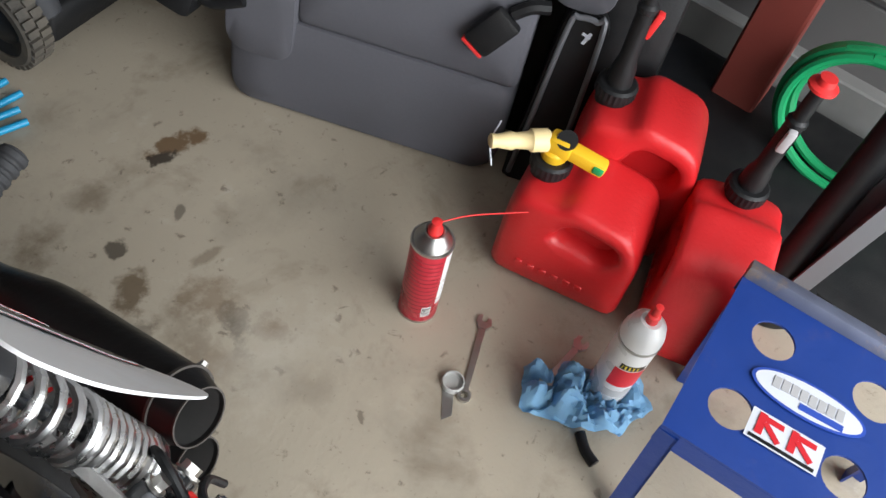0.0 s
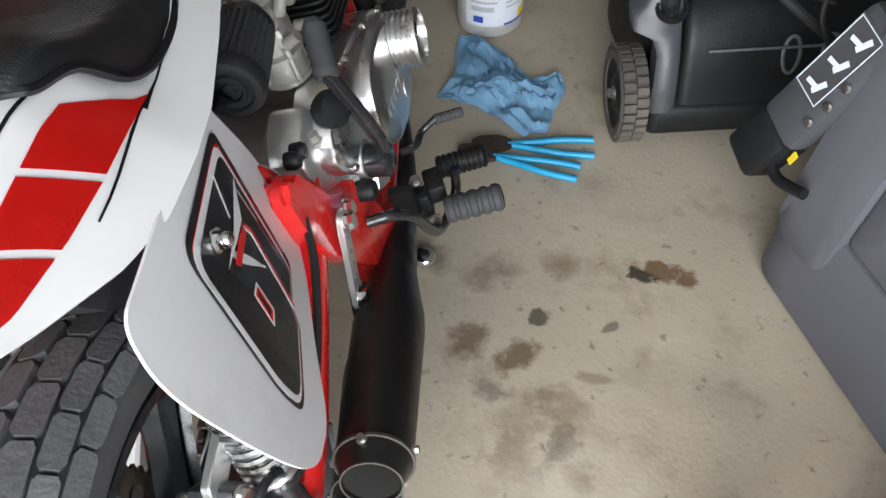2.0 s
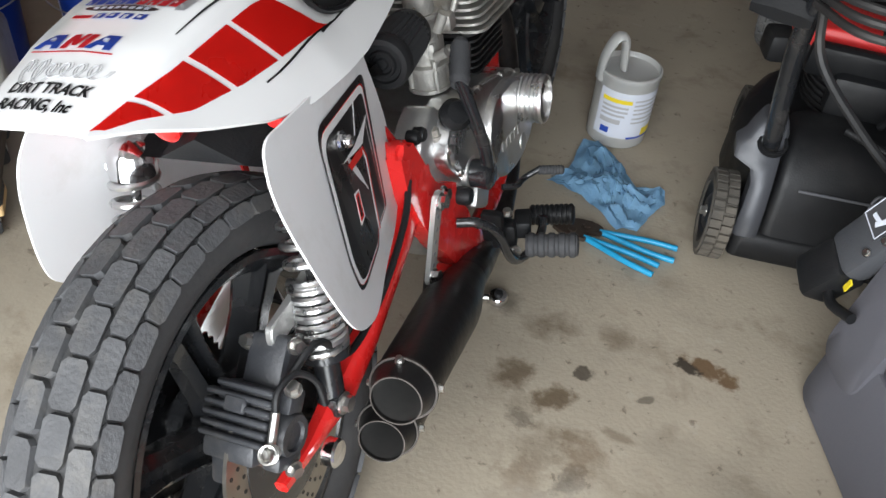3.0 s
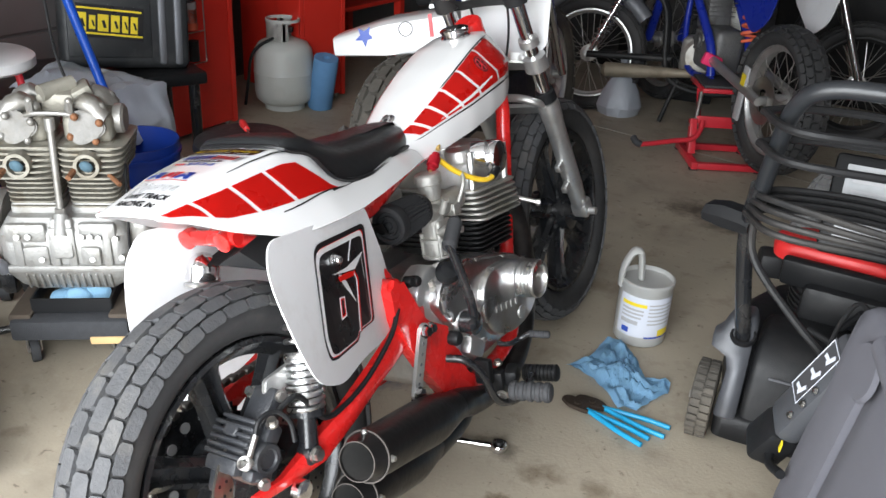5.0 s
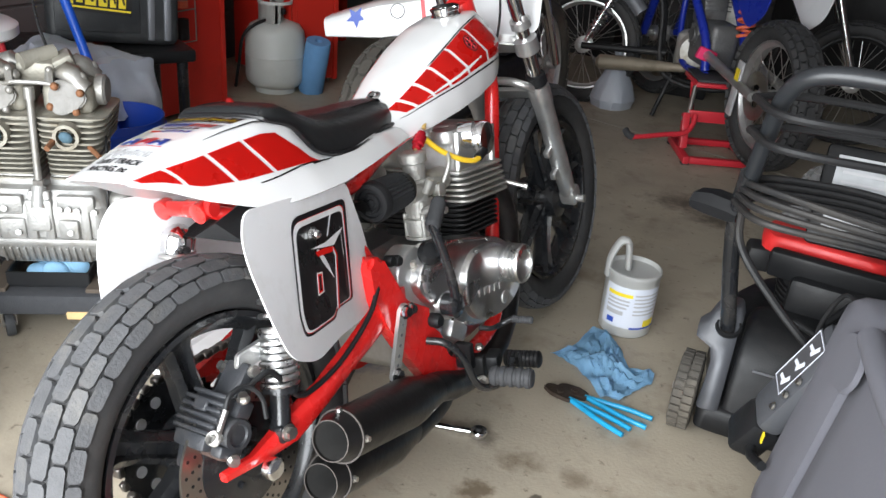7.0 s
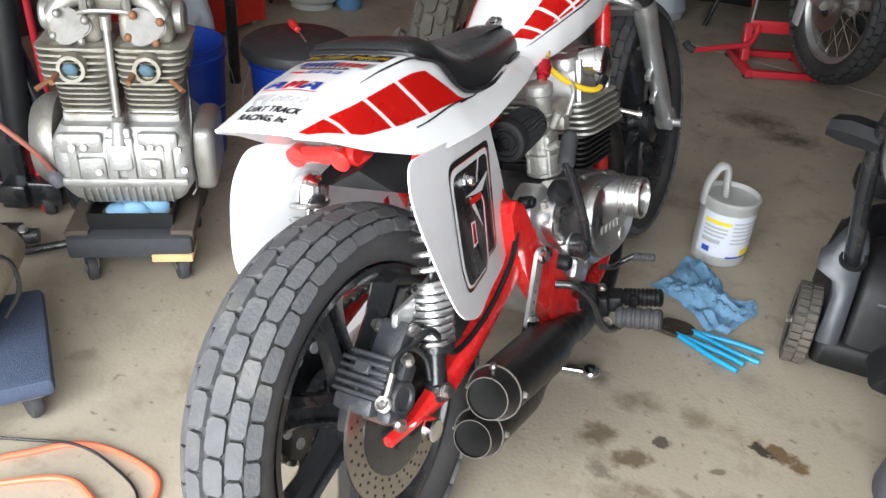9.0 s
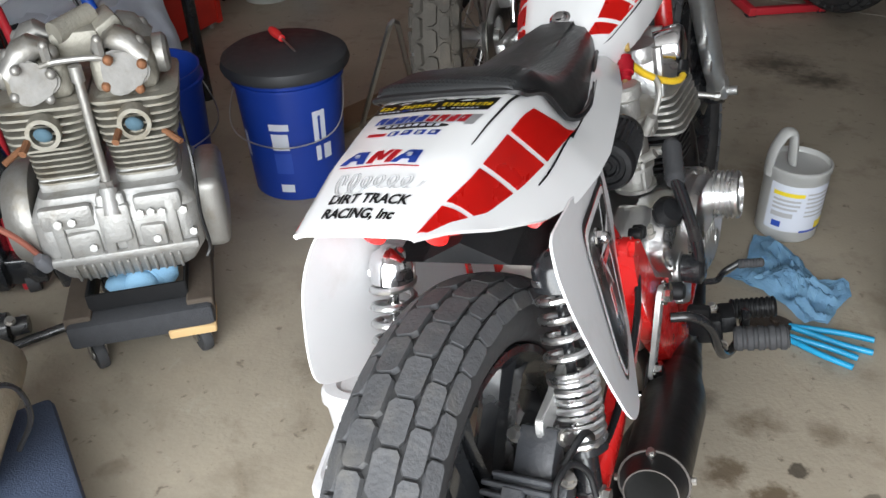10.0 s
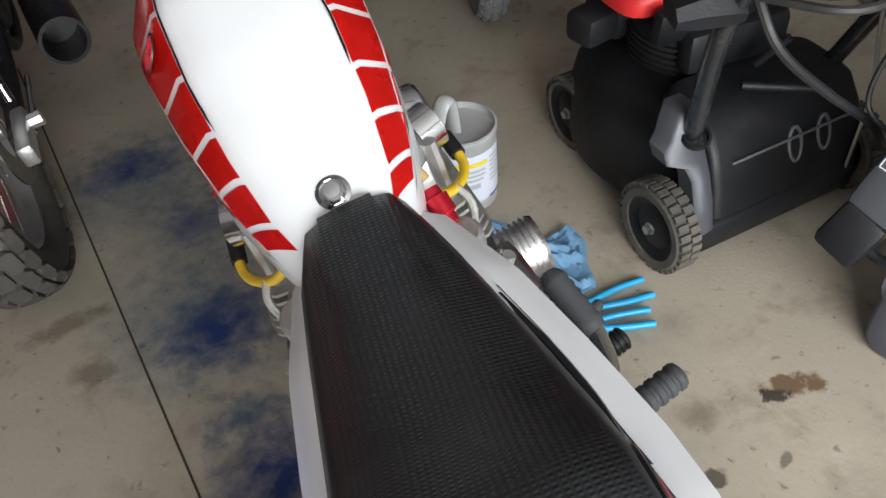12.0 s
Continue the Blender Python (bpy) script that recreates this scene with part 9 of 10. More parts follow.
for k, (w, h) in enumerate(((0.036, 0.066), (0.026, 0.050), (0.044, 0.062), (0.036, 0.062), (0.026, 0.062), (0.030, 0.062))):
    x = -0.158 + (0.0, 0.036, 0.074, 0.117, 0.152, 0.184)[k]
    part("brand_mark", box(B(), (w * 0.86, 0.003, h), (x, -0.0735, 0.172 - 0.0025 * k), (0, 4, 0), 0.001, 1), PRINT_YELLOW, cse)
    part("brand_mark", box(B(), (w * 0.24, 0.003, h * 0.45), (x + 0.003, -0.0745, 0.168 - 0.0025 * k), (0, -14, 0)), BLACK_VINYL, cse)
for dz in (-0.045, 0.045):
    part("brand_mark", box(B(), (0.23, 0.003, 0.007), (-0.06, -0.0735, 0.17 + dz), (0, 4, 0)), PRINT_YELLOW, cse)
part("case_handle", tube(B(), [(-0.09, 0, 0.35), (-0.08, 0, 0.395), (0.08, 0, 0.395), (0.09, 0, 0.35)], 0.014, 5, 10), BLACK_PLASTIC, cse)
# crumpled bag lying over the bench end and hanging down its side
bm = B()
rows = []
for i in range(27):
    row = []
    for j in range(19):
        u, v = -0.22 + 0.44 * i / 26, -0.13 + 0.26 * j / 18
        over = max(0.0, u - 0.10)
        e = 1.0 - min(1.0, max(abs(v) / 0.13, abs(u) / 0.30)) ** 4
        h = 0.010 + 0.055 * e * (0.6 + noise.noise(Vector((u * 9, v * 9, 1.0)))) + 0.022 * abs(noise.noise(Vector((u * 26, v * 26, 4.0))))
        x = min(u, 0.10) + 0.35 * over + 0.02 * noise.noise(Vector((u * 14, v * 14, 8)))
        row.append(bm.verts.new((x, v * (1.0 - 1.6 * over) + 0.016 * noise.noise(Vector((u * 15, v * 15, 2))), max(0.004, h) - 1.35 * over)))
    rows.append(row)
for a, b in zip(rows, rows[1:]):
    for j in range(18):
        bm.faces.new((a[j], b[j], b[j + 1], a[j + 1]))
bmesh.ops.solidify(bm, geom=bm.faces[:], thickness=0.0012)
single("plastic_bag", bm, BAG, "crumpled white plastic bag draped over the bench end", "bag", pose(-1.70, 1.10, 0.457, 0, 0, 8) @ Matrix.Diagonal((1.25, 1.3, 1.1, 1)), smooth=25)
bm = B()
tube(bm, [(-1.38, 1.02, 0.013), (-1.734, 1.02, 0.785), (-2.10, 1.02, 1.58)], 0.016, smooth=False, seg=12)
single("blue_pole", bm, BLUE_STAIN, "bright blue metal pole standing in the open bucket", "pole")

# propane and paper roll
pr = thing("propane_tank", "grey steel propane cylinder on the floor", "gas cylinder", pose(-2.13, 2.56, 0, 0, 0, 20))
part("cylinder", lathe(B(), [(0.09, 0.0), (0.105, 0.0), (0.105, 0.03), (0.125, 0.034), (0.146, 0.055), (0.153, 0.085), (0.154, 0.19), (0.156, 0.192), (0.154, 0.196), (0.153, 0.275), (0.146, 0.312), (0.125, 0.342), (0.09, 0.358), (0.04, 0.366), (0.001, 0.367)], seg=36), GREY_TANK, pr)
bm = B()
for a0 in (20, 200):
    rows = []
    for z in (0.35, 0.46):
        rows.append([Vector((0.084 * math.cos(radians(a)), 0.084 * math.sin(radians(a)), z)) for a in np.linspace(a0, a0 + 110, 12)])
    loft(bm, rows, close=False)
bmesh.ops.solidify(bm, geom=bm.faces[:], thickness=0.004)
lathe(bm, [(0.080, 0.45), (0.088, 0.45), (0.088, 0.465), (0.080, 0.465)], seg=28, closed=True)
part("collar", bm, GREY_TANK, pr)
part("valve", box(cyl(B(), (0, 0, 0.36), (0, 0, 0.43), 0.02), (0.05, 0.03, 0.03), (0.03, 0, 0.41), (0, 0, 0), 0.006), BLACK_PLASTIC, pr)
part("gas_hose", tube(B(), [(0.03, -0.03, 0.40), (-0.10, -0.14, 0.32), (-0.15, -0.12, 0.15), (-0.18, -0.10, 0.02)], 0.008, 6, 8), BLACK_PLASTIC, pr)
bm = B()
lathe(bm, [(0.018, 0), (0.062, 0), (0.064, 0.004), (0.064, 0.28), (0.062, 0.284), (0.018, 0.284)], seg=30, closed=True)
single("paper_roll", bm, mat("blue_paper_roll", (0.14, 0.32, 0.58), 0.9, 0, 0.08, 20), "blue paper towel roll leaning on the cabinet", "paper roll", pose(-1.975, 2.66, 0.006, 4, 13, 0))


# ---- the other motorcycles ----
def tail_fairing(parent, m, decal=True):
    T = [(-0.24, ((0, 0.03), (0.08, 0.028), (0.10, 0.02), (0.108, 0.0), (0.11, -0.03))), (-0.05, ((0, 0.065), (0.085, 0.062), (0.11, 0.05), (0.122, 0.0), (0.126, -0.05))), (0.20, ((0, 0.07), (0.085, 0.068), (0.11, 0.055), (0.12, 0.0), (0.12, -0.06)))]
    bm = shell(T, 14, 0.004)
    bm.transform(m)
    f = part("tail_fairing", bm, WHITE, parent, "white spare tail fairing with round sponsor marks", 50)
    for y, mt, r in ((-0.12, LABEL_BLUE, 0.03), (0.03, BLACK_VINYL, 0.026), (0.12, PRINT_RED, 0.028)):
        bm = B()
        c = shell_pt(T, y, 2.45, 0.001)
        d = shell_pt(T, y, 2.45, 0.01)
        if mt is BLACK_VINYL:
            lathe(bm, [(r * 0.86, 0), (r, 0), (r, 0.001), (r * 0.86, 0.001)], c, d, 24, closed=True)
        else:
            sm, _ = span(c, d)
            if mt is LABEL_BLUE:
                plate(bm, [((r if i % 2 else r * 0.45) * 1.25 * math.cos(i * math.pi / 5 + 0.3), (r if i % 2 else r * 0.45) * 1.25 * math.sin(i * math.pi / 5 + 0.3)) for i in range(10)], 0.001, sm)
            else:
                for k in (-1, 0, 1):
                    box(bm, (r * 0.5, r * 1.0, 0.001), sm @ Vector((0, k * r * 0.9, 0.001)), [math.degrees(v) for v in sm.to_euler()])
        bm.transform(m)
        part("sponsor_mark", bm, mt, f)


b2 = thing("second_motorcycle", "dark flat-track motorcycle with white tail and dusty tyres", "motorcycle", pose(-0.685, 1.60, 0, 0, -8, 4))
wire_wheel(b2, (0, 0, 0.325), 0.335, 0.135, 0.236, RUBBER_BROWN, around=30, depth=0.011)
wire_wheel(b2, (0, 1.36, 0.325), 0.33, 0.11, 0.24, RUBBER_BROWN, around=30)
tail_fairing(b2, pose(-0.085, 0.18, 0.705, 4, 0, -72))
bm = B()
box(bm, (0.20, 0.30, 0.05), (-0.03, 0.50, 0.80), (0, 0, 0), 0.02)
part("seat_pad", bm, BLACK_PLASTIC, b2)
for sg in (1, -1):
    part("swingarm", tube(B(), [(sg * 0.12, -0.04, 0.325), (sg * 0.125, 0.2, 0.34), (sg * 0.12, 0.50, 0.37)], 0.02, 4, 10), FIN_BLACK, b2)
    sh = part("shock", cyl(B(), (sg * 0.13, 0.02, 0.36), (sg * 0.12, 0.14, 0.66), 0.010, seg=12), CHROME, b2)
    part("spring", coil(B(), (sg * 0.13, 0.05, 0.42), (sg * 0.12, 0.13, 0.62), 0.025, 0.005, 9), FIN_BLACK, sh)
    part("spring_cup", lathe(B(), [(0.001, 0), (0.03, 0), (0.033, 0.02), (0.02, 0.03), (0.001, 0.03)], (sg * 0.125, 0.10, 0.58), (sg * 0.12, 0.14, 0.66), 16), CHROME, sh)
    part("fork_leg", cyl(B(), (sg * 0.09, 1.36, 0.33), (sg * 0.09, 1.08, 0.98), 0.022, seg=16), CHROME, b2)
    part("frame_tube", tube(B(), [(sg * 0.03, 1.08, 0.86), (sg * 0.09, 0.95, 0.45), (sg * 0.11, 0.80, 0.22), (sg * 0.11, 0.48, 0.25), (sg * 0.10, 0.40, 0.60), (sg * 0.09, 0.15, 0.68)], 0.016, 6, 10), FIN_BLACK, b2)
    part("axle_block", box(cyl(B(), (sg * 0.13, -0.02, 0.325), (sg * 0.17, -0.02, 0.325), 0.016, seg=8), (0.03, 0.15, 0.045), (sg * 0.13, -0.06, 0.325), (0, 0, 0), 0.006), ALU, b2)
part("caliper", box(B(), (0.05, 0.07, 0.09), (0.10, 0.05, 0.45), (25, 0, 0), 0.012), ALU, b2)
part("brake_rod", cyl(B(), (0.14, -0.02, 0.30), (0.15, 0.20, 0.30), 0.006, seg=8), CHROME, b2)
part("disc", lathe(B(), [(0.06, -0.002), (0.12, -0.002), (0.12, 0.002), (0.06, 0.002)], (0.085, 0, 0.325), (1, 0, 0.325), 36, closed=True), DISC, b2)
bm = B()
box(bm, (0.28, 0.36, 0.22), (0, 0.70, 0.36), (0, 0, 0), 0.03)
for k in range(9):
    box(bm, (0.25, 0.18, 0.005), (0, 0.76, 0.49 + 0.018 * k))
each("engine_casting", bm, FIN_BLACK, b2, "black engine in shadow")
part("fuel_tank", loft(B(), [[Vector((x * w, y, z0 + zz * h)) for x, zz in ((1, 0), (1.0, 0.5), (0.7, 0.95), (0, 1.05), (-0.7, 0.95), (-1, 0.5), (-1, 0))] for y, w, z0, h in ((0.60, 0.06, 0.70, 0.08), (0.70, 0.11, 0.71, 0.14), (0.95, 0.12, 0.76, 0.16), (1.06, 0.08, 0.80, 0.13))]), FIN_BLACK, b2)
part("exhaust", lathe(B(), [(0.045, 0.12), (0.046, 0.0), (0.054, 0.0), (0.055, 0.30), (0.03, 0.36), (0.024, 0.6)], (0.255, 0.22, 0.33), (0.16, 1.2, 0.24), 26), EXHAUST, b2, "sooty black exhaust")
part("handlebar", tube(B(), [(-0.38, 0.93, 1.08), (-0.2, 1.02, 1.08), (0, 1.06, 1.0), (0.2, 1.02, 1.08), (0.38, 0.93, 1.08)], 0.011, 5, 10), FIN_BLACK, b2)
part("foot_peg", cyl(B(), (0.15, 0.55, 0.34), (0.25, 0.57, 0.34), 0.018, seg=14), GRIP, b2)
part("side_stand", tube(B(), [(-0.10, 0.55, 0.25), (-0.20, 0.53, 0.0 + 0.03)], 0.012, smooth=False), FIN_BLACK, b2)

vb = thing("vintage_motorcycle", "old spoke-wheeled motorcycle in the dark at the back", "motorcycle", pose(-0.86, 3.62, 0, 0, 0, -78) @ pose(0, 0, 0, 0, -7, 0))
wire_wheel(vb, (0, 0, 0.305), 0.315, 0.095, 0.235, RUBBER_SIDE, n=36)
# front rim goes black: the dark back there is put into its colour
wire_wheel(vb, (0, 1.38, 0.305), 0.315, 0.095, 0.235, RUBBER_SIDE, n=36, rim_mat=FIN_BLACK)
bm = B()
box(bm, (0.22, 0.34, 0.20), (0, 0.66, 0.36), (0, 0, 0), 0.04, 3)
lathe(bm, [(0.10, 0), (0.10, 0.03), (0.08, 0.05), (0.001, 0.052)], (0.11, 0.60, 0.36), (1, 0.60, 0.36), 26)
for k in range(9):
    box(bm, (0.18, 0.16, 0.006), (0, 0.74, 0.48 + 0.02 * k), (-10, 0, 0))
box(bm, (0.14, 0.12, 0.2), (0, 0.74, 0.55), (-10, 0, 0), 0.01)
part("engine", bm, ALU_DIRTY, vb, "dull alloy engine")
for sg in (1, -1):
    part("frame_tube", tube(B(), [(sg * 0.02, 1.12, 0.80), (sg * 0.08, 0.98, 0.40), (sg * 0.10, 0.84, 0.20), (sg * 0.10, 0.46, 0.22), (sg * 0.09, 0.36, 0.62), (sg * 0.08, 0.05, 0.66)], 0.015, 6, 10), FIN_BLACK, vb)
    part("swingarm", tube(B(), [(sg * 0.09, 0, 0.305), (sg * 0.09, 0.45, 0.33)], 0.018, smooth=False), FIN_BLACK, vb)
    sh = part("shock", cyl(B(), (sg * 0.11, 0.02, 0.33), (sg * 0.10, 0.16, 0.65), 0.012, seg=12), CHROME, vb)
    part("spring", coil(B(), (sg * 0.11, 0.04, 0.38), (sg * 0.10, 0.15, 0.62), 0.026, 0.005, 10), CHROME, sh)
    part("fork_leg", cyl(B(), (sg * 0.09, 1.38, 0.31), (sg * 0.09, 1.12, 0.95), 0.02, seg=14), CHROME, vb)
part("exhaust", lathe(B(), [(0.020, 0.0), (0.040, 0.02), (0.036, 0.20), (0.022, 0.42), (0.02, 0.60)], (0.15, 0.10, 0.24), (0.14, 1.0, 0.30), 20), ALU_BROWN, vb, "tarnished exhaust")
part("fender", tube(B(), [Vector((0, -0.345 * math.cos(a), 0.305 + 0.345 * math.sin(a))) for a in np.linspace(0.5, 2.5, 9)], 0.045, 2, 10), GREY_PART, vb)
part("fuel_tank", loft(B(), [[Vector((x * w, y, z0 + zz * h)) for x, zz in ((1, 0), (1.0, 0.5), (0.7, 0.95), (0, 1.05), (-0.7, 0.95), (-1, 0.5), (-1, 0))] for y, w, z0, h in ((0.60, 0.06, 0.70, 0.08), (0.70, 0.11, 0.71, 0.14), (0.95, 0.12, 0.76, 0.16), (1.06, 0.08, 0.80, 0.13))]), FIN_BLACK, vb)
part("seat", box(B(), (0.20, 0.50, 0.08), (0, 0.30, 0.74), (0, 0, 0), 0.03), BLACK_PLASTIC, vb)
part("centre_stand", tube(B(), [(0.10, 0.50, 0.22), (0.13, 0.44, 0.0)], 0.012, smooth=False), FIN_BLACK, vb)

mx = thing("motocross_bike", "blue motocross bike with white side plate on a red stand", "motorcycle", pose(0.25, 3.04, 0.05, 0, 0, 38))
wire_wheel(mx, (0, 0, 0.32), 0.325, 0.115, 0.235, RUBBER_SIDE, around=40, depth=0.016)
wire_wheel(mx, (0, 1.36, 0.30), 0.345, 0.09, 0.268, RUBBER_SIDE, rot=(0, 0, 12), around=44, depth=0.014)
for sg in (1, -1):
    part("swingarm", tube(B(), [(sg * 0.10, -0.02, 0.32), (sg * 0.10, 0.5, 0.38)], 0.022, smooth=False), ALU, mx)
    part("fork_leg", cyl(B(), (sg * 0.10, 1.36, 0.30), (sg * 0.10, 1.05, 1.0), 0.025, seg=16), BLUE_BIKE, mx, "blue fork guard")
    part("frame_spar", tube(B(), [(sg * 0.03, 1.02, 0.90), (sg * 0.10, 0.85, 0.70), (sg * 0.10, 0.55, 0.45), (sg * 0.09, 0.50, 0.30)], 0.022, 5, 10), BLUE_BIKE, mx)
    part("frame_tube", tube(B(), [(sg * 0.02, 1.02, 0.80), (sg * 0.06, 0.95, 0.45), (sg * 0.08, 0.80, 0.27), (sg * 0.08, 0.50, 0.28)], 0.016, 5, 10), BLUE_BIKE, mx)
    part("subframe", tube(B(), [(sg * 0.10, 0.60, 0.72), (sg * 0.10, 0.10, 0.84)], 0.012, smooth=False), BLUE_BIKE, mx)
    bm = B()
    plate(bm, rounded([(-0.10, 0.90), (0.30, 0.92), (0.30, 0.72), (0.10, 0.58), (-0.02, 0.66)], 0.05, 4), 0.006, Matrix(((0, 0, 1, sg * 0.135), (1, 0, 0, 0), (0, 1, 0, 0), (0, 0, 0, 1))), 0.002)
    part("side_panel", bm, WHITE_MATT if sg > 0 else BLUE_BIKE, mx, "worn white side number panel" if sg > 0 else "")
    bm = B()
    plate(bm, rounded([(0.62, 0.92), (1.06, 0.96), (1.12, 0.70), (0.85, 0.60)], 0.05, 4), 0.008, Matrix(((0, 0, 1, sg * 0.14), (1, 0, 0, 0), (0, 1, 0, 0), (0, 0, 0, 1))), 0.002)
    part("radiator_shroud", bm, BLUE_BIKE, mx)
part("rear_fender", loft(B(), [[Vector((x, y, z + 0.02 * (1 - (x / w) ** 2))) for x in np.linspace(-w, w, 7)] + [Vector((x, y, z - 0.006)) for x in np.linspace(w, -w, 7)] for y, z, w in ((-0.42, 1.0, 0.06), (-0.1, 0.93, 0.09), (0.3, 0.86, 0.10))]), BLUE_BIKE, mx)
part("seat", loft(B(), [[Vector((x, y, z)) for x, z in ((w, z0), (w, z1), (-w, z1), (-w, z0))] for y, w, z0, z1 in ((-0.05, 0.09, 0.90, 0.96), (0.4, 0.08, 0.84, 0.93), (0.8, 0.07, 0.86, 0.98))]), BLUE_BIKE, mx)
part("fuel_tank", box(B(), (0.20, 0.28, 0.18), (0, 0.90, 0.90), (12, 0, 0), 0.05, 3), BLUE_BIKE, mx)
part("silencer", lathe(B(), [(0.018, 0.06), (0.018, 0.0), (0.036, 0.0), (0.045, 0.05), (0.05, 0.07), (0.05, 0.28), (0.03, 0.34), (0.018, 0.5)], (-0.13, -0.12, 0.90), (-0.12, 0.6, 0.62), 22), mat("titanium", (0.46, 0.44, 0.38), 0.35, 0.9, 0.15, 8), mx, "titanium silencer")
bm = B()
box(bm, (0.15, 0.26, 0.22), (0, 0.66, 0.40), (0, 0, 0), 0.03, 3)
for x, y, z, r in ((-0.075, 0.60, 0.40, 0.075), (-0.075, 0.72, 0.43, 0.055), (0.075, 0.62, 0.41, 0.075)):
    lathe(bm, [(0.001, 0.022), (r * 0.55, 0.022), (r * 0.6, 0.014), (r * 0.9, 0.012), (r, 0.0), (0.001, 0.0)], (x, y, z), (x * 20, y, z), 24)
    for k in range(6):
        a = k * math.pi / 3
        lathe(bm, [(0.001, 0.012), (0.007, 0.012), (0.007, 0.0), (0.001, 0.0)], (x * 1.06, y + r * 0.92 * math.cos(a), z + r * 0.92 * math.sin(a)), (x * 20, y + r * 0.92 * math.cos(a), z + r * 0.92 * math.sin(a)), 6)
box(bm, (0.13, 0.14, 0.24), (0, 0.78, 0.60), (-8, 0, 0), 0.02)
for k in range(6):
    box(bm, (0.15, 0.17, 0.005), (0, 0.78, 0.54 + 0.022 * k), (-8, 0, 0))
part("engine_casting", bm, AGED_DARK, mx, "dark dull alloy engine")
part("spring", coil(B(), (0, 0.36, 0.50), (0, 0.40, 0.72), 0.036, 0.008, 6), ORANGE, mx, "orange rear spring")
part("chain_guard", box(B(), (0.012, 0.050, 0.25), (-0.105, 0.135, 0.315), (6, 0, 0), 0.005), PRINT_GREY, mx, "worn white plastic chain guide")
part("guide_sticker", box(B(), (0.002, 0.036, 0.07), (-0.1135, 0.130, 0.37), (6, 0, 0)), PRINT_YELLOW, mx, "yellow sticker")
part("sprocket", lathe(B(), [(0.05, -0.003), (0.105, -0.003), (0.105, 0.003), (0.05, 0.003)], (-0.075, 0, 0.32), (1, 0, 0.32), 40, closed=True), STEEL, mx)
part("handlebar", tube(B(), [(-0.40, 0.90, 1.14), (-0.2, 0.98, 1.14), (0, 1.02, 1.06), (0.2, 0.98, 1.14), (0.40, 0.90, 1.14)], 0.012, 5, 10), BLUE_BIKE, mx)
part("front_fender", loft(B(), [[Vector((x, y, z + 0.02 * (1 - (x / w) ** 2))) for x in np.linspace(-w, w, 7)] + [Vector((x, y, z - 0.006)) for x in np.linspace(w, -w, 7)] for y, z, w in ((1.0, 0.76, 0.07), (1.3, 0.74, 0.085), (1.65, 0.66, 0.06))]), BLUE_BIKE, mx)
part("ribbon", box(B(), (0.10, 0.03, 0.06), (-0.10, 0.50, 0.375), (0, 20, 0), 0.01), PINK, mx, "bright pink ribbon")

rs = thing("bike_lift_stand", "red steel motocross stand holding the blue bike", "stand", pose(-0.04, 2.975, 0, 0, 0, 29))
part("pad", box(B(), (0.25, 0.245, 0.022), (0.175, 0.368, 0.312), (0, 0, 0), 0.006), STAND_RED, rs)
part("pad_rubber", box(B(), (0.235, 0.23, 0.014), (0.175, 0.370, 0.3305), (0, 0, 0), 0.004), GRIP, rs)
part("foot_bar", box(B(), (0.268, 0.032, 0.030), (0.150, 0.010, 0.021), (0, 0, 0), 0.004), STAND_RED, rs)
part("foot_bar", box(B(), (0.268, 0.032, 0.030), (0.150, 0.300, 0.021), (0, 0, 0), 0.004), STAND_RED, rs)
for x in (0.0, 0.30):
    part("foot_rail", box(B(), (0.030, 0.33, 0.034), (x, 0.155, 0.023), (0, 0, 0), 0.004), STAND_RED, rs)
    for y in (0.012, 0.298):
        part("rubber_foot", box(B(), (0.036, 0.036, 0.006), (x, y, 0.003), (0, 0, 0), 0.001), GRIP, rs)
    k = 0.05 if x == 0 else 0.0
    m, l = span((x, 0.135, 0.036), (x + k * 0.5, 0.190, 0.190))
    part("upright", box(B(), (0.034, 0.040, l), m @ Vector((0, 0, l / 2)), (-19.6, 0, 0), 0.004), STAND_RED, rs)
    part("lift_arm", tube(B(), [(x + k * 0.5, 0.188, 0.185), (x + k, 0.262, 0.302)], 0.012, smooth=False), STEEL, rs, "bare steel lifting arm")
    part("lift_arm", tube(B(), [(x + k * 0.5 + 0.022, 0.225, 0.178), (x + k + 0.006, 0.335, 0.302)], 0.011, smooth=False), STAND_RED, rs)
    part("pivot_bolt", lathe(B(), [(0.001, -0.022), (0.010, -0.022), (0.010, 0.022), (0.001, 0.022)], (x + k * 0.3, 0.180, 0.165), (x + k * 0.3 + 1, 0.180, 0.165), 6), STEEL, rs)
part("cross_panel", box(B(), (0.262, 0.008, 0.055), (0.155, 0.186, 0.180), (0, 0, 0), 0.002), STAND_RED, rs)
lv = part("foot_lever", tube(B(), [(0.050, 0.165, 0.190), (0.040, 0.140, 0.150), (0.0, 0.105, 0.118), (-0.09, 0.090, 0.108), (-0.20, 0.060, 0.098), (-0.258, 0.046, 0.095)], 0.012, 5, 12), STAND_RED, rs)
part("rubber_grip", tube(B(), [(-0.250, 0.048, 0.095), (-0.272, 0.050, 0.105), (-0.282, 0.075, 0.118)], 0.016, 4, 12), GRIP, lv)

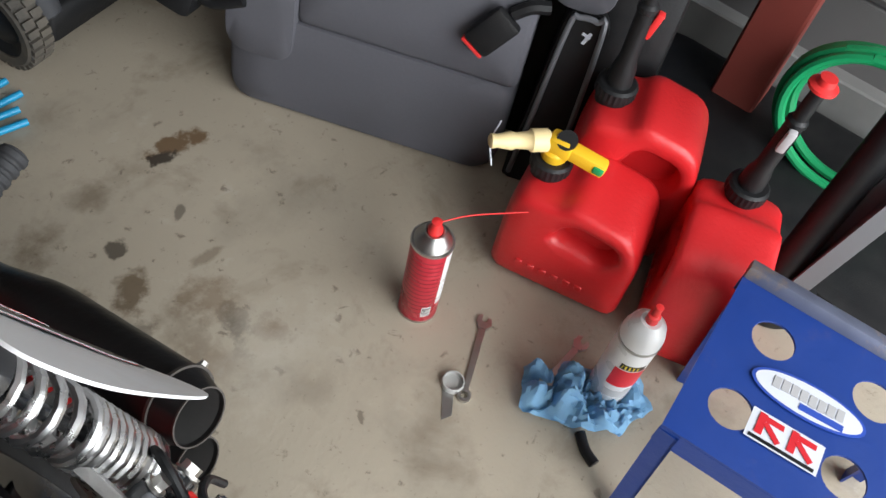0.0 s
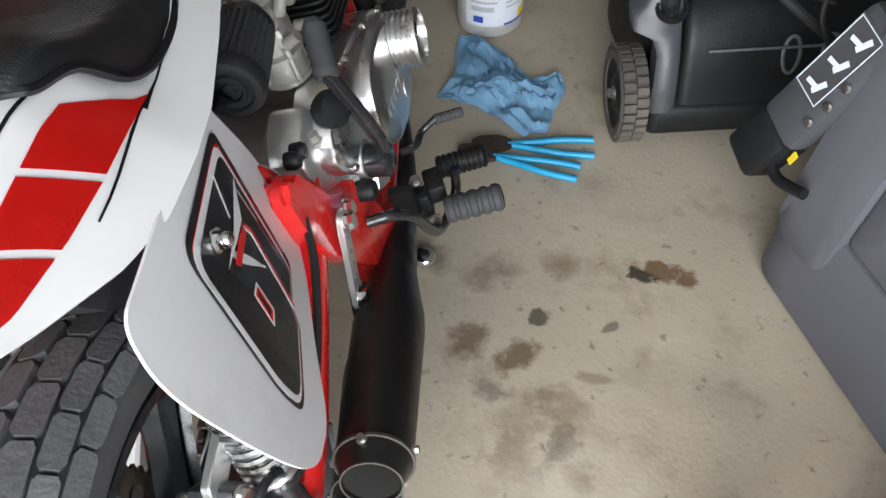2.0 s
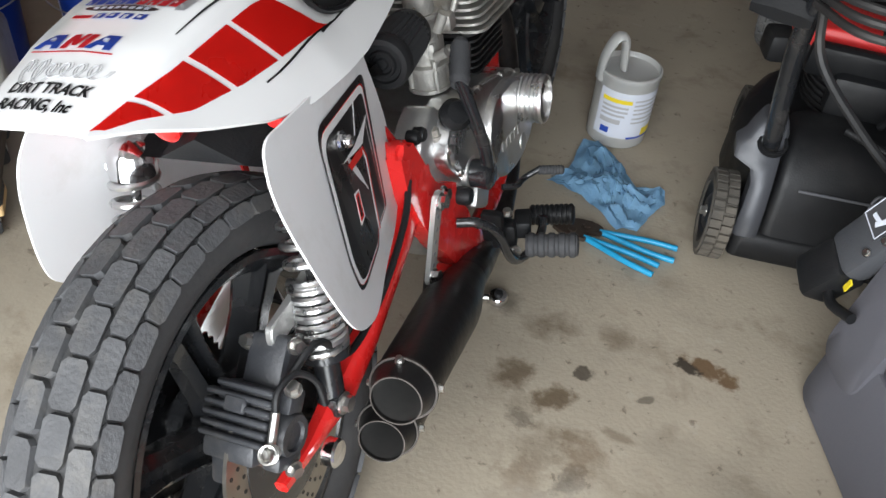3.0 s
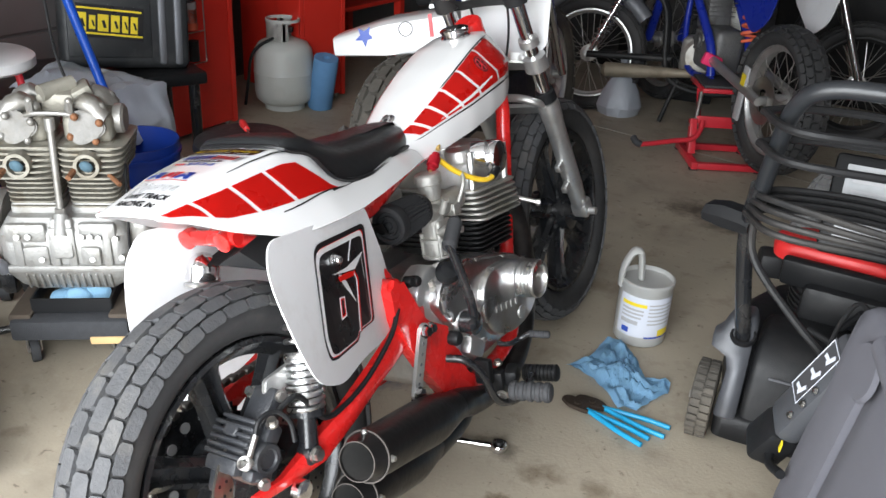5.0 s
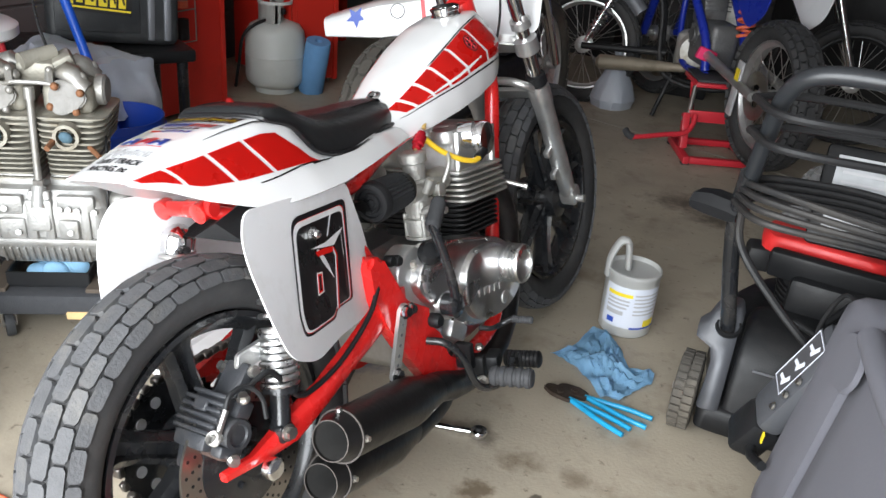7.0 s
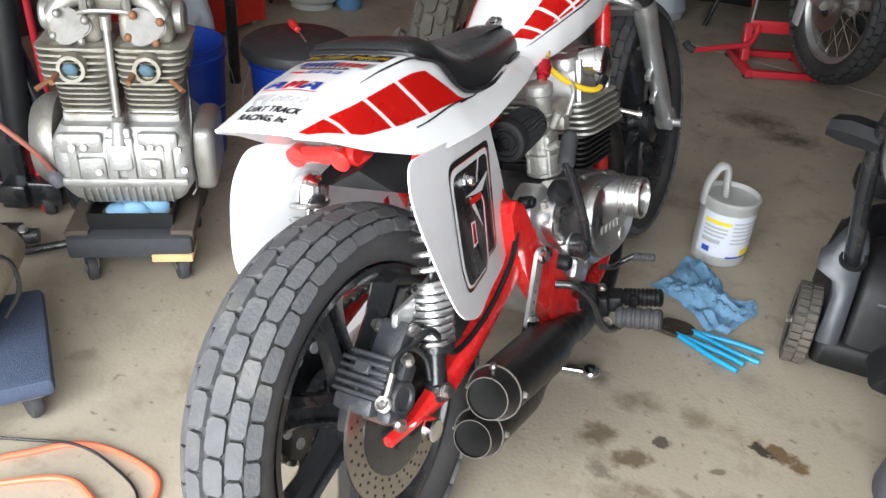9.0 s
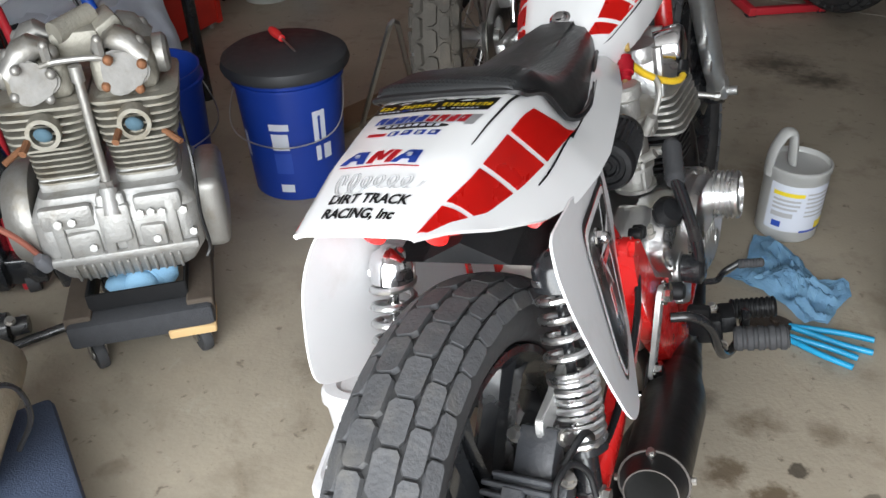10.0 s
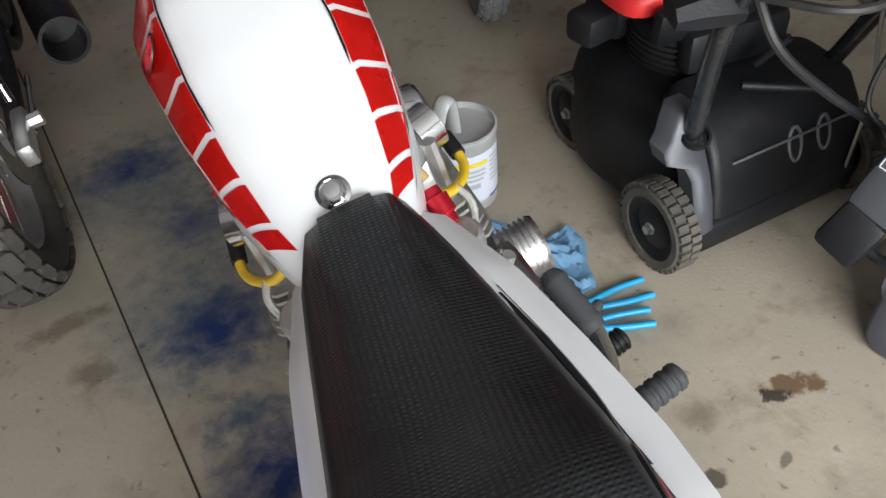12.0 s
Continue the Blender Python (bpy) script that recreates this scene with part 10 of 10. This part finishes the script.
bm = B()
rings = []
for k, (z, r) in enumerate(((0.0, 0.15), (0.05, 0.17), (0.13, 0.14), (0.22, 0.07), (0.29, 0.025), (0.32, 0.04))):
    rings.append([Vector((r * math.cos(a) * (1 + 0.18 * noise.noise(Vector((math.cos(a) * 2, math.sin(a) * 2, k * 0.9)))), r * math.sin(a) * (1 + 0.2 * noise.noise(Vector((math.cos(a) * 3, math.sin(a) * 3, k + 5)))), z)) for a in np.linspace(0, 2 * math.pi, 32, endpoint=False)])
loft(bm, rings)
single("plastic_bag", bm, mat("grey_plastic_bag", (0.40, 0.43, 0.48), 0.4, 0, 0.15, 9, bump=0.4, bscale=30), "pale translucent plastic bag tied on the floor", "bag", pose(-0.66, 3.66, 0) @ Matrix.Diagonal((0.72, 0.72, 0.95, 1)), smooth=30)
bx = thing("battery_box", "small black box with a round red knob", "box", pose(-0.42, 4.25, 0, 0, 0, 10))
part("box_shell", box(B(), (0.26, 0.20, 0.26), (0, 0, 0.13), (0, 0, 0), 0.01), BLACK_PLASTIC, bx)
part("knob", lathe(B(), [(0.001, 0), (0.04, 0), (0.04, 0.012), (0.001, 0.014)], (0.02, -0.10, 0.15), (0.02, -1, 0.15), 20), RED_CAP, bx)
sw = thing("small_trailer_wheel", "small wheel with light worn tyre standing on the floor", "wheel", pose(0.60, 2.10, 0.20, 0, 0, -12))
part("tyre", tyre_mesh(B(), 0.20, 0.085, 0.11, 5, 30, 0.005), mat("pale_tyre", (0.20, 0.20, 0.20), 0.85, 0, 0.2, 30, bump=0.2, island=0.1), sw, "", 30)
part("rim", rim_mesh(B(), 0.11, 0.07, 0.02), FIN_BLACK, sw)
part("hub_plate", lathe(B(), [(0.001, -0.01), (0.095, -0.01), (0.095, 0.01), (0.03, 0.03), (0.001, 0.03)], (0, 0, 0), (1, 0, 0), 26), FIN_BLACK, sw)
bm = B()
box(bm, (0.20, 0.18, 0.34), (0, 0, 0.17), (0, 0, 0), 0.03)
single("black_toolbag", bm, BLACK_PLASTIC, "black tool bag on the floor by the wheel", "bag", pose(0.80, 2.25, 0, 0, 0, 20))
# stored clutter in the dark far corner
bm = B()
box(bm, (0.9, 0.4, 1.1), (0, 0, 0.55), (0, 0, 0), 0.01)
single("storage_locker", bm, FIN_BLACK, "dark storage locker against the back wall", "locker", pose(-1.5, 4.9, 0))
bm = B()
box(bm, (1.2, 0.4, 1.3), (0, 0, 0.65), (0, 0, 0), 0.01)
single("storage_locker", bm, FIN_BLACK, "dark storage locker against the back wall", "locker", pose(0.5, 4.9, 0))

# white plastic tub beside the rear wheel
bm = B()
rings = []
def tub_ring(z, g): return [Vector((x, y, z)) for x, y in rounded([(-0.105 + g, -0.165 + g), (0.105 - g, -0.165 + g), (0.105 - g, 0.165 - g), (-0.105 + g, 0.165 - g)], 0.035 - g * 0.3, 5)]
for z, g in ((0.0, 0.022), (0.012, 0.016), (0.16, 0.004), (0.172, -0.002), (0.192, -0.002), (0.198, 0.003), (0.198, 0.020), (0.190, 0.026), (0.188, 0.06)):
    rings.append(tub_ring(z, g))
loft(bm, rings)
tub = thing("plastic_tub", "white plastic tub with a lipped lid beside the rear wheel", "tub", pose(-0.385, 0.395, 0, 0, 0, 4))
part("tub_body", bm, WHITE_MATT, tub, "", 40)
part("grip_slot", box(B(), (0.07, 0.006, 0.022), (0.02, -0.1595, 0.115), (-4, 0, 0), 0.002, 1), BLACK_VINYL, tub)

# concrete kerb under the side wall and a blue carton standing on it
bm = B()
box(bm, (0.055, 4.0, 0.115), (1.592, 0.6, 0.0575), (0, 0, 0), 0.004, 1)
structure("trim_wall_kerb", bm, mat("kerb_concrete", (0.19, 0.19, 0.185), 0.8, 0, 0.2, 8, bump=0.3, bscale=60), "grey concrete kerb under the side wall")
ctn = thing("flat_carton", "blue printed carton with white lines on the wall kerb", "carton", pose(1.592, 0.24, 0.115, 0, 0, 0))
part("carton_body", box(B(), (0.035, 0.27, 0.34), (0, 0, 0.17), (0, 0, 0), 0.003, 1), mat("blue_carton", (0.01, 0.13, 0.48), 0.45, 0, 0.08, 12), ctn)
part("white_line", box(B(), (0.001, 0.27, 0.012), (-0.0185, 0, 0.035)), LABEL, ctn)
part("white_line", box(B(), (0.001, 0.012, 0.30), (-0.0188, -0.115, 0.19)), LABEL, ctn)
part("white_disc", lathe(B(), [(0.001, 0), (0.045, 0), (0.045, 0.001), (0.001, 0.001)], (-0.0176, 0.05, 0.17), (-1, 0.05, 0.17), 28), LABEL, ctn)
